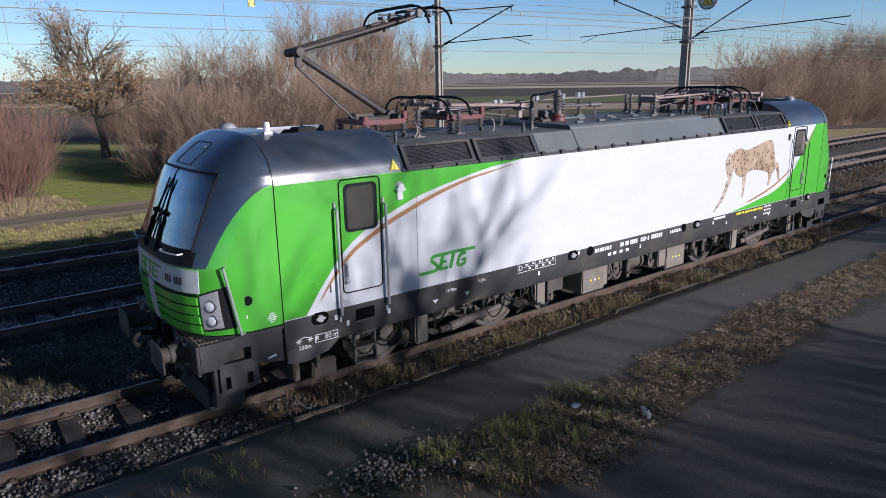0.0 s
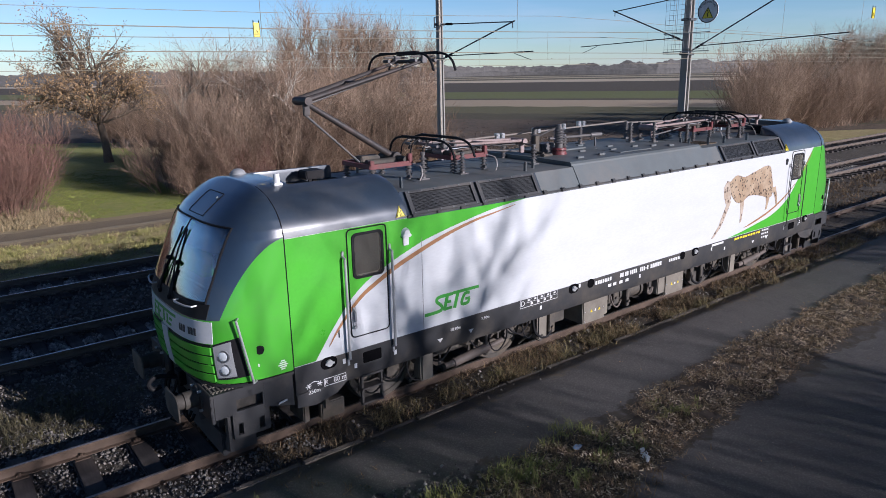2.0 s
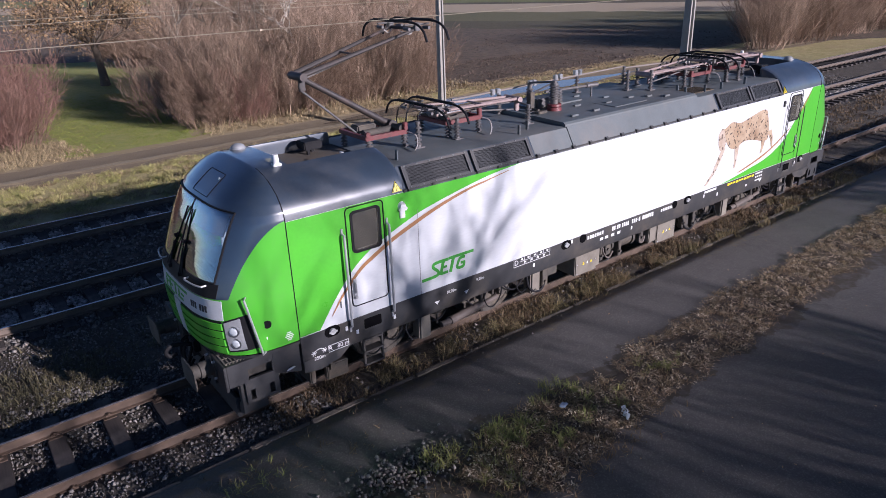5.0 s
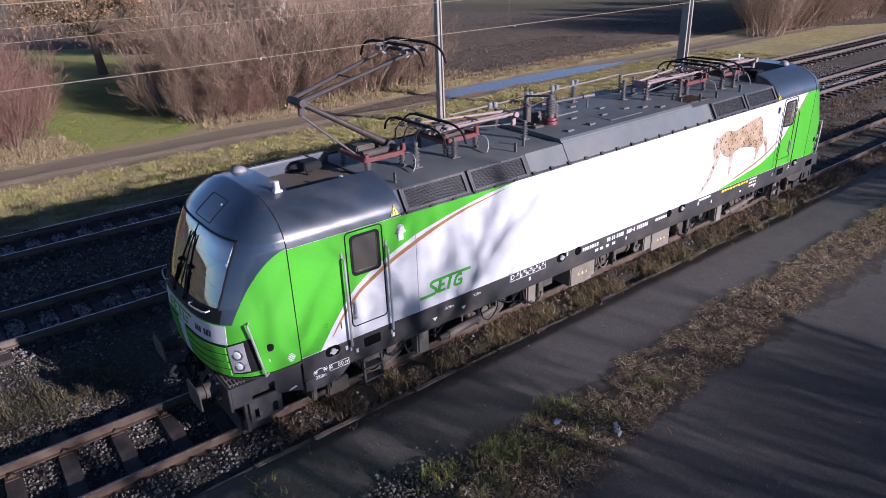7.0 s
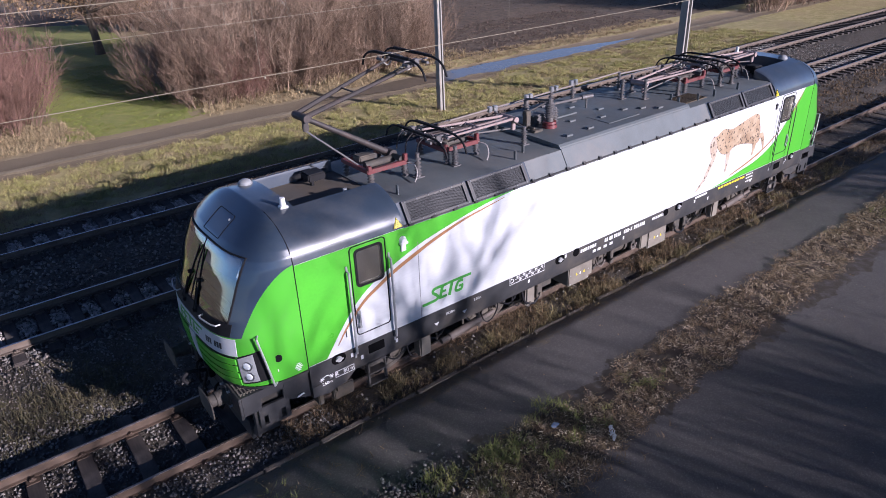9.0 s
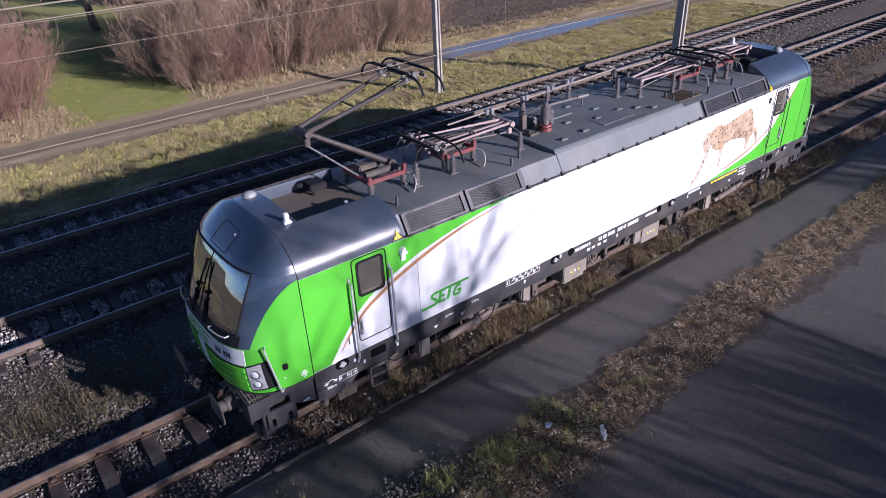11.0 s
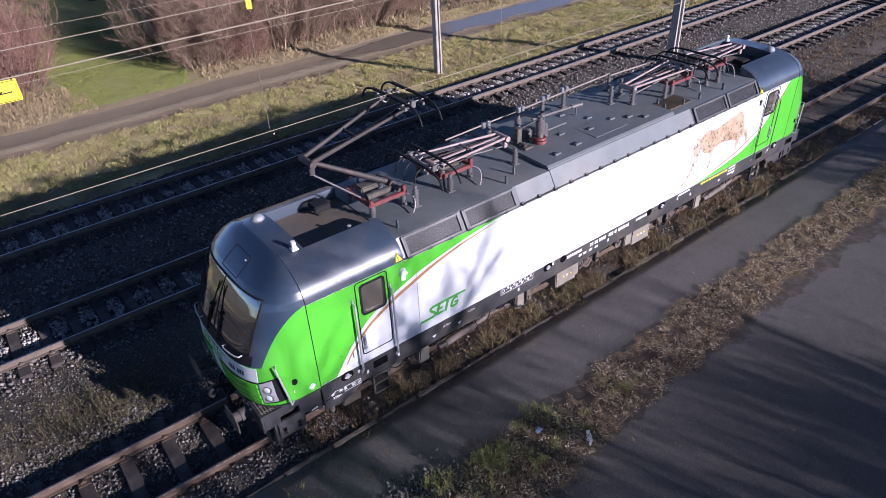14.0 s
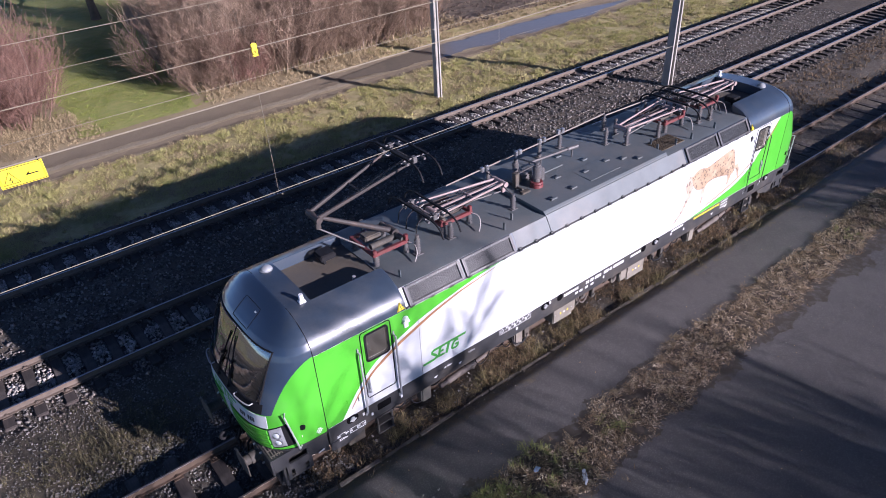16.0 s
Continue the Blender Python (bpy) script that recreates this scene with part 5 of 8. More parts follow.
for k in range(5):
    rod(bm, (-1.02, -0.22, 3.74 + 0.06 * k), (-1.02, -0.22, 3.77 + 0.06 * k), 0.085, 0.05, 14)
box(bm, -1.42, -0.95, 0.02, 0.30, 3.67, 3.86, 0.02)
rod(bm, (-1.55, 0.10, 3.67), (-1.55, 0.10, 4.05), 0.06, 0.05, 12)
rod(bm, (-1.30, 0.36, 3.67), (-1.30, 0.36, 4.15), 0.06, 0.05, 12)
for k in range(5):
    rod(bm, (-1.55, 0.10, 3.76 + 0.055 * k), (-1.55, 0.10, 3.785 + 0.055 * k), 0.09, 0.055, 12)
    rod(bm, (-1.30, 0.36, 3.80 + 0.055 * k), (-1.30, 0.36, 3.825 + 0.055 * k), 0.09, 0.055, 12)
part("surge_arrester", bm, M_INSUL, loco, "group of ribbed arresters")
bm = empty_bm()
box(bm, -1.75, -1.62, -0.12, 0.0, 3.67, 4.06, 0.012)
rod(bm, (-1.69, -0.3, 3.72), (-1.69, 0.3, 3.72), 0.03, 0.03, 8)
box(bm, -1.80, -1.55, -0.42, -0.30, 3.67, 3.72, 0.01)
part("switch_post", bm, M_UNDER, loco, "grey isolating switch post")
bm = empty_bm()
rod(bm, (-1.25, -0.30, 4.24), (-1.30, 0.36, 4.16), 0.022, 0.022, 8)
rod(bm, (-1.25, -0.30, 4.24), (-1.69, -0.06, 4.02), 0.018, 0.018, 8)
rod(bm, (-1.30, 0.36, 4.15), (-1.0, 0.66, 4.08), 0.02, 0.02, 8)
rod(bm, (-0.9, 0.30, 3.92), (0.30, 0.20, 3.92), 0.03, 0.03, 10)
rod(bm, (0.30, 0.20, 3.92), (0.62, 0.16, 3.92), 0.05, 0.05, 14)
rod(bm, (-0.55, 0.27, 3.67), (-0.55, 0.27, 3.92), 0.02, 0.02, 8)
rod(bm, (0.45, 0.18, 3.67), (0.45, 0.18, 3.92), 0.02, 0.02, 8)
part("cable_head", bm, M_INSUL, loco, "roof cable and its sealing end")
# small lugs, ridges and hatches
bm = empty_bm()
for x, y in ((-1.4, -1.0), (-0.7, -0.95), (-0.6, -0.35), (0.1, -0.6), (0.55, -0.15), (0.9, -0.55), (1.3, -0.75), (1.6, -1.0), (0.2, 0.4)):
    box(bm, x - 0.09, x + 0.09, y - 0.03, y + 0.03, 3.66, 3.70, 0.006)
part_each("lifting_lug", bm, M_ROOF, loco)
bm = empty_bm()
box(bm, -0.95, -0.05, 0.0, 0.55, 3.665, 3.70, 0.008)
box(bm, -0.15, 0.9, -1.0, -0.35, 3.655, 3.672, 0.006)
part("roof_hatch", bm, M_ROOF, loco, "flat bolted roof hatch")
bm = empty_bm()
for x, y in ((-2.62, -0.92), (2.42, -0.92), (2.55, -0.62), (3.0, -1.05), (-5.65, -1.02), (-3.0, -1.1), (-5.3, 0.9), (3.6, -1.1), (4.6, -1.12)):
    box(bm, x - 0.012, x + 0.012, y - 0.03, y + 0.03, 3.57, 3.75, 0.004)
part_each("roof_peg", bm, M_ROOF, loco)
bm = empty_bm()
for k in range(22):
    box(bm, 2.46 + 0.042 * k, 2.475 + 0.042 * k, -1.05, -0.55, 3.585, 3.61)
for k in range(12):
    box(bm, 2.45, 3.38, -1.05 + 0.045 * k, -1.04 + 0.045 * k, 3.585, 3.605)
part("roof_grating", bm, mat("grating_yellowed", (0.13, 0.10, 0.065), None, 4, 30, 0.7), loco, "rusty yellowed roof grating")

# ---- bogies and underfloor gear ----
M_DAMPER = mat("damper_dust", (0.13, 0.105, 0.09), (0.09, 0.073, 0.063), 4, 40, 0.7, dirt=(0.06, 0.05, 0.042), dirt_amount=0.7)

def bogie(xc):
    root = new("bogie")
    root.parent = loco
    root.location = (xc, 0, 0)
    tagged(root, "grimy two-axle bogie")
    def p(name, bm, material, lab=""):
        return part(name, bm, material, root, lab)
    for xa in (-1.3, 1.3):
        for s in (-1, 1):
            bm = empty_bm()
            rows = []
            for r, y in ((0.66, 0.685), (0.66, 0.712), (0.628, 0.718), (0.625, 0.815), (0.60, 0.82), (0.545, 0.82), (0.535, 0.80), (0.30, 0.775), (0.20, 0.80), (0.12, 0.82), (0.0, 0.82)):
                rows.append([bm.verts.new((xa + r * math.cos(a), s * y, 0.625 + r * math.sin(a))) for a in (2 * math.pi * k / 40 for k in range(40))] if r else None)
            for a, b in zip(rows, rows[1:]):
                if b is None:
                    bm.faces.new(a)
                    break
                for i in range(40):
                    j = (i + 1) % 40
                    bm.faces.new((a[i], a[j], b[j], b[i]))
            w = p("wheel", bm, M_UNDER, "dusty wheel with a worn bright tread")
            bm = empty_bm()
            rod(bm, (xa, s * 0.725, 0.625), (xa, s * 0.812, 0.625), 0.6265, 0.6255, 40, caps=False)
            part("tread", bm, M_STEEL, w, "bright rolling tread")
            bm = empty_bm()
            box(bm, xa - 0.20, xa + 0.20, s * 0.83, s * 1.12, 0.46, 0.80, 0.05)
            rod(bm, (xa, s * 1.10, 0.62), (xa, s * 1.19, 0.62), 0.15, 0.13, 18)
            for k in range(6):
                a = math.pi * k / 3
                rod(bm, (xa + 0.11 * math.cos(a), s * 1.17, 0.62 + 0.11 * math.sin(a)), (xa + 0.11 * math.cos(a), s * 1.21, 0.62 + 0.11 * math.sin(a)), 0.018, 0.018, 6)
            p("axle_box", bm, M_UNDER, "grimy axle box")
            for dx in (-0.27, 0.27):
                bm = empty_bm()
                pts = [(xa + dx + 0.085 * math.cos(t * 0.9), s * 0.98 + 0.085 * math.sin(t * 0.9), 0.56 + 0.0105 * t) for t in range(0, 32)]
                tube(bm, pts, 0.018, 6)
                p("coil_spring", bm, M_UNDER)
        bm = rod(empty_bm(), (xa, -0.8, 0.625), (xa, 0.8, 0.625), 0.09, 0.09, 12)
        p("axle", bm, M_UNDER)
    for s in (-1, 1):
        bm = empty_bm()
        prof = [(-1.85, 0.98), (-1.80, 0.80), (-1.05, 0.86), (-0.70, 0.62), (0.70, 0.62), (1.05, 0.86), (1.80, 0.80), (1.85, 0.98)]
        slab(bm, prof, s * 0.90, s * 1.10)
        p("side_frame", bm, M_UNDER, "cranked bogie side frame")
        bm = empty_bm()
        rod(bm, (-0.10, s * 1.27, 0.44), (0.70, s * 1.27, 0.52), 0.08, 0.08, 12)
        rod(bm, (0.70, s * 1.27, 0.52), (1.05, s * 1.27, 0.56), 0.05, 0.05, 12)
        rod(bm, (-0.30, s * 1.27, 0.43), (-0.1, s * 1.27, 0.44), 0.06, 0.06, 12)
        p("yaw_damper", bm, M_DAMPER, "dusty brown-grey yaw damper")
        for dx in (-0.32, 0.32):
            bm = empty_bm()
            pts = [(dx + 0.13 * math.cos(t * 0.8), s * 1.12 + 0.13 * math.sin(t * 0.8), 0.64 + 0.0085 * t) for t in range(0, 40)]
            tube(bm, pts, 0.025, 6)
            p("body_spring", bm, M_UNDER)
        for dx in (-0.62, 0.66):
            bm = empty_bm()
            rod(bm, (dx, s * 1.26, 0.38), (dx, s * 1.26, 0.64), 0.05, 0.05, 10)
            rod(bm, (dx, s * 1.26, 0.62), (dx, s * 1.26, 0.95), 0.035, 0.035, 10)
            p("upright_damper", bm, M_UNDER)
        for xx in (-0.72, 2.02):
            bm = empty_bm()
            box(bm, xx - 0.13, xx + 0.13, s * 1.12, s * 1.36, 0.34, 0.94, 0.03)
            tube(bm, spline([(xx, s * 1.15, 0.36), (xx * 0.98, s * 0.95, 0.26), (xx * 0.965, s * 0.78, 0.10)], 4), 0.025, 8)
            p("sand_box", bm, M_BOXGREY, "beige sand box with a pipe")
        bm = empty_bm()
        for k in range(4):
            x0 = -1.7 + 0.95 * k
            tube(bm, spline([(x0, s * 1.20, 0.90), (x0 + 0.15, s * 1.27, 0.66), (x0 + 0.38, s * 1.27, 0.52 + 0.05 * (k % 2)), (x0 + 0.62, s * 1.22, 0.72), (x0 + 0.70, s * 1.16, 0.92)], 4), 0.016, 6)
        part_each("hanging_cable", bm, M_BLACK, root, "sagging black cable")
        # pipes, brake cylinders and brackets round the wheels
        for dx, dz in ((-0.55, 0.66), (0.52, 0.70)):
            for xa in (-1.3, 1.3):
                bm = empty_bm()
                rod(bm, (xa + dx - 0.10, s * 1.14, dz), (xa + dx + 0.12, s * 1.14, dz + 0.03), 0.085, 0.075, 12)
                rod(bm, (xa + dx + 0.12, s * 1.14, dz + 0.03), (xa + dx + 0.2, s * 1.14, dz + 0.04), 0.03, 0.03, 8)
                box(bm, xa + dx - 0.05, xa + dx + 0.05, s * 1.0, s * 1.16, dz + 0.06, dz + 0.24, 0.01)
                p("brake_cylinder", bm, M_UNDER, "grimy brake cylinder")
        for k, (xa, r) in enumerate(((-1.75, 0.20), (-0.86, 0.24), (0.92, 0.22), (1.72, 0.18))):
            bm = tube(empty_bm(), [(xa + r * math.cos(t), s * (1.30 + 0.02 * math.sin(t * 2)), 0.66 + 1.2 * r * math.sin(t)) for t in (math.pi * (1.0 + 0.1 * q) for q in range(-2, 13))], 0.013, 6)
            p("hose_loop", bm, M_BLACK, "thin hanging hose")
        for xa, w in ((-1.95, 0.16), (-0.35, 0.22), (0.30, 0.14), (1.0, 0.12)):
            bm = empty_bm()
            box(bm, xa - w / 2, xa + w / 2, s * 1.13, s * 1.24, 0.70, 0.92, 0.015)
            rod(bm, (xa, s * 1.2, 0.46), (xa, s * 1.2, 0.72), 0.022, 0.022, 8)
            p("bracket", bm, M_UNDER, "grimy bracket")
        bm = tube(empty_bm(), spline([(-2.0, s * 1.22, 0.86), (-1.0, s * 1.26, 0.80), (0.0, s * 1.26, 0.84), (1.0, s * 1.26, 0.79), (2.0, s * 1.22, 0.86)], 4), 0.018, 6)
        p("bogie_pipe", bm, M_UNDER)
        bm = empty_bm()
        for xa in (-1.3, 1.3):
            for q in (-1, 1):
                box(bm, xa + q * 0.70 - 0.05, xa + q * 0.70 + 0.05, s * 0.70, s * 0.86, 0.45, 0.80, 0.02)
                rod(bm, (xa + q * 0.74, s * 0.60, 0.70), (xa + q * 0.74, s * 1.0, 0.70), 0.05, 0.05, 10)
        part_each("brake_shoe", bm, M_UNDER, root)
    bm = empty_bm()
    box(bm, -0.5, 0.5, -0.9, 0.9, 0.45, 0.80, 0.04)
    for xa in (-1.3, 1.3):
        rod(bm, (xa - math.copysign(0.55, xa), -0.55, 0.6), (xa - math.copysign(0.55, xa), 0.55, 0.6), 0.33, 0.33, 20)
    box(bm, -1.85, -1.7, -1.0, 1.0, 0.72, 0.92, 0.03)
    box(bm, 1.7, 1.85, -1.0, 1.0, 0.72, 0.92, 0.03)
    p("traction_motor", bm, M_UNDER, "motors and cross beams")
    return root


bogie(-4.75)
bogie(4.75)
for s in (-1, 1):
    for x0, x1, z0, y, material, lab in ((-1.62, -0.95, 0.36, 1.40, M_BOXGREY, "grey equipment box with warning stickers"), (-0.95, -0.80, 0.40, 1.36, M_BOXGREY, "narrow beige box"), (0.86, 1.12, 0.45, 1.40, M_BOXGREY, "beige valve box"), (1.14, 1.85, 0.36, 1.40, M_BOXGREY, "grey equipment box with warning stickers"), (-2.25, -1.95, 0.50, 1.2, M_UNDER, "sloping grey duct"), (-0.62, -0.35, 0.5, 1.3, M_UNDER, "small switch box")):
        bm = box(empty_bm(), x0, x1, s * y, s * 0.55, z0, 0.90, 0.02)
        b = part("underfloor_box", bm, material, loco, lab)
        if x1 - x0 > 0.5:
            for k, c in enumerate((M_YELLOW, M_MARK, M_YELLOW)):
                bm = slab(empty_bm(), [(x0 + 0.22 + 0.12 * k, 0.58), (x0 + 0.28 + 0.12 * k, 0.58), (x0 + 0.25 + 0.12 * k, 0.64)], s * (y + 0.001), s * (y + 0.004))
                part("sticker", bm, c, b, "small sticker")
            bm = empty_bm()
            for q in (x0 + 0.05, x1 - 0.05):
                for z in (z0 + 0.05, 0.62, 0.85):
                    rod(bm, (q, s * y, z), (q, s * (y + 0.012), z), 0.014, 0.012, 6)
            part_each("box_bolt", bm, M_SILVER, b)
    bm = empty_bm()
    rod(bm, (-0.25, s * 1.05, 0.66), (0.45, s * 1.05, 0.66), 0.19, 0.19, 20)
    rod(bm, (0.45, s * 1.05, 0.66), (0.52, s * 1.05, 0.66), 0.22, 0.22, 20)
    rod(bm, (-0.30, s * 1.05, 0.66), (-0.25, s * 1.05, 0.66), 0.15, 0.15, 16)
    part("air_tank", bm, M_UNDER, loco, "dark round compressor and tank")
    for xx, w, z0 in ((-0.72, 0.10, 0.46), (-0.52, 0.14, 0.56), (-0.10, 0.10, 0.40), (0.66, 0.12, 0.52), (-2.45, 0.16, 0.40), (-2.75, 0.08, 0.30), (2.3, 0.14, 0.46), (2.7, 0.10, 0.36)):
        bm = empty_bm()
        box(bm, xx - w / 2, xx + w / 2, s * 1.22, s * 1.34, z0, 0.90, 0.012)
        rod(bm, (xx, s * 1.34, z0 + 0.12), (xx, s * 1.375, z0 + 0.12), 0.03, 0.03, 8)
        part("valve", bm, M_UNDER, loco, "grimy valve and bracket")
    bm = empty_bm()
    tube(bm, spline([(0.48, s * 1.25, 0.90), (0.62, s * 1.30, 0.72), (0.60, s * 1.32, 0.55), (0.75, s * 1.30, 0.50), (0.84, s * 1.28, 0.62)], 5), 0.028, 8)
    tube(bm, spline([(-0.7, s * 1.30, 0.88), (-0.66, s * 1.36, 0.60), (-0.5, s * 1.36, 0.48), (-0.3, s * 1.30, 0.56)], 5), 0.02, 8)
    tube(bm, [(-2.9, s * 1.30, 0.86), (-2.2, s * 1.32, 0.80), (-1.7, s * 1.32, 0.86)], 0.02, 6)
    tube(bm, [(2.0, s * 1.30, 0.86), (2.5, s * 1.32, 0.78), (2.95, s * 1.32, 0.86)], 0.02, 6)
    part_each("air_pipe", bm, M_DAMPER, loco, "dull grey air pipe")
    bm = empty_bm()
    box(bm, -7.72, -7.62, s * 0.80, s * 1.30, 0.30, 0.72, 0.02)
    box(bm, -7.40, -7.0, s * 1.12, s * 1.25, 0.22, 0.50, 0.02)
    box(bm, -7.35, -7.30, s * 1.12, s * 1.30, 0.42, 0.72)
    rod(bm, (-7.62, s * 1.2, 0.62), (-7.1, s * 1.2, 0.62), 0.03, 0.03, 8)
    part("train_magnet", bm, M_UNDER, loco, "grimy bracket and signalling magnet")
    tw = empty_bm()
    box(tw, 7.72, 7.62, s * 0.80, s * 1.30, 0.30, 0.72, 0.02)
    box(tw, 7.40, 7.0, s * 1.12, s * 1.25, 0.22, 0.50, 0.02)
    part("train_magnet", tw, M_UNDER, loco, "grimy bracket and signalling magnet")
bm = empty_bm()
for x in (-2.6, 2.6):
    tube(bm, spline([(x - 0.35, -1.28, 0.9), (x - 0.30, -1.34, 0.5), (x, -1.34, 0.36), (x + 0.18, -1.30, 0.55), (x + 0.15, -1.25, 0.9)], 6), 0.03, 8)
    tube(bm, spline([(-x - 0.35, 1.28, 0.9), (-x - 0.30, 1.34, 0.5), (-x, 1.34, 0.36), (-x + 0.18, 1.30, 0.55), (-x + 0.15, 1.25, 0.9)], 6), 0.03, 8)
part_each("motor_cable", bm, M_BLACK, loco, "thick hanging motor cables")

# ---- ground: one sheet to the horizon ----
def zone(y, a, b, w=0.3):
    """1 between a and b, with soft edges."""
    return max(0.0, min(1.0, (y - a) / w)) * max(0.0, min(1.0, (b - y) / w))


def ground_z(x, y):
    n = noise.noise(Vector((x * 0.35, y * 0.35, 0.3)))
    m = noise.noise(Vector((x * 1.7, y * 1.7, 5.3)))
    z = -0.24 + 0.02 * m
    if y < -1.7:
        z = -0.14 + 0.01 * m
    elif y < -0.86:
        z = -0.12 + 0.03 * m
    elif y < 0.86 and x > 9.8:
        z = -0.165 + 0.05 * n + 0.03 * m
    elif 7.2 < y < 9.4 or 2.0 < y < 4.3:
        z = -0.20 + 0.04 * n + 0.03 * m
    elif 12.2 < y <= 17.7:
        z = -0.26 - 0.025 * (y - 12.2) + 0.05 * n + 0.05 * m
    elif 17.7 < y < 21.0:
        rut = 1.2 * math.exp(-((y - 18.25) / 0.3) ** 2) + min(2.6, max(1.2, 1.2 + 0.35 * (x - 4))) * math.exp(-((y - 19.75) / 0.75) ** 4)
        z = -0.37 - 0.045 * rut + 0.02 * n + 0.012 * m
    elif y >= 21.0:
        z = -0.34 + 0.06 * n + 0.05 * m
        if x > 12.5 and y > 22.4 and x < 90 and y < 70:
            z += 0.07 * noise.noise(Vector((x * 3.1, y * 3.1, 1.0))) + 0.04 * math.sin(y * 7.0)
    return z


def spaced(stops):
    out = []
    for (a, b, d) in stops:
        n = max(1, round((b - a) / d))
        out += [a + (b - a) * i / n for i in range(n)]
    return out + [stops[-1][1]]


GX = spaced([(-2600, -300, 460), (-300, -60, 40), (-60, -18, 3), (-18, 16, 0.34), (16, 50, 0.8), (50, 110, 3), (110, 400, 29), (400, 3200, 400)])
GY = spaced([(-900, -100, 200), (-100, -14, 8), (-14, -1.85, 1.5), (-1.85, -1.7, 0.15), (-1.7, 24, 0.28), (24, 44, 0.8), (44, 80, 2.4), (80, 300, 22), (300, 3400, 390)])


def ground_material():
    m = bpy.data.materials.new("ground_soil")
    m.use_nodes = True
    nt = m.node_tree
    b = nt.nodes["Principled BSDF"]
    tc, sp = nt.nodes.new("ShaderNodeTexCoord"), nt.nodes.new("ShaderNodeSeparateXYZ")
    nt.links.new(tc.outputs["Object"], sp.inputs[0])
    x, y, _ = sp.outputs
    wob = calc(nt, "MULTIPLY_ADD", grain(nt, 0.55, 5, 0.65), 1.6, -0.8)
    wob2 = calc(nt, "MULTIPLY_ADD", grain(nt, 0.12, 3, 0.5), 2.4, -1.2)
    yy = calc(nt, "ADD", y, wob)
    big, mid, fine = grain(nt, 0.3, 5), grain(nt, 2.2, 6, 0.7), grain(nt, 22, 4, 0.75)
    peb = nt.nodes.new("ShaderNodeTexVoronoi")
    peb.inputs["Scale"].default_value = 17
    nt.links.new(tc.outputs["Object"], peb.inputs["Vector"])
    gravel = mix(nt, ramp(nt, peb.outputs["Color"], [(0.15, (0.05, 0.05, 0.05)), (0.9, (1, 1, 1))]), (0.026, 0.023, 0.020), (0.135, 0.123, 0.112))
    gravel = mix(nt, ramp(nt, mid, [(0.42, (0, 0, 0)), (0.65, (0.8, 0.8, 0.8))]), gravel, (0.052, 0.037, 0.026))
    grass = mix(nt, ramp(nt, mid, [(0.40, (0, 0, 0)), (0.60, (1, 1, 1))]), (0.62, 0.52, 0.25), (0.40, 0.37, 0.12))
    grass = mix(nt, ramp(nt, big, [(0.45, (0, 0, 0)), (0.66, (0.8, 0.8, 0.8))]), grass, (0.48, 0.39, 0.19))
    road = mix(nt, ramp(nt, mid, [(0.35, (0, 0, 0)), (0.65, (1, 1, 1))]), (0.42, 0.335, 0.20), (0.28, 0.22, 0.13))
    litter = mix(nt, mid, (0.26, 0.20, 0.11), (0.44, 0.35, 0.19))
    lawn = mix(nt, ramp(nt, mid, [(0.35, (0, 0, 0)), (0.65, (1, 1, 1))]), (0.25, 0.32, 0.05), (0.38, 0.38, 0.10))
    plough = mix(nt, ramp(nt, mid, [(0.40, (0, 0, 0)), (0.60, (1, 1, 1))]), (0.065, 0.047, 0.036), (0.165, 0.118, 0.086))
    gt = lambda v, t: calc(nt, "GREATER_THAN", v, t)
    both = lambda p, q: calc(nt, "MULTIPLY", p, q)
    col = gravel
    # soil ahead of the nose, its colour darkened partly for the locomotive's shade
    soil = mix(nt, fine, (0.030, 0.025, 0.018), (0.058, 0.048, 0.033))
    col = mix(nt, both(gt(yy, 1.5), both(calc(nt, "LESS_THAN", yy, 4.3), calc(nt, "LESS_THAN", calc(nt, "ADD", x, wob2), -9.2))), col, soil)
    col = mix(nt, gt(yy, 12.35), col, grass)
    yr = calc(nt, "MULTIPLY_ADD", wob, 0.45, y)
    band = lambda a, b: both(gt(yr, a), calc(nt, "LESS_THAN", yr, b))
    col = mix(nt, gt(yr, 17.75), col, road)
    col = mix(nt, band(17.95, 18.55), col, mix(nt, mid, (0.27, 0.205, 0.13), (0.20, 0.155, 0.10)))
    col = mix(nt, band(18.75, 19.2), col, mix(nt, peb.outputs["Color"], (0.48, 0.41, 0.29), (0.34, 0.28, 0.18)))
    col = mix(nt, band(19.3, 20.6), col, mix(nt, mid, (0.20, 0.155, 0.10), (0.26, 0.205, 0.135)))
    col = mix(nt, gt(yr, 20.85), col, litter)
    col = mix(nt, both(gt(yr, 20.85), gt(calc(nt, "ADD", x, wob2), 8.0)), col, grass)
    lawn_in = both(gt(yr, 21.2), both(gt(calc(nt, "ADD", x, wob2), -7.2), calc(nt, "LESS_THAN", calc(nt, "ADD", x, wob2), calc(nt, "MULTIPLY_ADD", y, 0.14, -5.2))))
    col = mix(nt, lawn_in, col, lawn)
    # fields by their distance along the direction in which they are laid out
    s0 = calc(nt, "ADD", calc(nt, "ADD", calc(nt, "MULTIPLY", x, 0.624), calc(nt, "MULTIPLY", y, 0.781)), 15.2)
    s = calc(nt, "ADD", s0, calc(nt, "MULTIPLY", calc(nt, "SUBTRACT", calc(nt, "MULTIPLY", x, 0.781), calc(nt, "MULTIPLY", y, 0.624)), 0.43))
    field = plough
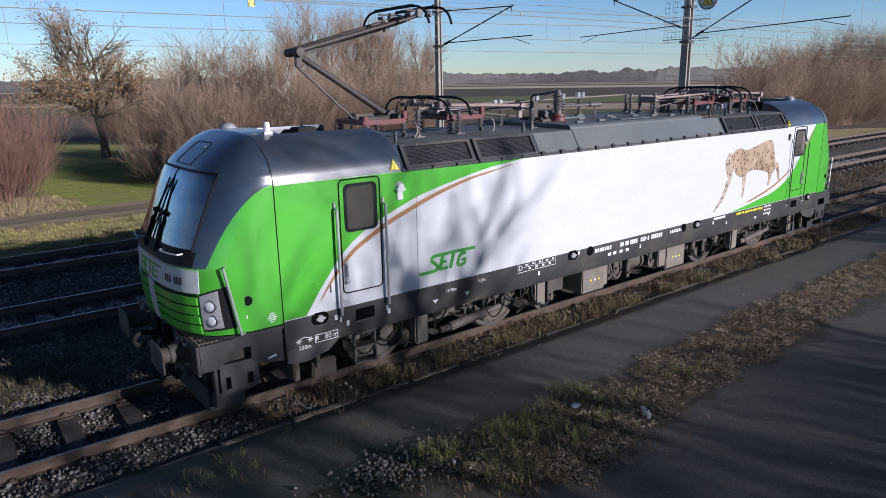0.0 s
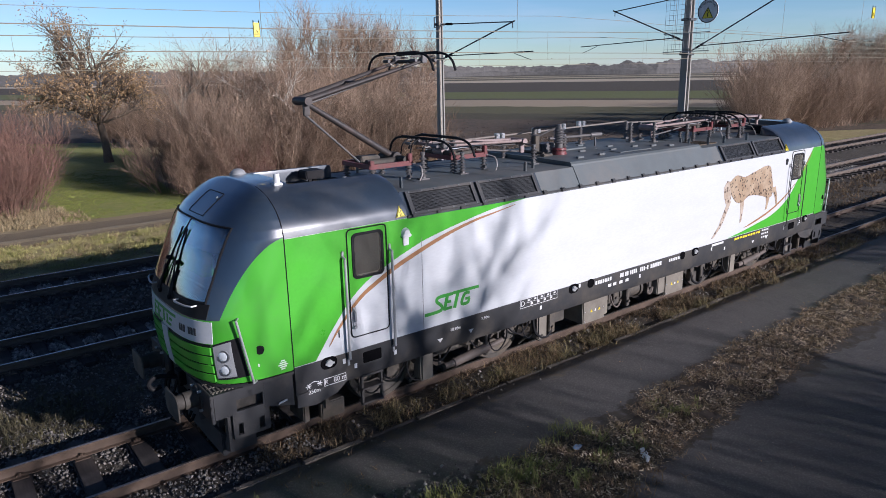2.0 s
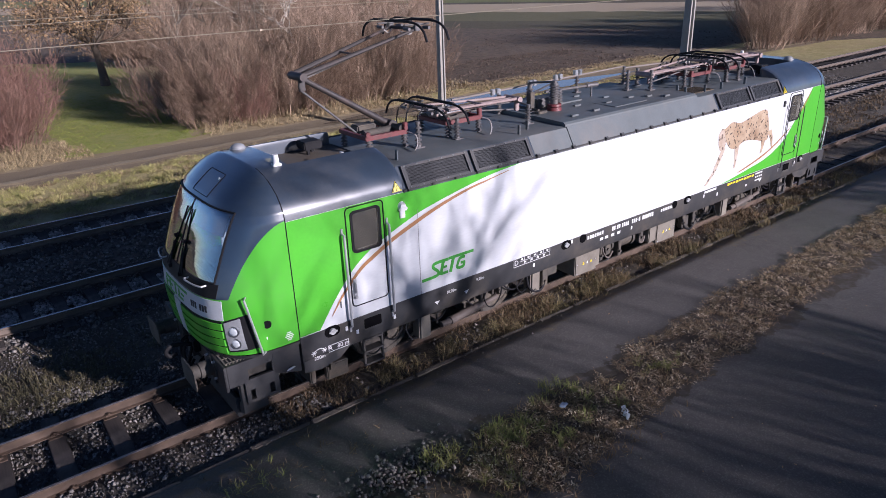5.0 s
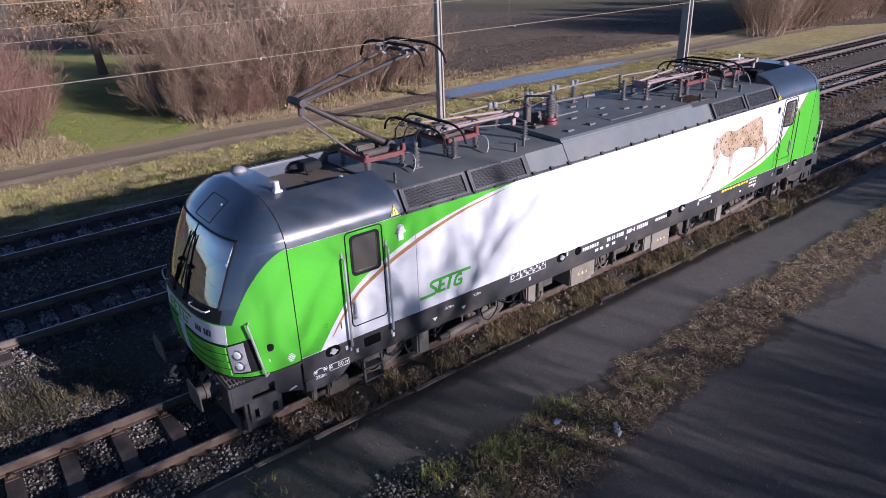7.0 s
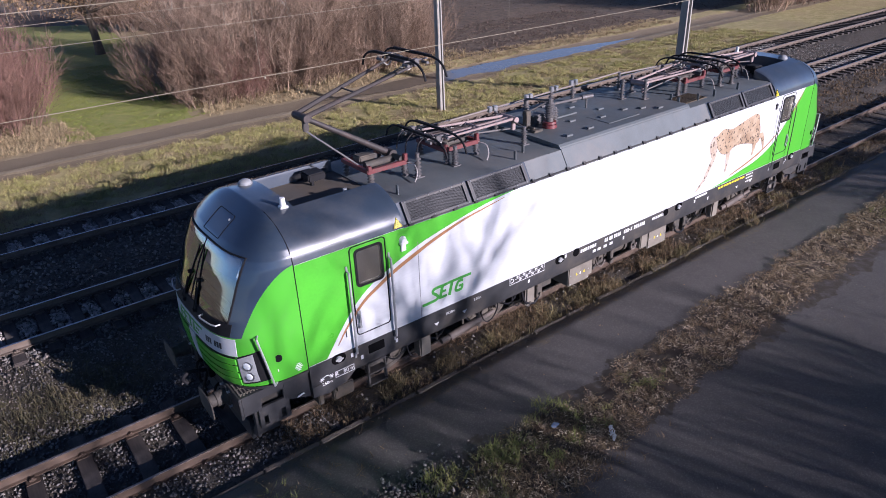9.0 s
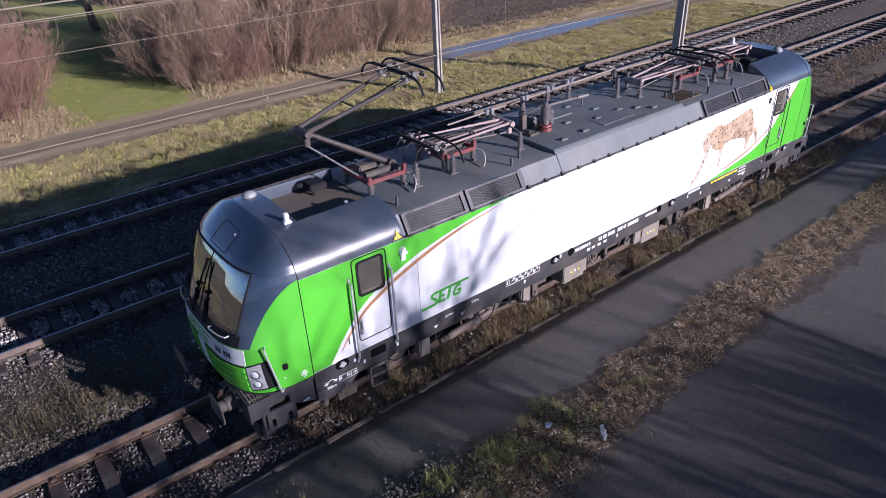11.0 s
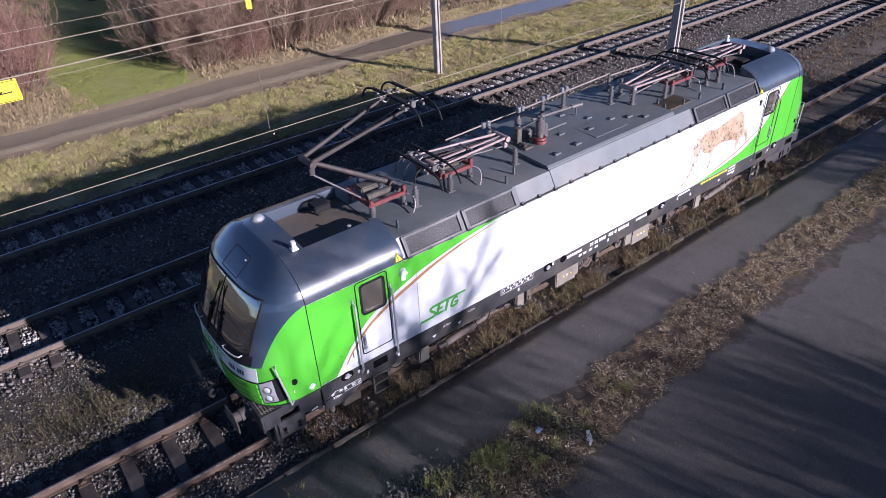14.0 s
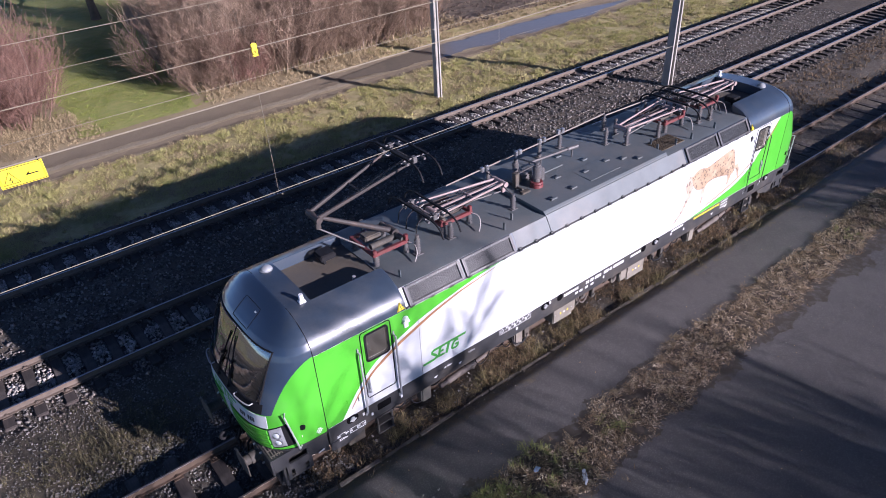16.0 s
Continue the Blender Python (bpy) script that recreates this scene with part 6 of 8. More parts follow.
    for at, c1, c2 in ((85, (0.06, 0.058, 0.028), (0.08, 0.07, 0.036)), (97.5, (0.12, 0.125, 0.05), (0.14, 0.13, 0.06)), (117.5, (0.60, 0.48, 0.34), (0.50, 0.40, 0.28)), (144.5, (0.06, 0.05, 0.036), (0.075, 0.06, 0.042)), (152, (0.14, 0.19, 0.045), (0.16, 0.18, 0.055)), (203, (0.055, 0.043, 0.036), (0.07, 0.055, 0.045)), (372, (0.75, 0.64, 0.48), (0.66, 0.56, 0.42)), (471, (0.09, 0.085, 0.055), (0.10, 0.09, 0.06)), (545, (0.62, 0.53, 0.38), (0.54, 0.47, 0.33)), (620, (0.10, 0.09, 0.06), (0.11, 0.10, 0.07)), (700, (0.58, 0.50, 0.36), (0.50, 0.44, 0.32)), (790, (0.10, 0.09, 0.07), (0.12, 0.11, 0.08))):
        field = mix(nt, gt(s, at), field, mix(nt, mid, c1, c2))
    in_field = both(gt(yr, 22.3), gt(calc(nt, "ADD", x, calc(nt, "MULTIPLY", wob2, 0.6)), calc(nt, "MULTIPLY_ADD", y, -0.05, 13.0)))
    far = gt(s0, 62.0)
    col = mix(nt, calc(nt, "MAXIMUM", in_field, far), col, field)
    col = mix(nt, 0.35, col, mix(nt, fine, (0.05, 0.045, 0.035), (0.30, 0.26, 0.20)))
    nt.links.new(col, b.inputs["Base Color"])
    b.inputs["Roughness"].default_value = 0.9
    b.inputs["Specular IOR Level"].default_value = 0.25
    bp = nt.nodes.new("ShaderNodeBump")
    bp.inputs["Strength"].default_value, bp.inputs["Distance"].default_value = 0.7, 0.04
    nt.links.new(calc(nt, "ADD", fine, calc(nt, "MULTIPLY", mid, 1.5)), bp.inputs["Height"])
    nt.links.new(bp.outputs[0], b.inputs["Normal"])
    return m


gv = [(x, y, ground_z(x, y)) for y in GY for x in GX]
nx = len(GX)
gf = [(j * nx + i, j * nx + i + 1, (j + 1) * nx + i + 1, (j + 1) * nx + i) for j in range(len(GY) - 1) for i in range(nx - 1)]
ground = tagged(bars((gv, gf), "ground", ground_material()), "gravel, grass, dirt track and ploughed fields", "ground", kind="structure")
for p in ground.data.polygons:
    p.use_smooth = True


# ---- old asphalt yard beside the siding ----
def asphalt_material():
    m = bpy.data.materials.new("old_asphalt")
    m.use_nodes = True
    nt = m.node_tree
    b = nt.nodes["Principled BSDF"]
    tc, sp = nt.nodes.new("ShaderNodeTexCoord"), nt.nodes.new("ShaderNodeSeparateXYZ")
    nt.links.new(tc.outputs["Object"], sp.inputs[0])
    y = sp.outputs[1]
    big, mid, fine = grain(nt, 0.25, 5), grain(nt, 1.6, 7, 0.7), grain(nt, 90, 3, 0.8)
    col = mix(nt, ramp(nt, big, [(0.35, (0, 0, 0)), (0.65, (1, 1, 1))]), (0.066, 0.059, 0.058), (0.101, 0.091, 0.087))
    col = mix(nt, ramp(nt, mid, [(0.50, (0, 0, 0)), (0.72, (0.7, 0.7, 0.7))]), col, (0.042, 0.040, 0.038))
    col = mix(nt, 0.4, col, mix(nt, fine, (0.02, 0.02, 0.02), (0.15, 0.14, 0.13)))
    chip = nt.nodes.new("ShaderNodeTexVoronoi")
    chip.inputs["Scale"].default_value = 55
    nt.links.new(tc.outputs["Object"], chip.inputs["Vector"])
    col = mix(nt, 0.22, col, ramp(nt, chip.outputs["Color"], [(0.25, (0.025, 0.024, 0.026)), (0.6, (0.06, 0.057, 0.06)), (0.85, (0.24, 0.225, 0.21))]))
    wob = calc(nt, "MULTIPLY_ADD", grain(nt, 0.8, 6, 0.65), 1.5, -0.75)
    yy = calc(nt, "ADD", y, wob)
    # dirt band grown over, darkened for the shade among its leaves; dusty edge
    dirt = mix(nt, mid, (0.03, 0.023, 0.017), (0.06, 0.046, 0.032))
    inside = calc(nt, "MULTIPLY", calc(nt, "GREATER_THAN", yy, -4.95), calc(nt, "LESS_THAN", yy, -3.5))
    col = mix(nt, calc(nt, "MULTIPLY", inside, ramp(nt, grain(nt, 5, 5), [(0.30, (0, 0, 0)), (0.55, (1, 1, 1))])), col, dirt)
    col = mix(nt, calc(nt, "MULTIPLY", calc(nt, "GREATER_THAN", yy, -2.1), ramp(nt, grain(nt, 6, 5), [(0.40, (0, 0, 0)), (0.6, (1, 1, 1))])), col, (0.11, 0.09, 0.065))
    # cracks
    vo = nt.nodes.new("ShaderNodeTexVoronoi")
    vo.feature = "DISTANCE_TO_EDGE"
    vo.inputs["Scale"].default_value = 0.55
    wv = nt.nodes.new("ShaderNodeMix")
    wv.data_type, wv.blend_type = "RGBA", "ADD"
    wv.inputs[0].default_value = 0.35
    nt.links.new(tc.outputs["Object"], wv.inputs[6])
    nn = nt.nodes.new("ShaderNodeTexNoise")
    nn.inputs["Scale"].default_value = 3
    nt.links.new(tc.outputs["Object"], nn.inputs["Vector"])
    nt.links.new(nn.outputs["Color"], wv.inputs[7])
    nt.links.new(wv.outputs[2], vo.inputs["Vector"])
    crack = ramp(nt, vo.outputs["Distance"], [(0.0, (1, 1, 1)), (0.012, (0, 0, 0))])
    col = mix(nt, calc(nt, "MULTIPLY", crack, ramp(nt, grain(nt, 0.5, 4), [(0.45, (0, 0, 0)), (0.7, (0.35, 0.35, 0.35))])), col, (0.03, 0.028, 0.025))
    nt.links.new(col, b.inputs["Base Color"])
    nt.links.new(calc(nt, "MULTIPLY_ADD", mid, 0.25, 0.62), b.inputs["Roughness"])
    bp = nt.nodes.new("ShaderNodeBump")
    bp.inputs["Strength"].default_value, bp.inputs["Distance"].default_value = 0.35, 0.01
    nt.links.new(calc(nt, "SUBTRACT", fine, calc(nt, "MULTIPLY", crack, 0.3)), bp.inputs["Height"])
    nt.links.new(bp.outputs[0], b.inputs["Normal"])
    return m


def yard():
    """Asphalt with a broken edge along the rails, a few centimetres thick."""
    xs = spaced([(-60, -16, 1.0), (-16, 14, 0.12), (14, 90, 0.8)])
    edge = [-1.775 + 0.03 * noise.noise(Vector((x * 0.7, 0, 3))) + 0.025 * noise.noise(Vector((x * 3.3, 2, 3))) for x in xs]
    ys = [-0.02, -0.35, -1.2, -2.2, -3.2, -5, -9, -20]
    v, f = [], []
    for x, e in zip(xs, edge):
        v.append((x, e + 0.03, -0.2))
        for k, d in enumerate(ys):
            y = e + d
            v.append((x, y, -0.022 + 0.012 * noise.noise(Vector((x * 0.6, y * 0.6, 9))) + (0.006 * noise.noise(Vector((x * 4, y * 4, 1))) if k < 3 else 0) - 0.012 * (k == 0)))
    n = len(ys) + 1
    for i in range(len(xs) - 1):
        for k in range(n - 1):
            f.append((i * n + k, i * n + k + 1, (i + 1) * n + k + 1, (i + 1) * n + k))
    ob = tagged(bars((v, f), "pavement", asphalt_material()), "old cracked dark asphalt with a crumbling edge", "pavement", kind="structure")
    for p in ob.data.polygons:
        p.use_smooth = True
    return ob


yard()

# ---- tracks ----
def rail_mesh(bm, y, x0, x1):
    prof = [(-0.07, -0.165), (-0.07, -0.152), (-0.02, -0.138), (-0.010, -0.12), (-0.010, -0.05), (-0.036, -0.035), (-0.036, -0.010), (-0.028, -0.001), (0.028, -0.001), (0.036, -0.010), (0.036, -0.035), (0.010, -0.05), (0.010, -0.12), (0.02, -0.138), (0.07, -0.152), (0.07, -0.165)]
    return prism(bm, [(y + a, b) for a, b in prof], x0, x1)


sleeper_bm = box(empty_bm(), -0.13, 0.13, -1.28, 1.28, -0.33, -0.175, 0.018)
for v in sleeper_bm.verts:
    v.co += Vector((0.012 * noise.noise(v.co * 3), 0.03 * noise.noise(v.co * 2), 0.010 * noise.noise(v.co * 5)))
clip_bm = empty_bm()
for yr in (-0.7535, 0.7535):
    box(clip_bm, -0.10, 0.10, yr - 0.17, yr + 0.17, -0.176, -0.160)
    for s in (-1, 1):
        box(clip_bm, -0.05, 0.05, yr + s * 0.075 - 0.035, yr + s * 0.075 + 0.035, -0.160, -0.125)
        rod(clip_bm, (0, yr + s * 0.10, -0.16), (0, yr + s * 0.10, -0.095), 0.022, 0.020, 6)


def track(name, yc, x0, x1, start, step, label, steel):
    """A track: two rails, each sleeper and its fastenings."""
    root = thing(name, label, "track", kind="structure", at=(0, 0, 0.02))
    for s in (-1, 1):
        rail = part("rail", rail_mesh(empty_bm(), yc + s * 0.7535, x0, x1), steel, root, "rust-brown rail with a worn head")
        part("rail_head", prism(empty_bm(), [(yc + s * 0.7535 - 0.026, -0.003), (yc + s * 0.7535 + 0.026, -0.003), (yc + s * 0.7535 + 0.022, 0.0015), (yc + s * 0.7535 - 0.022, 0.0015)], x0, x1), M_BRIGHTRAIL if steel is M_DARKRAIL else M_RAILTOP, rail, "worn running surface")
    rng = random.Random(name)
    x, k, first, fast = start, 0, None, None
    while x < min(x1, start + step * 230):
        if first is None:
            first = part("sleeper", sleeper_bm.copy(), M_SLEEPER, root)
            fast = part("rail_fastening", clip_bm.copy(), steel, first)
            first.matrix_basis = Matrix.Translation((x, yc, 0))
        else:
            o = copy_thing(first, Matrix.Translation((x + rng.uniform(-0.02, 0.02), yc + rng.uniform(-0.05, 0.05), rng.uniform(-0.008, 0.004))) @ Matrix.Rotation(rng.uniform(-0.02, 0.02), 4, "Z"))
        x += step
    return root


track("siding_track", 0.0, -45, 140, -16.59, 0.77, "rusty siding track with dark timber sleepers", M_RAILSIDE)
track("middle_track", 5.77, -60, 200, -16.2, 0.66, "dull brown track with dark timber sleepers", M_DARKRAIL)
track("far_track", 10.82, -60, 200, -16.4, 0.66, "worn running track with dark timber sleepers", M_DARKRAIL)
sleeper_bm.free(), clip_bm.free()

# ---- catenary masts and wires ----
def mast(name, x, y, h, w0, w1, label):
    root = thing(name, label, "mast", at=(x, y, 0))
    bm = empty_bm()
    z0, z1 = -0.6, h
    for sx in (-1, 1):
        rows = []
        for z, w in ((z0, w0), (z1, w1)):
            rows.append([bm.verts.new((sx * w * a, w * b, z)) for a, b in ((0.5, -0.5), (0.5, 0.5), (0.28, 0.5), (0.28, -0.5))])
        a, b = rows
        for i in range(4):
            bm.faces.new((a[i], a[(i + 1) % 4], b[(i + 1) % 4], b[i]))
        bm.faces.new(b), bm.faces.new(a[::-1])
    rows = [[bm.verts.new((sx * w * 0.28, w * sy * 0.22, z)) for sx, sy in ((-1, -1), (1, -1), (1, 1), (-1, 1))] for z, w in ((z0, w0), (z1, w1))]
    for i in range(4):
        bm.faces.new((rows[0][i], rows[0][(i + 1) % 4], rows[1][(i + 1) % 4], rows[1][i]))
    part("shaft", bm, M_CONCRETE, root, "weathered concrete shaft")
    bm = box(empty_bm(), -w0 * 0.9, w0 * 0.9, -w0 * 0.9, w0 * 0.9, -0.9, -0.36, 0.03)
    part("footing", bm, M_CONCRETE, root)
    bm = empty_bm()
    for z in (5.9, 7.3):
        box(bm, -w0 * 0.62, w0 * 0.62, -w0 * 0.62, w0 * 0.62, z - 0.05, z + 0.05, 0.008)
    part("clamp_band", bm, M_BRACKET, root)
    return root


def rib_insulator(bm, a, b, r=0.055, n=5):
    a, b = Vector(a), Vector(b)
    for k in range(n):
        p, q = a.lerp(b, (k + 0.1) / n), a.lerp(b, (k + 0.8) / n)
        rod(bm, p, q, r, r * 0.6, 10)
    return bm


def arm(root, foot_lo, foot_hi, tip_hi, tip_lo, name="cantilever"):
    """A bracket: top tie, strut, steady arm, with ribbed insulators at the mast. Local coordinates."""
    lo, hi, th, tl = (Vector(p) for p in (foot_lo, foot_hi, tip_hi, tip_lo))
    bm = empty_bm()
    rod(bm, hi, th, 0.022, 0.022, 8)
    rod(bm, lo, th + (th - lo).normalized() * 0.12, 0.028, 0.028, 8)
    rod(bm, lo.lerp(th, 0.12) - Vector((0, 0, 0.04)), tl, 0.02, 0.02, 8)
    d = (tl - lo).normalized()
    rod(bm, tl - d * 1.0 + Vector((0, 0, -0.02)), tl - d * 0.1 + Vector((0, 0, -0.30)), 0.012, 0.012, 6)
    rod(bm, th - Vector((0, 0, 0.0)), th - Vector((0, 0, 0.22)), 0.02, 0.02, 6)
    c = part(name, bm, M_BRACKET, root, "dark tubular bracket arm")
    bm = empty_bm()
    rib_insulator(bm, hi.lerp(th, 0.06), hi.lerp(th, 0.06) + (th - hi).normalized() * 0.45)
    part("arm_insulator", bm, M_BLACK, c, "dark ribbed insulator")
    bm = empty_bm()
    rib_insulator(bm, lo.lerp(th, 0.05), lo.lerp(th, 0.05) + (th - lo).normalized() * 0.45)
    part("arm_insulator", bm, M_BLACK, c, "dark ribbed insulator")


m1 = mast("catenary_mast", 6.8, 14.05, 9.2, 0.27, 0.20, "grey concrete catenary mast on the grass verge")
arm(m1, (0, -0.2, 5.90), (0, -0.2, 7.30), (0, -4.5, 7.12), (0, -5.6, 6.02))
bm = empty_bm()
tube(bm, [(0.05, 0.16, 7.6), (0.05, 0.42, 7.62), (0.05, 0.42, 7.2), (0.05, 0.16, 7.2)], 0.025, 6)
part("switch_bracket", bm, M_BRACKET, m1)
bm = rod(empty_bm(), (-0.15, -0.20, 0), (-0.12, -0.17, 8.8), 0.012, 0.012, 6)
part("earth_wire", bm, M_WIRE, m1)
m2 = mast("catenary_mast", 15.1, 7.5, 10.5, 0.36, 0.27, "grey concrete catenary mast between the tracks with a round sign")
arm(m2, (0, 0.2, 6.45), (0, 0.2, 8.25), (0, 3.9, 7.92), (0, 5.9, 6.42))
arm(m2, (0, -0.2, 6.02), (0, -0.2, 8.9), (0, -4.0, 8.0), (0, -6.4, 6.44))
bm = rod(empty_bm(), (0.1, 0.25, 0), (0.1, 0.2, 9.5), 0.014, 0.014, 6)
part("earth_wire", bm, M_WIRE, m2)
# wire guard and round sign on the mast
bm = empty_bm()
for k in range(12):
    rod(bm, (-0.30, -1.15 + 0.19 * k, 5.9), (-0.30, -1.15 + 0.19 * k, 8.5), 0.006, 0.006, 4)
for k in range(14):
    rod(bm, (-0.30, -1.15, 5.9 + 0.2 * k), (-0.30, 0.94, 5.9 + 0.2 * k), 0.006, 0.006, 4)
for z in (6.0, 6.75, 8.4):
    rod(bm, (-0.28, -1.2, z), (-0.28, 1.0, z), 0.018, 0.018, 6)
part_each("guard_wire", bm, M_SILVER, m2, "thin wire of a mesh guard")
bm = rod(empty_bm(), (-0.36, -1.07, 7.55), (-0.33, -1.07, 7.55), 0.46, 0.46, 40)
disc = part("round_sign", bm, M_MARK, m2, "round white sign with a warning triangle")
bm = empty_bm()
tube(bm, [(-0.365, -1.07 + 0.44 * math.cos(a), 7.55 + 0.44 * math.sin(a)) for a in (2 * math.pi * k / 40 for k in range(40))], 0.016, 6, closed=True)
part("sign_rim", bm, M_BLACK, disc)
bm = empty_bm()
a = [bm.verts.new((-0.37, -1.07 + y, 7.47 + z)) for y, z in ((-0.25, -0.20), (0.25, -0.20), (0.0, 0.24))]
b = [bm.verts.new((-0.36, v.co.y, v.co.z)) for v in a]
bm.faces.new(a), bm.faces.new(b[::-1])
for i in range(3):
    bm.faces.new((a[i], b[i], b[(i + 1) % 3], a[(i + 1) % 3]))
tri = part("sign_triangle", bm, M_YELLOW, disc, "yellow triangle")
bm = empty_bm()
tube(bm, [(-0.374, -1.07 + y, 7.47 + z) for y, z in ((-0.235, -0.19), (0.235, -0.19), (0.0, 0.22))], 0.018, 5, closed=True)
tube(bm, [(-0.374, -1.05, 7.60), (-0.374, -1.10, 7.46), (-0.374, -1.05, 7.47), (-0.374, -1.09, 7.32)], 0.016, 5)
part("sign_mark", bm, M_BLACK, disc, "black border and flash")
# the word runs round the top of the disc
word, N = "Eingeschaltet", 13
for k, ch in enumerate(word):
    a = radians(152 - 124 * k / (N - 1))
    mm = Matrix.Translation((-0.366, -1.07 - 0.36 * math.cos(a), 7.55 + 0.36 * math.sin(a))) @ Matrix.Rotation(radians(-90), 4, "Z") @ Matrix.Rotation(math.pi / 2, 4, "X") @ Matrix.Rotation(a - math.pi / 2, 4, "Z")
    lettering("sign_letter", ch, 0.13, mm, M_DARKMARK, disc)


def wire(name, y, z, r, label, sag=0.0, x0=-70, x1=220):
    bm, pts = empty_bm(), []
    for k in range(60):
        x = x0 + (x1 - x0) * k / 59
        u = ((x - 15.1) / 55.0) % 1.0
        pts.append((x, y + 0.12 * math.cos((x - 15) * math.pi / 55), z - sag * 4 * u * (1 - u)))
    tube(bm, pts, r, 6)
    ob = part(name, bm, M_WIRE)
    return tagged(ob, label, "wire")


for y, zc, zm in ((0.0, 5.67, 7.62), (5.77, 5.68, 6.57), (10.82, 5.56, 6.62)):
    wire("contact_wire", y, zc, 0.0065, "grooved contact wire above a track")
    wire("catenary_wire", y, zm + 0.15, 0.0105, "messenger wire above a track", 0.35)
    bm = empty_bm()
    x = -33.3 + y * 0.3
    while x < 90:
        u = ((x - 15.1) / 55.0) % 1.0
        rod(bm, (x, y + 0.12 * math.cos((x - 15) * math.pi / 55), zc), (x, y + 0.12 * math.cos((x - 15) * math.pi / 55), zm + 0.15 - 1.4 * u * (1 - u)), 0.004, 0.004, 4)
        box(bm, x - 0.012, x + 0.012, y - 0.115, y - 0.095, zc - 0.005, zc + 0.02)
        x += 5.2
    tagged(part("dropper_wires", bm, M_WIRE), "thin droppers between two wires", "wire", kind="stuff")
wire("feeder_wire", 13.7, 7.9, 0.008, "overhead wire along the masts", 0.5)


def hanging_sign(x, y, z, w, h, label, turn=0.0):
    root = thing("hanging_sign", label, "sign", "yellow signs on the wires", at=(x, y, z))
    root.rotation_euler = (0, 0, turn)
    bm = box(empty_bm(), -w / 2, w / 2, -0.012, 0.012, -h, 0, 0.006)
    part("board", bm, M_YELLOW, root, "yellow board")
    bm = empty_bm()
    tube(bm, [(-w * 0.46, -0.015, -h * 0.95), (w * 0.46, -0.015, -h * 0.95), (w * 0.46, -0.015, -h * 0.05), (-w * 0.46, -0.015, -h * 0.05)], 0.006, 4, closed=True)
    k = min(h * 0.36, w * 0.36)
    cx = -w * 0.25 if w > h else 0
    tube(bm, [(cx - k, -0.015, -h * 0.82), (cx + k, -0.015, -h * 0.82), (cx, -0.015, -h * 0.82 + 1.7 * k)], 0.008, 4, closed=True)
    tube(bm, [(cx + 0.01, -0.015, -h * 0.5), (cx - 0.02, -0.015, -h * 0.62), (cx + 0.02, -0.015, -h * 0.63), (cx, -0.015, -h * 0.76)], 0.007, 4)
    if w > h:
        tube(bm, [(w * 0.35, -0.015, -h * 0.55), (w * 0.08, -0.015, -h * 0.55), (w * 0.16, -0.015, -h * 0.45)], 0.01, 4)
    part("board_print", bm, M_BLACK, root, "black border, triangle and flash")
    bm = empty_bm()
    for dx in (-w * 0.42, w * 0.42):
        rod(bm, (dx, 0, -0.01), (dx, 0, 0.05), 0.012, 0.012, 6)
    part("hook", bm, M_BLACK, root)
    return root


hanging_sign(-10.83, 0.02, 7.40, 0.58, 0.28, "yellow warning board hanging on the wire")
hanging_sign(-4.93, 5.77, 6.52, 0.16, 0.32, "narrow yellow warning board hanging on the wire")
hanging_sign(14.3, 0.1, 7.15, 0.20, 0.34, "narrow yellow warning board hanging on the wire")


# ---- plants ----
def prisms(segs, sides=3):
    """Branches as thin tapering prisms: rows of start, end, two radii."""
    S = np.array(segs, dtype=float)
    a, b, r0, r1 = S[:, 0:3], S[:, 3:6], S[:, 6:7], S[:, 7:8]
    d = b - a
    d /= np.linalg.norm(d, axis=1, keepdims=True) + 1e-9
    ref = np.where(np.abs(d[:, 2:3]) < 0.9, np.array([[0, 0, 1.0]]), np.array([[1.0, 0, 0]]))
    u = np.cross(d, ref)
    u /= np.linalg.norm(u, axis=1, keepdims=True) + 1e-9
    w = np.cross(d, u)
    V = np.zeros((len(S), 2 * sides, 3))
    for k in range(sides):
        t = 2 * math.pi * k / sides
        n = u * math.cos(t) + w * math.sin(t)
        V[:, k], V[:, sides + k] = a + n * r0, b + n * r1
    base = (np.arange(len(S)) * 2 * sides)[:, None]
    F = np.concatenate([base + np.array([[k, (k + 1) % sides, sides + (k + 1) % sides, sides + k]]) for k in range(sides)])
    return V.reshape(-1, 3), F


def trunk_np(segs, sides):
    """One closed trunk through the rows of segs."""
    rows = [(segs[0][0:3], segs[0][6])] + [(q[3:6], q[7]) for q in segs]
    turn = np.arange(sides) * 2 * math.pi / sides
    V = np.concatenate([np.array(c) + q * np.stack([np.cos(turn), np.sin(turn), 0 * turn], 1) for c, q in rows])
    k = np.arange(sides)
    F = np.concatenate([np.stack([n * sides + k, n * sides + (k + 1) % sides, (n + 1) * sides + (k + 1) % sides, (n + 1) * sides + k], 1) for n in range(len(rows) - 1)])
    return V, F


def mesh_np(name, V, F, material):
    me = bpy.data.meshes.new(name)
    me.vertices.add(len(V))
    me.vertices.foreach_set("co", V.astype(np.float32).ravel())
    n = F.shape[1]
    me.loops.add(F.size)
    me.loops.foreach_set("vertex_index", F.astype(np.int32).ravel())
    me.polygons.add(len(F))
    me.polygons.foreach_set("loop_start", np.arange(0, F.size, n, dtype=np.int32))
    me.update(calc_edges=True)
    me.materials.append(material)
    return me


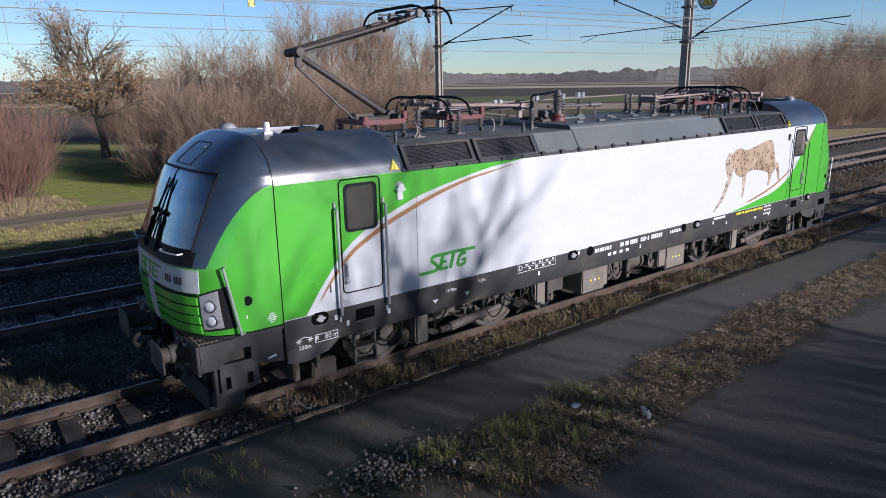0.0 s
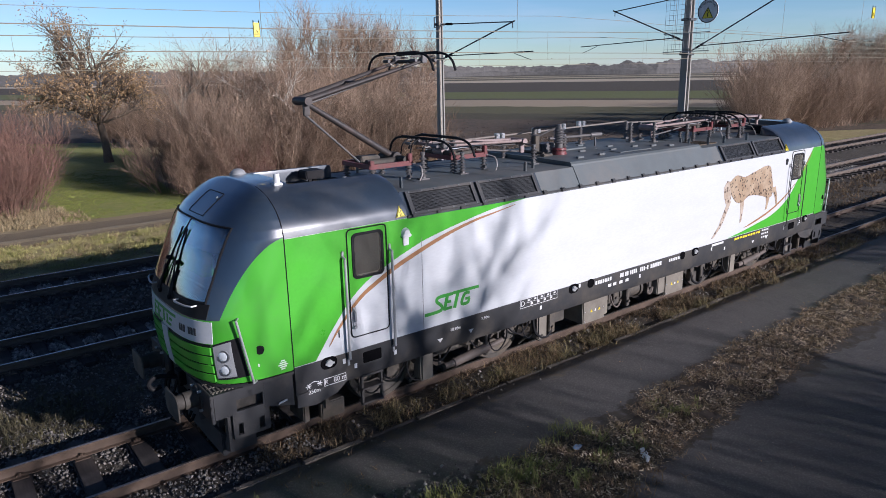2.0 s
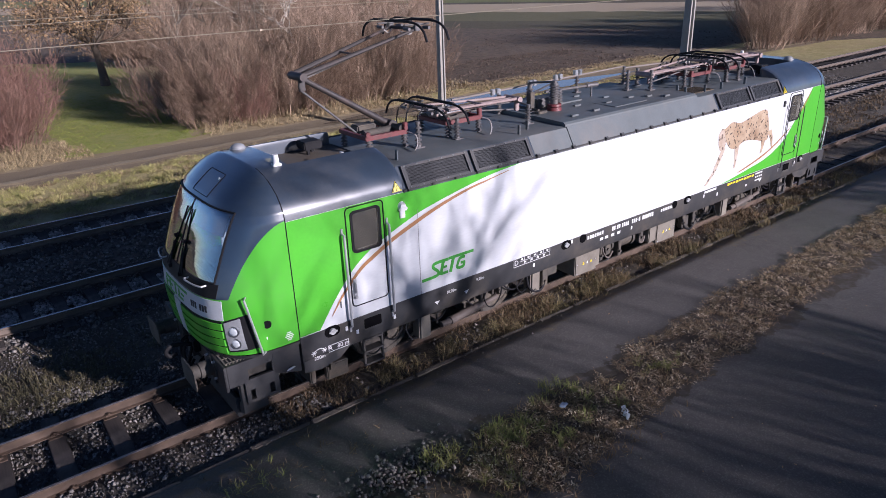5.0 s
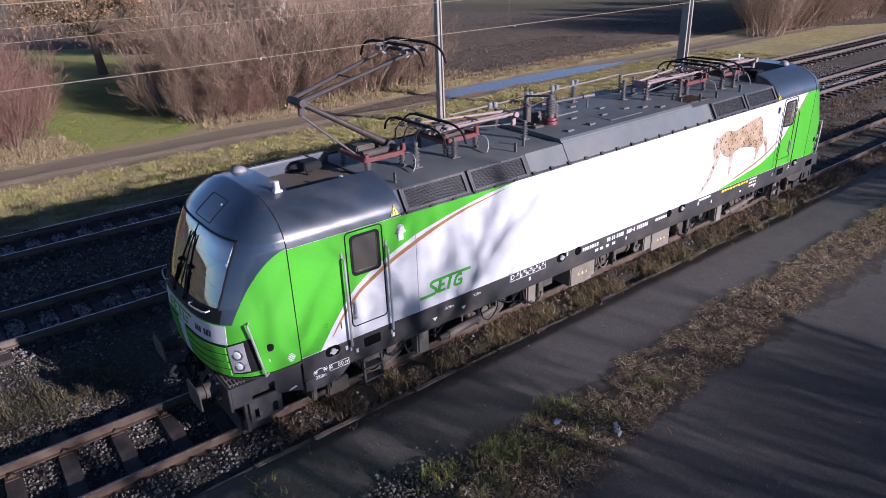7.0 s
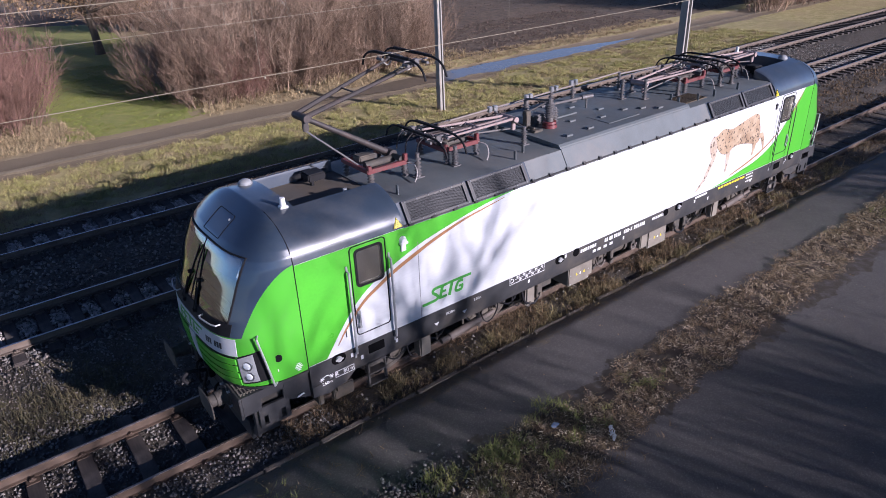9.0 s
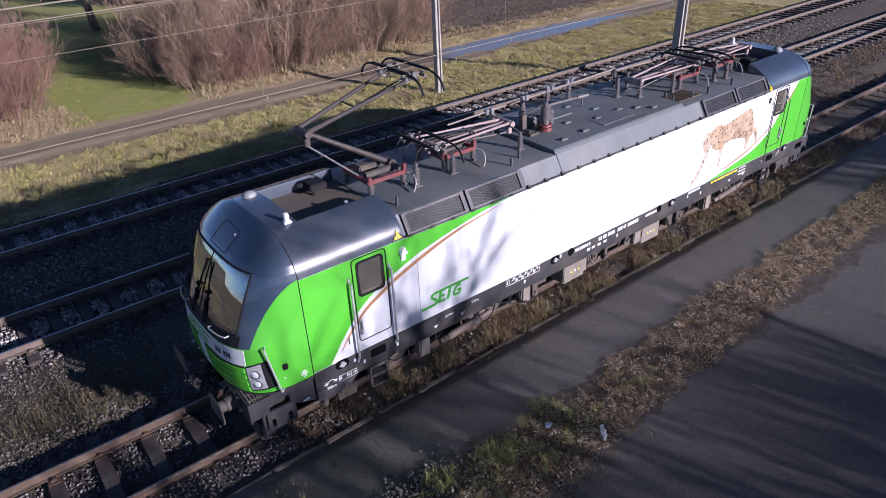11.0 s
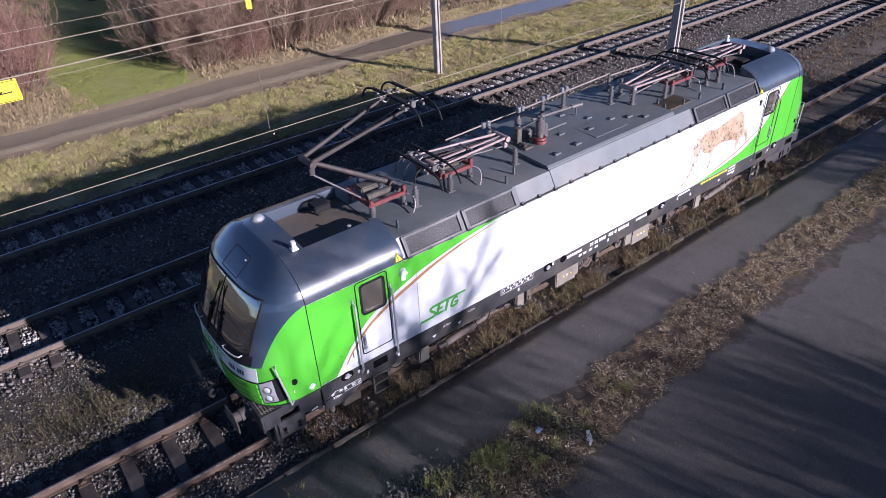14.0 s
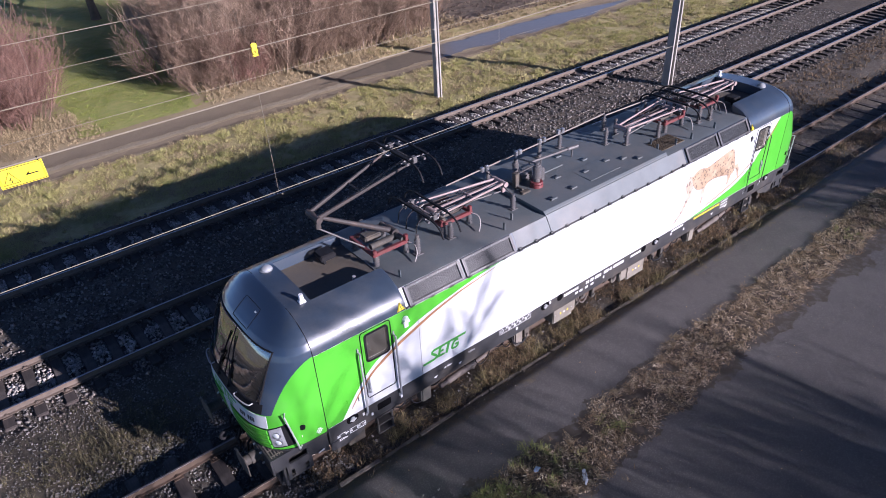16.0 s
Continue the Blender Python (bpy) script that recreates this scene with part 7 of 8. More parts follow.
def grow(rng, p, d, length, r, depth, segs, bend=0.25, kids=3, lift=0.15, shrink=0.62, tips=None, spread=0.8):
    """One branch of 3 to 4 pieces and its side branches."""
    n = (1, 3, 4, 4, 4)[depth]
    step = length / n
    for i in range(n):
        q = p + d * step
        r2 = r * (1 - 0.62 * (i + 1) / n) if depth <= 1 else r * (1 - 0.45 * (i + 1) / n)
        r1 = r * (1 - 0.62 * i / n) if depth <= 1 else r * (1 - 0.45 * i / n)
        segs.append((*p, *q, max(r1, 0.0065), max(r2, 0.004)))
        p = q
        d = d + np.array([rng.gauss(0, bend), rng.gauss(0, bend), rng.gauss(lift * 0.5, bend * 0.6)]) * 0.6
        d = d / np.linalg.norm(d)
        if depth > 0 and i >= (1 if depth > 2 else 0):
            for _ in range(kids if i < n - 1 else kids - 1):
                side = np.array([rng.gauss(0, 1), rng.gauss(0, 1), rng.gauss(0.1, 0.5)])
                side -= d * side.dot(d)
                side /= np.linalg.norm(side) + 1e-9
                k = spread * rng.uniform(0.6, 1.25)
                e = d + side * k + np.array([0, 0, lift])
                grow(rng, p, e / np.linalg.norm(e), length * shrink * rng.uniform(0.65, 1.1), r2 * 0.7, depth - 1, segs, bend * 1.1, kids, lift, shrink, tips, spread)
    if tips is not None and depth == 0:
        tips.append(p)


def shrub_mesh(seed, h, stems, rad, r, name, material, kids=3, wide=0.75, depth=2):
    rng, segs = random.Random(seed), []
    for _ in range(stems):
        a, q = rng.uniform(0, 6.283), rad * math.sqrt(rng.random()) * 0.6
        lean = rng.uniform(0.05, wide)
        d = np.array([math.cos(a) * lean, math.sin(a) * lean, 1.0])
        grow(rng, np.array([math.cos(a) * q, math.sin(a) * q, -0.1]), d / np.linalg.norm(d), h * rng.uniform(0.40, 0.85), r, depth, segs, 0.18, kids, 0.22, 0.45, None, 0.75)
    V, F = prisms(segs)
    return mesh_np(name, V, F, material)


def leaves_np(rng, tips, per, size, spread):
    V, F = [], []
    for t in tips:
        for _ in range(per):
            c = t + np.array([rng.gauss(0, spread), rng.gauss(0, spread), rng.gauss(0, spread)])
            u = np.array([rng.gauss(0, 1), rng.gauss(0, 1), rng.gauss(0, 1)])
            u /= np.linalg.norm(u)
            w = np.cross(u, np.array([rng.gauss(0, 1), rng.gauss(0, 1), rng.gauss(0, 1)]))
            w /= np.linalg.norm(w) + 1e-9
            k, s = len(V), size * rng.uniform(0.6, 1.3)
            V += [c - u * s, c + w * s * 0.45, c + u * s, c - w * s * 0.45]
            F.append((k, k + 1, k + 2, k + 3))
    return np.array(V), np.array(F)


def tree(name, x, y, seed, h, trunk_r, bark, label, depth=4, leaf=0, kids=2, lift=0.12, z=-0.3, shrink=0.68, spread=0.85, first=0.28, twig=None, group="", crook=0.06):
    rng, trunk, limbs, tips = random.Random(seed), [], [], []
    root = thing(name, label, "tree", group, at=(x, y, z))
    p, d = np.array([0, 0, -0.1]), np.array([rng.gauss(0, 0.04), rng.gauss(0, 0.04), 1.0])
    n = 7
    for i in range(n):
        q = p + d * (h * 0.62 / n)
        trunk.append((*p, *q, trunk_r * (1 - 0.11 * i) * (1.25 if i == 0 else 1), trunk_r * (1 - 0.11 * (i + 1))))
        p = q
        d = d + np.array([rng.gauss(0, crook), rng.gauss(0, crook), 0.02])
        d /= np.linalg.norm(d)
        if (i + 1) / n > first:
            for _ in range(2 if i < n - 1 else 3):
                a = rng.uniform(0, 6.283)
                e = d * rng.uniform(0.5, 0.9) + np.array([math.cos(a), math.sin(a), 0.1]) * spread
                grow(rng, p, e / np.linalg.norm(e), h * rng.uniform(0.20, 0.30), trunk_r * 0.42, depth - 1, limbs, 0.2, kids, lift, shrink, tips, 0.8)
    V, F = trunk_np(trunk, 8)
    o = new("trunk", mesh_np("trunk", V, F, bark))
    o.parent = root
    thick = [q for q in limbs if q[6] > 0.015]
    if thick:
        V, F = prisms(thick, 3)
        o = new("limb", mesh_np("limb", V, F, bark))
        o.parent = root
        tagged(o, kind="stuff")
    thin = [q for q in limbs if q[6] <= 0.015]
    if thin:
        V, F = prisms(thin)
        o = tagged(new("crown_twig", mesh_np("crown_twig", V, F, twig or bark)), kind="stuff")
        o.parent = root
    if leaf and tips:
        V, F = leaves_np(rng, tips, leaf, 0.075, 0.14)
        o = new("crown", mesh_np("crown", V, F, M_LEAF))
        o.parent = root
    return root


def broad_tree(x, y, seed, label):
    """A short stout trunk that forks into spreading limbs, with withered leaves in loose clusters."""
    rng, trunk, limbs, tips = random.Random(seed), [], [], []
    root = thing("oak", label, "tree", at=(x, y, -0.35))
    p, d = np.array([0, 0, -0.1]), np.array([-0.03, 0.0, 1.0])
    for i, (r0, r1) in enumerate(((0.36, 0.28), (0.28, 0.25), (0.25, 0.24), (0.24, 0.23))):
        q = p + d * 0.72
        trunk.append((*p, *q, r0, r1))
        p, d = q, d + np.array([rng.gauss(-0.02, 0.03), rng.gauss(0, 0.03), 0])
    for k, (turn, up, length, r) in enumerate(((185, 62, 4.6, 0.15), (150, 38, 4.0, 0.12), (350, 40, 3.7, 0.12), (10, 66, 4.2, 0.14), (200, 22, 3.6, 0.10), (330, 14, 3.4, 0.09), (95, 45, 3.8, 0.11), (265, 45, 3.8, 0.11), (190, 82, 5.0, 0.16), (60, 25, 3.4, 0.09), (230, 30, 3.6, 0.10))):
        a, e = radians(turn + rng.uniform(-12, 12)), radians(up)
        v = np.array([math.cos(a) * math.cos(e) * 0.78 - 0.06, math.sin(a) * math.cos(e), math.sin(e)])
        grow(rng, p - np.array([0, 0, 0.10 * (k % 4)]), v / np.linalg.norm(v), length, r, 3, limbs, 0.22, 2, 0.05, 0.60, tips, 0.8)
    V, F = trunk_np(trunk, 10)
    new("trunk", mesh_np("trunk", V, F, M_BARK)).parent = root
    V, F = prisms([q for q in limbs if q[6] > 0.02], 4)
    o = tagged(new("limb", mesh_np("limb", V, F, M_BARK)), kind="stuff")
    o.parent = root
    V, F = prisms([q for q in limbs if q[6] <= 0.02])
    o = tagged(new("crown_twig", mesh_np("crown_twig", V, F, M_BARK)), kind="stuff")
    o.parent = root
    some = [t for t in tips if rng.random() < (0.9 if t[2] < 6.0 else 0.6)]
    V, F = leaves_np(rng, some, 7, 0.085, 0.17)
    new("crown", mesh_np("crown", V, F, M_LEAF)).parent = root
    return root


def place(name, me, rows, label, category, group):
    """Shrubs that share their meshes."""
    for x, y, s, a in rows:
        o = new(name, me)
        o.matrix_basis = pose(x, y, -0.32, 0, 0, a) @ Matrix.Diagonal((s, s, s * 1.0, 1))
        tagged(o, label, category, group)


rng = random.Random(5)
brown = [shrub_mesh(10 + k, 3.9, 30, 2.2, 0.022, "bush", M_TWIG, 3, 0.8) for k in range(4)]
tan = [shrub_mesh(30 + k, 5.6, 20, 1.9, 0.025, "bush", M_TANTWIG, 3, 0.6) for k in range(3)]
red = [shrub_mesh(50 + k, 4.0, 64, 2.3, 0.019, "red_bush", M_REDTWIG, 3, 0.8) for k in range(2)]
low = [shrub_mesh(60 + k, 3.9, 9, 2.0, 0.036, "bush", M_TWIG if k % 2 else M_TANTWIG, 2, 0.7) for k in range(4)]
# red bush beside the dirt track
for k, (x, y, s) in enumerate(((-8.9, 25.0, 0.82), (-8.6, 26.6, 0.92), (-10.4, 25.4, 0.95), (-9.4, 28.2, 1.0), (-12.2, 25.8, 0.98), (-11.0, 28.0, 1.05), (-13.8, 26.6, 1.05), (-8.4, 29.2, 0.88))):
    place("red_bush", red[k % 2], [(x, y, s, 70 * k)], "dense leafless bush with reddish twigs", "bush", "red bushes")
# thicket
for k in range(72):
    u = k / 72
    x, y = -0.6 + 15.5 * ((k * 0.618) % 1.0), 23.2 + 12 * u ** 1.4
    if y < 23.0 + max(0, x - 12.5) * 3 or x < -0.6 + (y - 23) * 0.08:
        continue
    me = rng.choice(brown + tan) if y < 28.5 else rng.choice(low)
    place("bush", me, [(x + rng.uniform(-0.5, 0.5), y, rng.uniform(0.75, 1.1), rng.uniform(0, 360))], "leafless brown bush in a thicket", "bush", "thicket bushes")
for k, (x, y, s) in enumerate(((-1.6, 26.0, 0.75), (-0.4, 24.2, 0.72), (1.2, 22.9, 0.70), (3.0, 23.2, 0.66), (5.2, 23.6, 0.6))):
    place("bush", (brown[0], red[0])[k % 3 == 2], [(x, y, s, 40 * k)], "low leafless bush with dull twigs", "bush", "thicket bushes")
for k in range(16):
    x = -1.0 + 15.0 * ((k * 0.618) % 1.0)
    place("bush", brown[k % 4], [(x, 22.9 + 0.3 * (k % 3) + 0.05 * x, 0.55 + 0.12 * (k % 3), 77 * k)], "low leafless brown bush before the thicket", "bush", "thicket bushes")
for k, (x, y, h, r) in enumerate(((4.2, 29.7, 8.2, 0.10), (5.9, 25.6, 7.6, 0.12), (6.9, 23.6, 6.2, 0.07), (2.7, 31.2, 8.4, 0.09), (1.7, 23.4, 4.6, 0.06), (8.6, 23.4, 5.6, 0.06), (10.4, 24.0, 6.2, 0.07), (12.0, 24.4, 6.0, 0.07), (-0.4, 29.0, 7.4, 0.08))):
    tree("birch", x, y, 100 + k, h, r, M_PALEBARK if k < 2 else M_GREYBARK, "slim crooked leafless tree with pale bark", 4 if k < 2 else 3, 0, 2 if k < 2 else 3, 0.2, first=0.2, twig=M_TANTWIG, group="thicket trees", crook=0.20)
for k, (x, y, h) in enumerate(((12.8, 44, 9.4), (14.6, 43, 10.6), (16.4, 45, 12.0), (17.6, 43.5, 10.4), (19.9, 46.5, 11.4), (22.1, 44, 10.6), (24.4, 44.5, 9.8), (18.8, 44, 10.8), (21.0, 46, 10.2), (23.2, 45, 11.6), (25.4, 46, 11.2), (27.6, 45, 10.0), (29.6, 46, 9.0))):
    tree("poplar", x, y, 130 + k, h, 0.10, M_TWIG, "tall leafless tree with upright twigs", 3, 0, 3, 0.42, spread=0.40, first=0.05, twig=M_TANTWIG, group="far trees")
broad_tree(-1.1, 42.4, 7, "broad tree with withered brown leaves beside the thicket")
# wood at the far end of the yard
def wood(u, v):
    """u along the wood's edge, v into it."""
    return 43 + 46 * u + 1.8 * v, 19.0 - 1.0 * u + v


for k in range(74):
    x, y = wood(((k * 0.618) % 1.0) ** 1.1, rng.random() ** 1.5 * (1.5 + 9 * ((k * 0.618) % 1.0)))
    place("bush", (brown + tan)[k % 7], [(x, y, rng.uniform(0.85, 1.25), rng.uniform(0, 360))], "dense leafless bush at the wood's edge", "bush", "wood's edge bushes")
for k in range(48):
    x, y = wood(((k * 0.618 + 0.3) % 1.0) ** 1.1, 1 + rng.random() ** 1.3 * (2 + 10 * ((k * 0.618 + 0.3) % 1.0)))
    place("bush", rng.choice(low), [(x, y, rng.uniform(0.9, 1.4), rng.uniform(0, 360))], "leafless brown bush at the wood's edge", "bush", "wood's edge bushes")
for k in range(20):
    x, y = wood(0.10 + k / 22, 1.5 + rng.random() * (2 + 0.35 * k))
    tree("bare_tree", x, y, 200 + k % 6, rng.uniform(7.5, 9.0) + 0.16 * k, 0.09, M_GREYBARK if k % 3 == 0 else M_BARK, "leafless tree at the wood's edge", 3, 0, 3, 0.28, spread=0.6, first=0.12, twig=M_TANTWIG if k % 3 else M_GREYBARK, group="wood's edge trees")
for k in range(46):
    x, y = 2.5 + 21.5 * ((k * 0.618) % 1.0), 36.5 + 16 * ((k * 0.382) % 1.0)
    if x > 14 and y < 42:
        continue
    place("bush", (tan, brown, low)[k % 3][k % 3], [(x, y, rng.uniform(0.95, 1.3), rng.uniform(0, 360))], "leafless brown bush deep in the thicket", "bush", "thicket bushes")
for k in range(10):
    x, y = -22 + 2.4 * k + rng.uniform(-1, 1), 62 + rng.uniform(0, 16)
    place("bush", rng.choice(low), [(x, y, rng.uniform(1.0, 1.5), rng.uniform(0, 360))], "distant leafless brown bush", "bush", "distant bushes")
# tall bare trees on the sunny side of the yard, whose shade falls on asphalt and locomotive
shade = [(-15, 8.4), (-9.5, 9.2), (-4.5, 9.4), (-3.0, 10.4), (-0.8, 11.2), (0.9, 10.8), (3.9, 14.6), (5.4, 7.3), (7.4, 7.6), (10.2, 6.6), (13.0, 6.4), (15.5, 7.0), (20.4, 11.4), (22.6, 11.8), (25.2, 11.2), (29.5, 8.6), (36.0, 8.2), (43.0, 8.8)]
for k, (x, h) in enumerate(shade):
    tree("bare_tree", x, -27.5 + (k % 3) * 1.2, 300 + k, 0.92 * h, 0.19, M_BARK, "tall bare tree behind the yard", 3, 0, 2 if h > 10 and x < 10 else 3, 0.2, spread=0.9, first=0.78 if h > 10 and x < 10 else 0.1, twig=M_BARK, group="yard trees")
tree("bare_tree", 3.5, -25.5, 411, 12.6, 0.16, M_BARK, "tall bare forked tree behind the yard", 3, 0, 1, 0.3, spread=0.5, first=0.66, twig=M_BARK, group="yard trees")
# bushes out of view, added to deepen the shade on the asphalt
for k in range(16):
    place("bush", low[k % 4], [(-16 + 3.8 * k, -28 + rng.uniform(-2, 2), rng.uniform(1.3, 1.9), 50 * k)], "unseen leafless bush added behind the yard for its shade", "bush", "yard bushes")
for k in range(4):
    place("bush", tan[k % 3], [(0.6 + 2.1 * k, -23.5 + rng.uniform(-0.8, 0.8), rng.uniform(1.0, 1.2), 60 * k)], "tall unseen bush added behind the yard for its shade", "bush", "yard bushes")
for k in range(3):
    place("bush", brown[k % 4], [(0.4 + 1.5 * k, -21.8 + rng.uniform(-0.6, 0.6), rng.uniform(1.25, 1.5), 60 * k)], "dense unseen bush added behind the yard for its shade", "bush", "yard bushes")
for k in range(5):
    place("bush", low[k % 4], [(15.0 + 3.0 * k, -23.5 + rng.uniform(-1, 1), 1.5, 80 * k)], "unseen leafless bush added behind the yard for its shade", "bush", "yard bushes")

# ---- kerb, puddle, loose cover ----
M_KERB = mat("kerb_concrete", (0.135, 0.115, 0.095), (0.08, 0.07, 0.058), 3, 30, 0.85, bump=0.25, vary=0.25, dirt=(0.09, 0.075, 0.055), dirt_amount=0.8)
kerb = thing("kerb", "weathered flush kerb stones along the asphalt edge", "kerb", kind="structure")
kb = box(empty_bm(), -0.485, 0.485, -0.055, 0.055, -0.16, 0, 0.012)
for v in kb.verts:
    v.co += Vector((0.01 * noise.noise(v.co * 4), 0.008 * noise.noise(v.co * 7), 0.006 * noise.noise(v.co * 6)))
stone0 = part("kerb_stone", kb, M_KERB, kerb)
krng = random.Random(11)
for k in range(46):
    m = pose(-14.5 + 1.0 * k, -1.735 + krng.uniform(-0.025, 0.02), -0.030 + krng.uniform(-0.02, 0.008), krng.uniform(-4, 4), krng.uniform(-1.5, 1.5), krng.uniform(-2.5, 2.5))
    if k == 0:
        stone0.matrix_basis = m
    else:
        o = new("kerb_stone", stone0.data)
        o.parent, o.matrix_basis = kerb, m

water = bpy.data.materials.new("puddle_water")
water.use_nodes = True
wb = water.node_tree.nodes["Principled BSDF"]
wb.inputs["Roughness"].default_value, wb.inputs["IOR"].default_value = 0.09, 1.33
wnn = grain(water.node_tree, 3.0, 4)
water.node_tree.links.new(mix(water.node_tree, wnn, (0.13, 0.115, 0.09), (0.18, 0.155, 0.12)), wb.inputs["Base Color"])
bm = empty_bm()
top, bot = [], []
for k in range(80):
    x = 3.6 + 23.6 * k / 79
    w = min(1.0, (x - 3.6) / 5.0) * min(1.0, (27.2 - x) / 6.0)
    mid = 19.62 - 0.03 * max(0, x - 9)
    top.append((x, mid + w * (0.92 + 0.30 * noise.noise(Vector((x * 0.7, 1, 0))) + 0.14 * noise.noise(Vector((x * 2.5, 4, 0))))))
    bot.append((x, mid - w * (0.92 + 0.35 * noise.noise(Vector((x * 0.6, 7, 0))) + 0.16 * noise.noise(Vector((x * 2.3, 9, 0))))))
bm.faces.new([bm.verts.new((x, y, -0.378)) for x, y in bot] + [bm.verts.new((x, y, -0.378)) for x, y in top[::-1]])
tagged(part("water", bm, water), "long shallow puddle along the dirt track", "puddle", kind="structure")


def rot3(n, r):
    q = r.normal(size=(n, 4))
    q /= np.linalg.norm(q, axis=1, keepdims=True)
    w, x, y, z = q.T
    return np.stack([np.stack([1 - 2 * (y * y + z * z), 2 * (x * y - z * w), 2 * (x * z + y * w)], 1), np.stack([2 * (x * y + z * w), 1 - 2 * (x * x + z * z), 2 * (y * z - x * w)], 1), np.stack([2 * (x * z - y * w), 2 * (y * z + x * w), 1 - 2 * (x * x + y * y)], 1)], 1)


def heights(P):
    return np.array([ground_z(x, y) for x, y in P])


def stones(name, P, Z, r0, r1, seed, label, material=None):
    """Broken stones, one joined mesh."""
    r = np.random.default_rng(seed)
    n = len(P)
    cube = np.array([[-1, -1, -1], [1, -1, -1], [1, 1, -1], [-1, 1, -1], [-1, -1, 1], [1, -1, 1], [1, 1, 1], [-1, 1, 1]], float)
    faces = np.array([[0, 3, 2, 1], [4, 5, 6, 7], [0, 1, 5, 4], [1, 2, 6, 5], [2, 3, 7, 6], [3, 0, 4, 7]])
    V = cube[None] * r.uniform(0.45, 1.0, (n, 1, 3)) + r.normal(0, 0.22, (n, 8, 3))
    V = np.einsum("nij,nkj->nki", rot3(n, r), V)
    V *= (r0 + (r1 - r0) * r.random(n) ** 1.8)[:, None, None]
    V += np.concatenate([P, Z[:, None]], 1)[:, None]
    F = (faces[None] + (np.arange(n) * 8)[:, None, None]).reshape(-1, 4)
    return tagged(new(name, mesh_np(name, V.reshape(-1, 3), F, material or M_STONE)), label, "ballast", kind="stuff")


npr = np.random.default_rng(3)
def scatter(n, x0, x1, y0, y1):
    return np.stack([npr.uniform(x0, x1, n), npr.uniform(y0, y1, n)], 1)


P = np.concatenate([scatter(8200, -14.5, -7.5, -1.50, 2.0), scatter(1300, -14, -6, 4.3, 7.6), scatter(160, -14, -8, 1.4, 4.3), scatter(700, -8, 10, -1.50, -0.6), scatter(900, 8, 26, -1.5, 3.0)])
M_SIDESTONE = mat("siding_stone", (0.225, 0.208, 0.188), (0.085, 0.077, 0.07), 4, 30, 0.85, vary=0.6)
stones("ballast_stones", P, heights(P) + 0.014, 0.007, 0.028, 1, "loose pale ballast around the siding", M_SIDESTONE)
P = scatter(9000, -14.5, -4, 1.4, 4.9)
stones("ballast_stones", P, heights(P) + 0.008, 0.007, 0.022, 11, "small dark ballast between two tracks")
P = np.concatenate([scatter(4600, 1, 32, 6.7, 9.9), scatter(5000, 0, 32, 9.6, 12.4), scatter(2200, 8, 28, 4.1, 7.5), scatter(3200, -13, 10, 4.5, 7.1), scatter(900, -14, -9.5, 4.2, 7.4), scatter(7000, -14, 3, 6.5, 12.4)])
stones("ballast_stones", P, heights(P) + 0.015, 0.02, 0.045, 2, "grey ballast of the running tracks")
# lighter stones heaped between the sleepers of the running tracks
M_CRIB = mat("crib_stone", (0.42, 0.39, 0.355), (0.23, 0.21, 0.19), 4, 30, 0.85, vary=0.45)
for yc, start in ((5.77, -16.2), (10.82, -16.4)):
    P = np.stack([npr.uniform(-14.5, 30, 15000), yc + npr.normal(0, 0.26, 15000)], 1)
    off = np.abs((P[:, 0] - start + 0.33) % 0.66 - 0.33)
    P = P[(off > 0.155) & (np.abs(P[:, 1] - yc) < 0.6)]
    stones("crib_stones", P, -0.185 + 0.03 * npr.random(len(P)) - 0.10 * np.abs(P[:, 1] - yc), 0.018, 0.042, 7, "pale ballast heaped between the sleepers", M_CRIB)
P = scatter(700, 0, 1, 0, 1) * 0 + np.stack([npr.normal(-7.45, 0.5, 700), npr.normal(-3.62, 0.22, 700)], 1)
stones("gravel_heap", P, np.full(700, -0.005) + npr.random(700) * 0.025, 0.007, 0.026, 3, "spilled pale gravel on the asphalt")
P = np.concatenate([scatter(260, -12, 10, -9, -1.8), np.stack([npr.uniform(-9, 10, 500), -1.72 - npr.exponential(0.10, 500)], 1)])
stones("asphalt_grit", P, np.full(len(P), -0.015), 0.004, 0.011, 4, "loose grit on the asphalt")


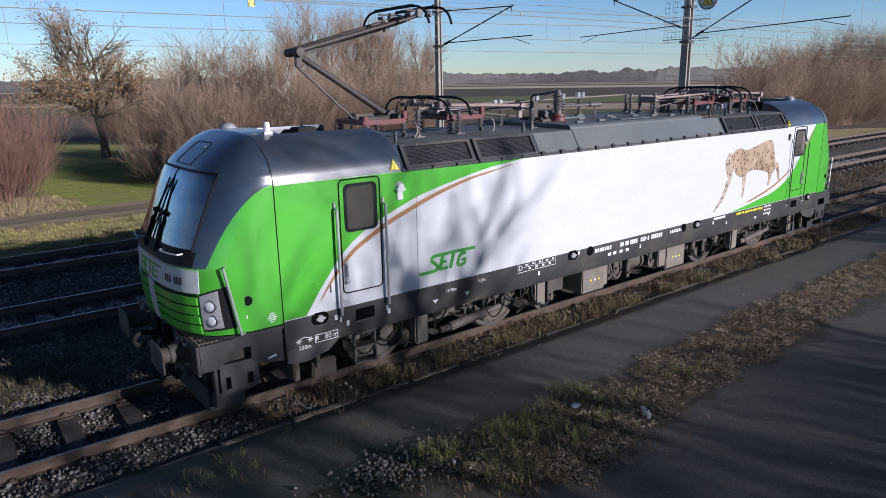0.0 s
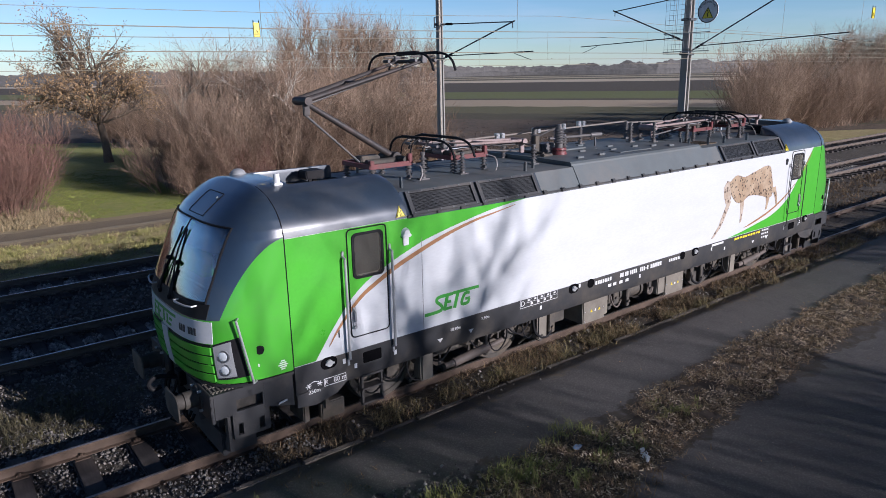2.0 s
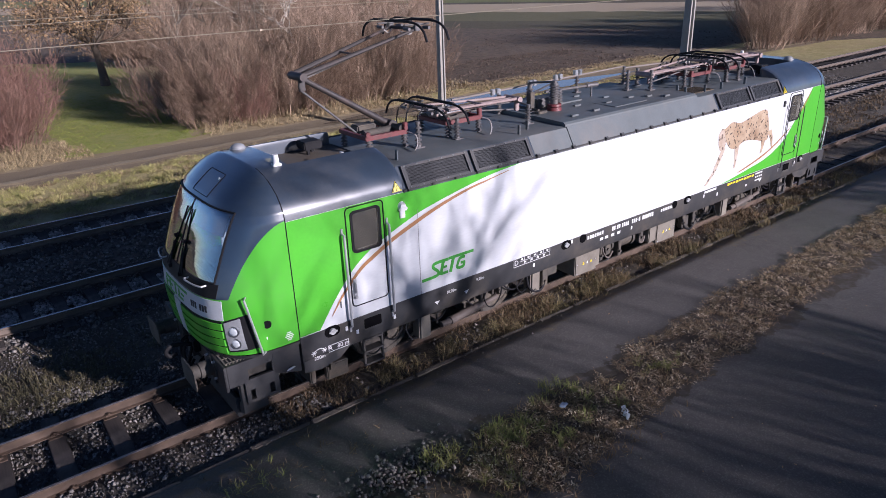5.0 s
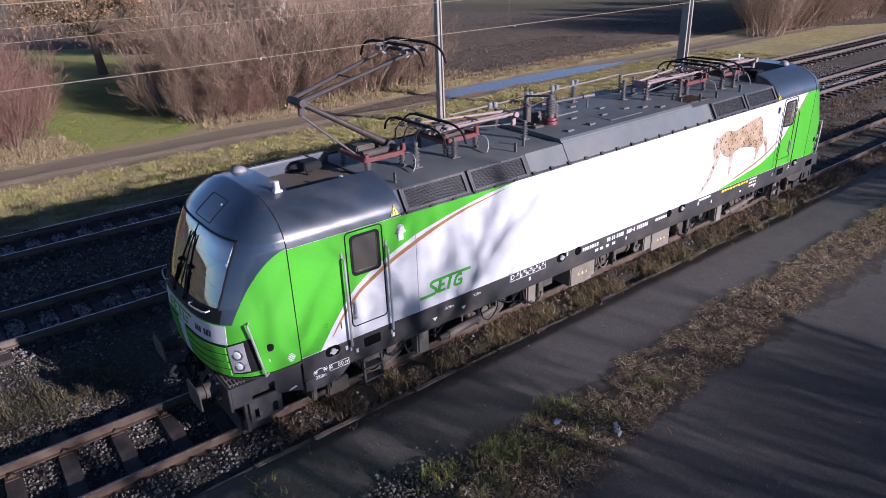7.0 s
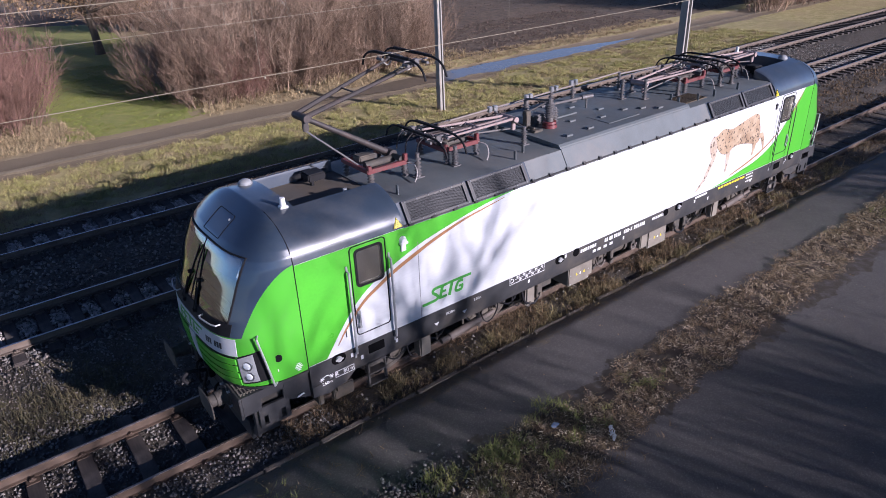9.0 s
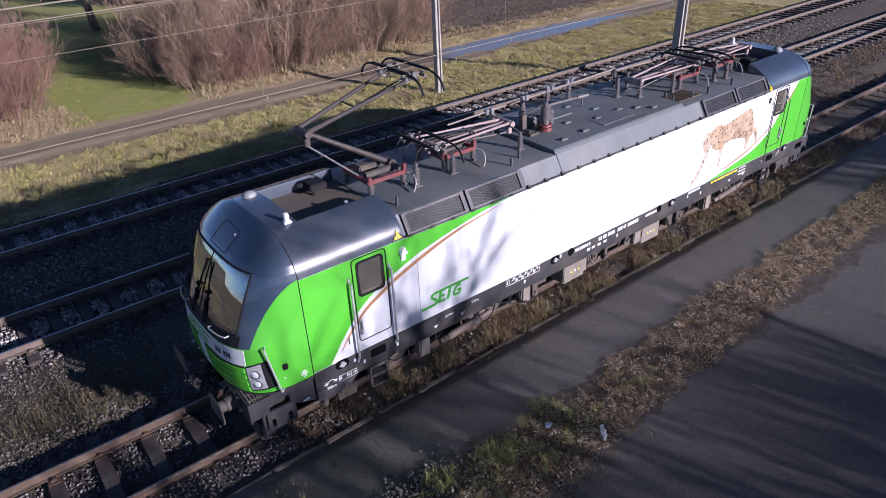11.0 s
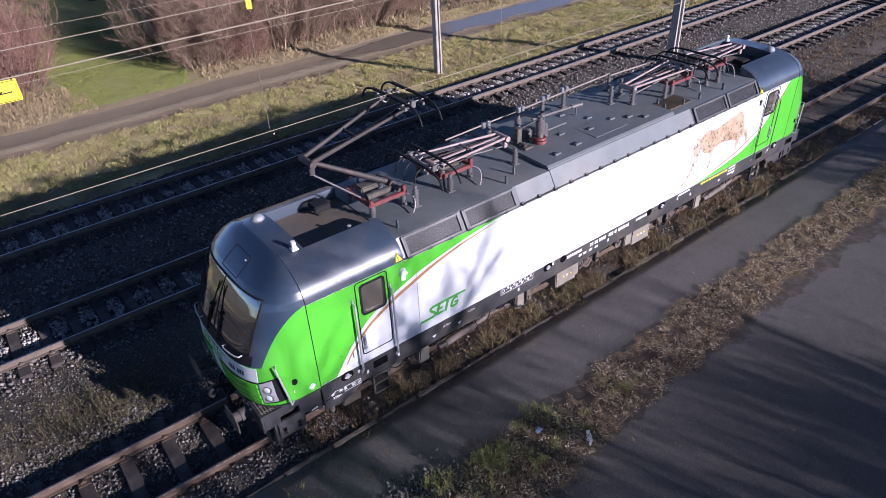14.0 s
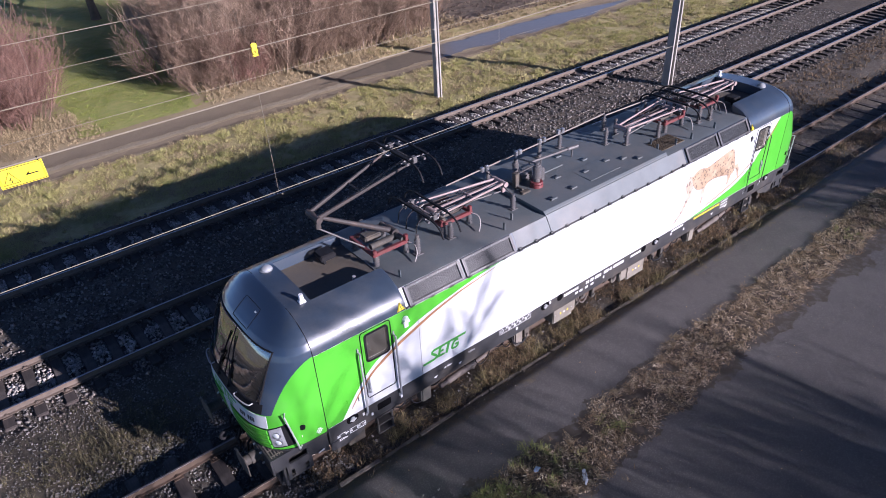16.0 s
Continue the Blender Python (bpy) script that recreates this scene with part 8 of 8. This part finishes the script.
def blades(name, P, Z, h0, h1, width, per, seed, material, label, lean=0.55, category="grass", flat=0.0):
    """Tufts of bent blades or stalks, one joined mesh; h: blade length."""
    r = np.random.default_rng(seed)
    n = len(P) * per
    base = np.repeat(np.concatenate([P, Z[:, None]], 1), per, 0)
    base[:, :2] += r.normal(0, 0.035, (n, 2))
    tuft = np.repeat(r.uniform(0.55, 1.0, len(P)), per)
    L = (h0 + (h1 - h0) * r.random(n)) * tuft
    a = r.uniform(0, 2 * np.pi, n)
    tilt = np.abs(r.normal(lean, 0.35, n)) + flat
    d = np.stack([np.cos(a) * np.sin(tilt), np.sin(a) * np.sin(tilt), np.maximum(0.04, np.cos(tilt))], 1)
    side = np.stack([-np.sin(a), np.cos(a), np.zeros(n)], 1) * (width * r.uniform(0.6, 1.3, n))[:, None]
    mid = base + d * L[:, None] * 0.55
    d2 = d + np.stack([np.cos(a), np.sin(a), -0.9 * np.ones(n)], 1) * 0.45
    tip = mid + d2 * L[:, None] * 0.45
    tip[:, 2] = np.maximum(tip[:, 2], base[:, 2] + 0.005)
    V = np.stack([base - side, base + side, mid + side * 0.8, mid - side * 0.8, tip], 1).reshape(-1, 3)
    k = (np.arange(n) * 5)[:, None]
    F = np.concatenate([k + np.array([[0, 1, 2]]), k + np.array([[0, 2, 3]]), k + np.array([[3, 2, 4]])])
    return tagged(new(name, mesh_np(name, V, F, material)), label, category, kind="stuff")


def clumped(n, x0, x1, y0, y1, scale, cut, seed):
    """Points that gather in patches."""
    r = np.random.default_rng(seed)
    out = []
    while len(out) < n:
        x, y = r.uniform(x0, x1), r.uniform(y0, y1)
        if noise.noise(Vector((x * scale, y * scale, seed))) + r.normal(0, 0.2) > cut:
            out.append((x, y))
    return np.array(out)


def tussocks(n, per, spread, *zone):
    """Tufts that stand close together in tussocks."""
    c = clumped(n, *zone)
    return np.repeat(c, per, 0) + np.random.default_rng(n).normal(0, spread, (n * per, 2))


P = tussocks(3400, 6, 0.10, -18, 34, 12.4, 17.8, 0.9, -0.1, 21)
blades("verge_grass", P, heights(P), 0.09, 0.25, 0.0062, 9, 22, M_GRASS, "matted winter grass in tussocks on the verge", 0.75)
P = tussocks(1300, 6, 0.12, -18, 34, 12.5, 17.9, 0.6, 0.0, 23)
blades("dry_grass", P, heights(P), 0.10, 0.25, 0.006, 8, 24, M_DRYGRASS, "bleached dry grass on the verge", 0.9)
P = clumped(5200, -14, 34, 20.8, 23.2, 0.8, -0.25, 25)
P = P[(P[:, 0] < -6.4) | (P[:, 0] > -1.6 + 0.3 * (P[:, 1] - 21))]
blades("dry_grass", P, heights(P), 0.10, 0.28, 0.008, 7, 26, M_DRYGRASS, "tall dry grass beside the dirt track", 0.5)
P = clumped(3600, -7.6, -1.2, 21.2, 38, 0.7, -0.2, 27)
blades("lawn_grass", P, heights(P), 0.05, 0.12, 0.007, 9, 28, M_LAWN, "short green grass between the bushes", 0.8)
P = clumped(800, -13, -6.9, 22.6, 24.8, 0.7, -0.3, 29)
blades("dry_grass", P, heights(P), 0.12, 0.34, 0.008, 8, 30, M_DRYGRASS, "dry grass round the red bushes", 0.6)
P = clumped(1300, -1.5, 15.5, 22.4, 26, 0.5, -0.2, 31)
blades("dry_grass", P, heights(P), 0.2, 0.7, 0.013, 6, 32, M_DRYGRASS, "dry grass below the thicket", 0.35)
P = np.stack([npr.normal(-11.3, 1.0, 480), npr.normal(2.5, 0.55, 480)], 1)
blades("dry_grass", P, heights(P), 0.10, 0.28, 0.006, 8, 33, mat("olive_weeds", (0.125, 0.105, 0.055), (0.085, 0.08, 0.04), 1.2, 6, 0.85, vary=0.5), "straw-coloured grass between two tracks", 0.85)
P = clumped(2400, 8.5, 40, 1.3, 4.2, 0.7, -0.2, 34)
blades("dry_grass", P, heights(P), 0.1, 0.26, 0.010, 6, 35, M_WEED, "brown weeds between two tracks", 0.7)
# weeds along the kerb
P = clumped(2300, -8.4, 20, -1.72, -0.84, 1.3, 0.12, 36)
blades("kerb_weeds", P, np.full(len(P), -0.11), 0.08, 0.26, 0.0055, 7, 37, M_WEED, "brown weeds along the kerb", 0.85, "weeds")
P = np.concatenate([clumped(150, -7.4, 18, -1.75, -0.95, 0.7, 0.15, 38), np.concatenate([np.stack([npr.normal(x, 0.24, 34), npr.normal(y, 0.15, 34)], 1) for x, y in ((-6.2, -1.3), (-4.9, -1.4), (-3.6, -1.45), (-2.4, -1.4), (-1.2, -1.5), (-0.4, -1.6), (1.2, -1.7), (2.4, -1.75), (3.8, -1.7), (5.2, -1.85), (6.8, -1.75), (8.6, -1.8), (10.5, -1.7))])])
blades("kerb_weeds", P, np.full(len(P), -0.11), 0.12, 0.36, 0.0048, 13, 39, M_KERBTUFT, "straw and olive tufts along the kerb", 0.75, "weeds")
# overgrown strip in the asphalt
STRIP = [(-7.2, -4.2, 0.3), (-6.2, -4.55, 0.75), (-4.7, -4.3, 0.8), (-4.0, -4.44, 0.56), (-3.0, -4.3, 0.6), (-2.4, -4.2, 0.66), (-0.9, -4.25, 0.59), (0.4, -4.05, 0.7), (2.1, -4.06, 0.59), (4.1, -3.98, 0.62), (6.7, -4.0, 0.54), (9.0, -3.9, 0.55), (22.0, -3.6, 0.5)]


def strip_mid(x):
    return table([(a, m) for a, m, _ in STRIP], x)


def strip_half(x):
    return table([(a, h) for a, _, h in STRIP], x) * (1 + 0.30 * noise.noise(Vector((x * 1.4, 3, 1))) + 0.22 * noise.noise(Vector((x * 3.7, 7, 1)))) * min(1.0, max(0.0, x + 7.2))


def strip(n, seed, x0=-7.0, x1=22, tight=1.0):
    r, out = np.random.default_rng(seed), []
    while len(out) < n:
        x, v = r.uniform(x0, x1), r.uniform(-1.05, 1.05)
        y = strip_mid(x) + strip_half(x) * tight * v
        if noise.noise(Vector((x * 1.3, y * 1.6, 6))) > -0.45 and r.random() > 0.6 * max(0, abs(v) - 0.6):
            out.append((x, y))
    return np.array(out)


def litter_bed():
    """A low lumpy bed of rotted litter along the joint in the asphalt."""
    V, Q, n = [], [], 13
    xs = [-7.1 + 0.10 * i for i in range(292)]
    for x in xs:
        for k in range(n):
            v = -1 + 2 * k / (n - 1)
            y = strip_mid(x) + strip_half(x) * v * (1 + 0.1 * noise.noise(Vector((x * 3, k, 2))))
            V.append((x, y, -0.05 + (1 - abs(v) ** 3) * (0.055 + 0.05 * noise.noise(Vector((x * 2.3, y * 2.6, 4))) + 0.035 * noise.noise(Vector((x * 7, y * 7, 4))))))
    for i in range(len(xs) - 1):
        for k in range(n - 1):
            Q.append((i * n + k, (i + 1) * n + k, (i + 1) * n + k + 1, i * n + k + 1))
    soil = mat("rotted_litter", (0.05, 0.036, 0.026), (0.024, 0.018, 0.014), 3, 25, 0.9, bump=0.6, dirt=(0.15, 0.12, 0.085), dirt_amount=0.5)
    ob = tagged(new("litter_bed", mesh_np("litter_bed", np.array(V), np.array(Q), soil)), "dark rotted leaf litter along a joint in the asphalt", "leaf litter", kind="stuff")
    for f in ob.data.polygons:
        f.use_smooth = True


litter_bed()
P = strip(6600, 41)
blades("weed_strip", P, np.full(len(P), 0.0), 0.04, 0.14, 0.006, 7, 42, M_WEED, "dead brown weeds grown through the asphalt", 1.05, "weeds")
P = strip(3600, 43)
blades("weed_strip", P, npr.uniform(-0.005, 0.05, len(P)), 0.03, 0.07, 0.010, 5, 44, M_LITTER, "fallen dry leaves among the weeds", 1.2, "leaves", 0.2)
P = strip(1500, 45, -6.3, 20, 0.9)
blades("weed_strip", P, np.full(len(P), -0.028), 0.08, 0.22, 0.0045, 6, 46, M_DRYGRASS, "straw stalks among the weeds", 1.0, "weeds")
P = np.concatenate([np.stack([npr.normal(x, 0.22, n), npr.normal(y, 0.16, n)], 1) for x, y, n in ((-5.95, -3.95, 34), (-5.75, -4.05, 20), (-4.6, -3.65, 20), (-4.2, -4.3, 12), (-6.95, -3.75, 24), (-6.5, -4.6, 14), (-5.3, -4.5, 12), (-9.4, -2.5, 10), (-2.6, -4.3, 14), (8.0, -3.9, 10))])
blades("green_tufts", P, np.full(len(P), 0.015), 0.10, 0.25, 0.0055, 12, 47, M_GREENWEED, "green grass tufts in the asphalt", 0.6, "grass")
P = np.stack([npr.uniform(-12, 14, 240), npr.uniform(-9, -1.7, 240)], 1)
blades("fallen_leaves", P, np.full(len(P), -0.012), 0.02, 0.05, 0.012, 1, 48, M_LEAF, "scattered dry leaves on the asphalt", 1.3, "leaves", 0.2)
P = np.concatenate([np.stack([npr.normal(-9.0, 1.0, 50), npr.normal(-2.4, 0.4, 50)], 1), np.stack([npr.normal(-5.6, 0.8, 900), npr.normal(-4.5, 0.34, 900)], 1)])
blades("weed_strip", P, np.full(len(P), -0.028), 0.06, 0.2, 0.006, 6, 49, M_WEED, "thin brown weeds near the rails", 0.75, "weeds")
P = strip(1500, 143)
blades("weed_strip", P, npr.uniform(0.0, 0.055, len(P)), 0.03, 0.075, 0.009, 3, 144, M_PALELITTER, "bleached leaves and stalks among the weeds", 1.15, "leaves", 0.2)
# crumpled litter
bm = empty_bm()
lr = random.Random(4)
for cx, cy, s in ((0, 0, 0.07), (0.08, 0.06, 0.055), (-0.08, -0.05, 0.06)):
    r = bmesh.ops.create_icosphere(bm, subdivisions=2, radius=s, matrix=Matrix.Translation((cx, cy, 0.03)) @ Matrix.Diagonal((1.2, 0.8, 0.35, 1)))
    for v in r["verts"]:
        v.co += Vector((lr.uniform(-1, 1), lr.uniform(-1, 1), lr.uniform(-0.6, 0.8))) * 0.02
lit = tagged(part("crumpled_paper", bm, M_MARK, None, angle=15), "crumpled white paper among the weeds", "litter")
lit.location = (-4.16, -4.75, 0.005)
lit.scale, lit.rotation_euler = (1.25, 0.7, 0.7), (0, 0, radians(35))
bm = empty_bm()
r = bmesh.ops.create_icosphere(bm, subdivisions=2, radius=0.06, matrix=Matrix.Diagonal((1.3, 0.8, 0.4, 1)))
for v in r["verts"]:
    v.co += Vector((lr.uniform(-1, 1), lr.uniform(-1, 1), lr.uniform(-0.6, 0.8))) * 0.018
blue = tagged(part("plastic_scrap", bm, mat("blue_plastic", (0.14, 0.20, 0.30), None, 6, 40, 0.5), None, angle=15), "crumpled blue plastic scrap among the weeds", "litter")
blue.location = (-4.77, -4.03, 0.05)

# ---- far woods on the horizon ----
def haze_glow(m):
    """Haze painted in: the far woods' material gives off a dim glow."""
    nt = m.node_tree
    b = nt.nodes["Principled BSDF"]
    n, f = grain(nt, 0.05, 6, 0.7), grain(nt, 0.30, 4, 0.8)
    nt.links.new(mix(nt, ramp(nt, calc(nt, "ADD", calc(nt, "MULTIPLY", n, 0.5), calc(nt, "MULTIPLY", f, 0.5)), [(0.40, (0, 0, 0)), (0.60, (1, 1, 1))]), (0.070, 0.066, 0.062), (0.125, 0.118, 0.110)), b.inputs["Emission Color"])
    b.inputs["Emission Strength"].default_value = 1.0


haze_glow(M_FAR)


def far_woods():
    """Belts of wood one behind the other, with lumpy crowns and a ragged top."""
    V, F = [], []
    angles = np.radians(np.arange(3, 107, 0.07))
    for row in range(4):
        start = len(V)
        for a in angles:
            g = math.degrees(a)
            d = 880 + 90 * math.sin(g * 0.31) + 40 * row
            fine = 2.2 * noise.noise(Vector((g * 2.1, row * 3, 5))) + 1.5 * noise.noise(Vector((g * 5.3, row, 8))) + 1.1 * noise.noise(Vector((g * 13, row, 1)))
            clump = noise.noise(Vector((g * 0.55, row * 2.7, 2))) + 0.6 * noise.noise(Vector((g * 1.7, row * 1.3, 6)))
            h = max(4.5, 9.0 + 1.0 * row + 5.0 * max(-0.45, clump) + 1.5 * math.exp(-((g - 33) / 5) ** 2) + 0.45 * fine)
            h = h * 0.55 if row == 0 else h
            for k, (dd, hh) in enumerate(((0, 0), (2, 0.45), (5, 0.78), (9, 0.95), (13, 1.0), (22, 0.7))):
                q = d + dd + (2.5 * noise.noise(Vector((g * 7, k * 1.7, row))) if k else 0)
                V.append((-12 + q * math.cos(a), -10 + q * math.sin(a), h * hh + (0.9 * noise.noise(Vector((g * 9, k * 2.3, row))) if k else -2)))
        n = 6
        for i in range(len(angles) - 1):
            for k in range(n - 1):
                F.append((start + i * n + k, start + (i + 1) * n + k, start + (i + 1) * n + k + 1, start + i * n + k + 1))
    ob = tagged(new("backdrop", mesh_np("backdrop", np.array(V), np.array(F), M_FAR)), "grey-brown leafless woods on the horizon", "woods", kind="structure")
    for f in ob.data.polygons:
        f.use_smooth = True
    return ob


far_woods()

M_CLOD = mat("soil_clods", (0.115, 0.083, 0.062), (0.075, 0.055, 0.042), 2, 20, 0.9, bump=0.3, vary=0.4)
P = np.concatenate([scatter(3400, 14.5, 34, 22.3, 32), scatter(1800, 20, 55, 22.5, 46)])
stones("soil_clods", P, heights(P) + 0.02, 0.02, 0.06, 6, "brown clods of a ploughed field", M_CLOD)
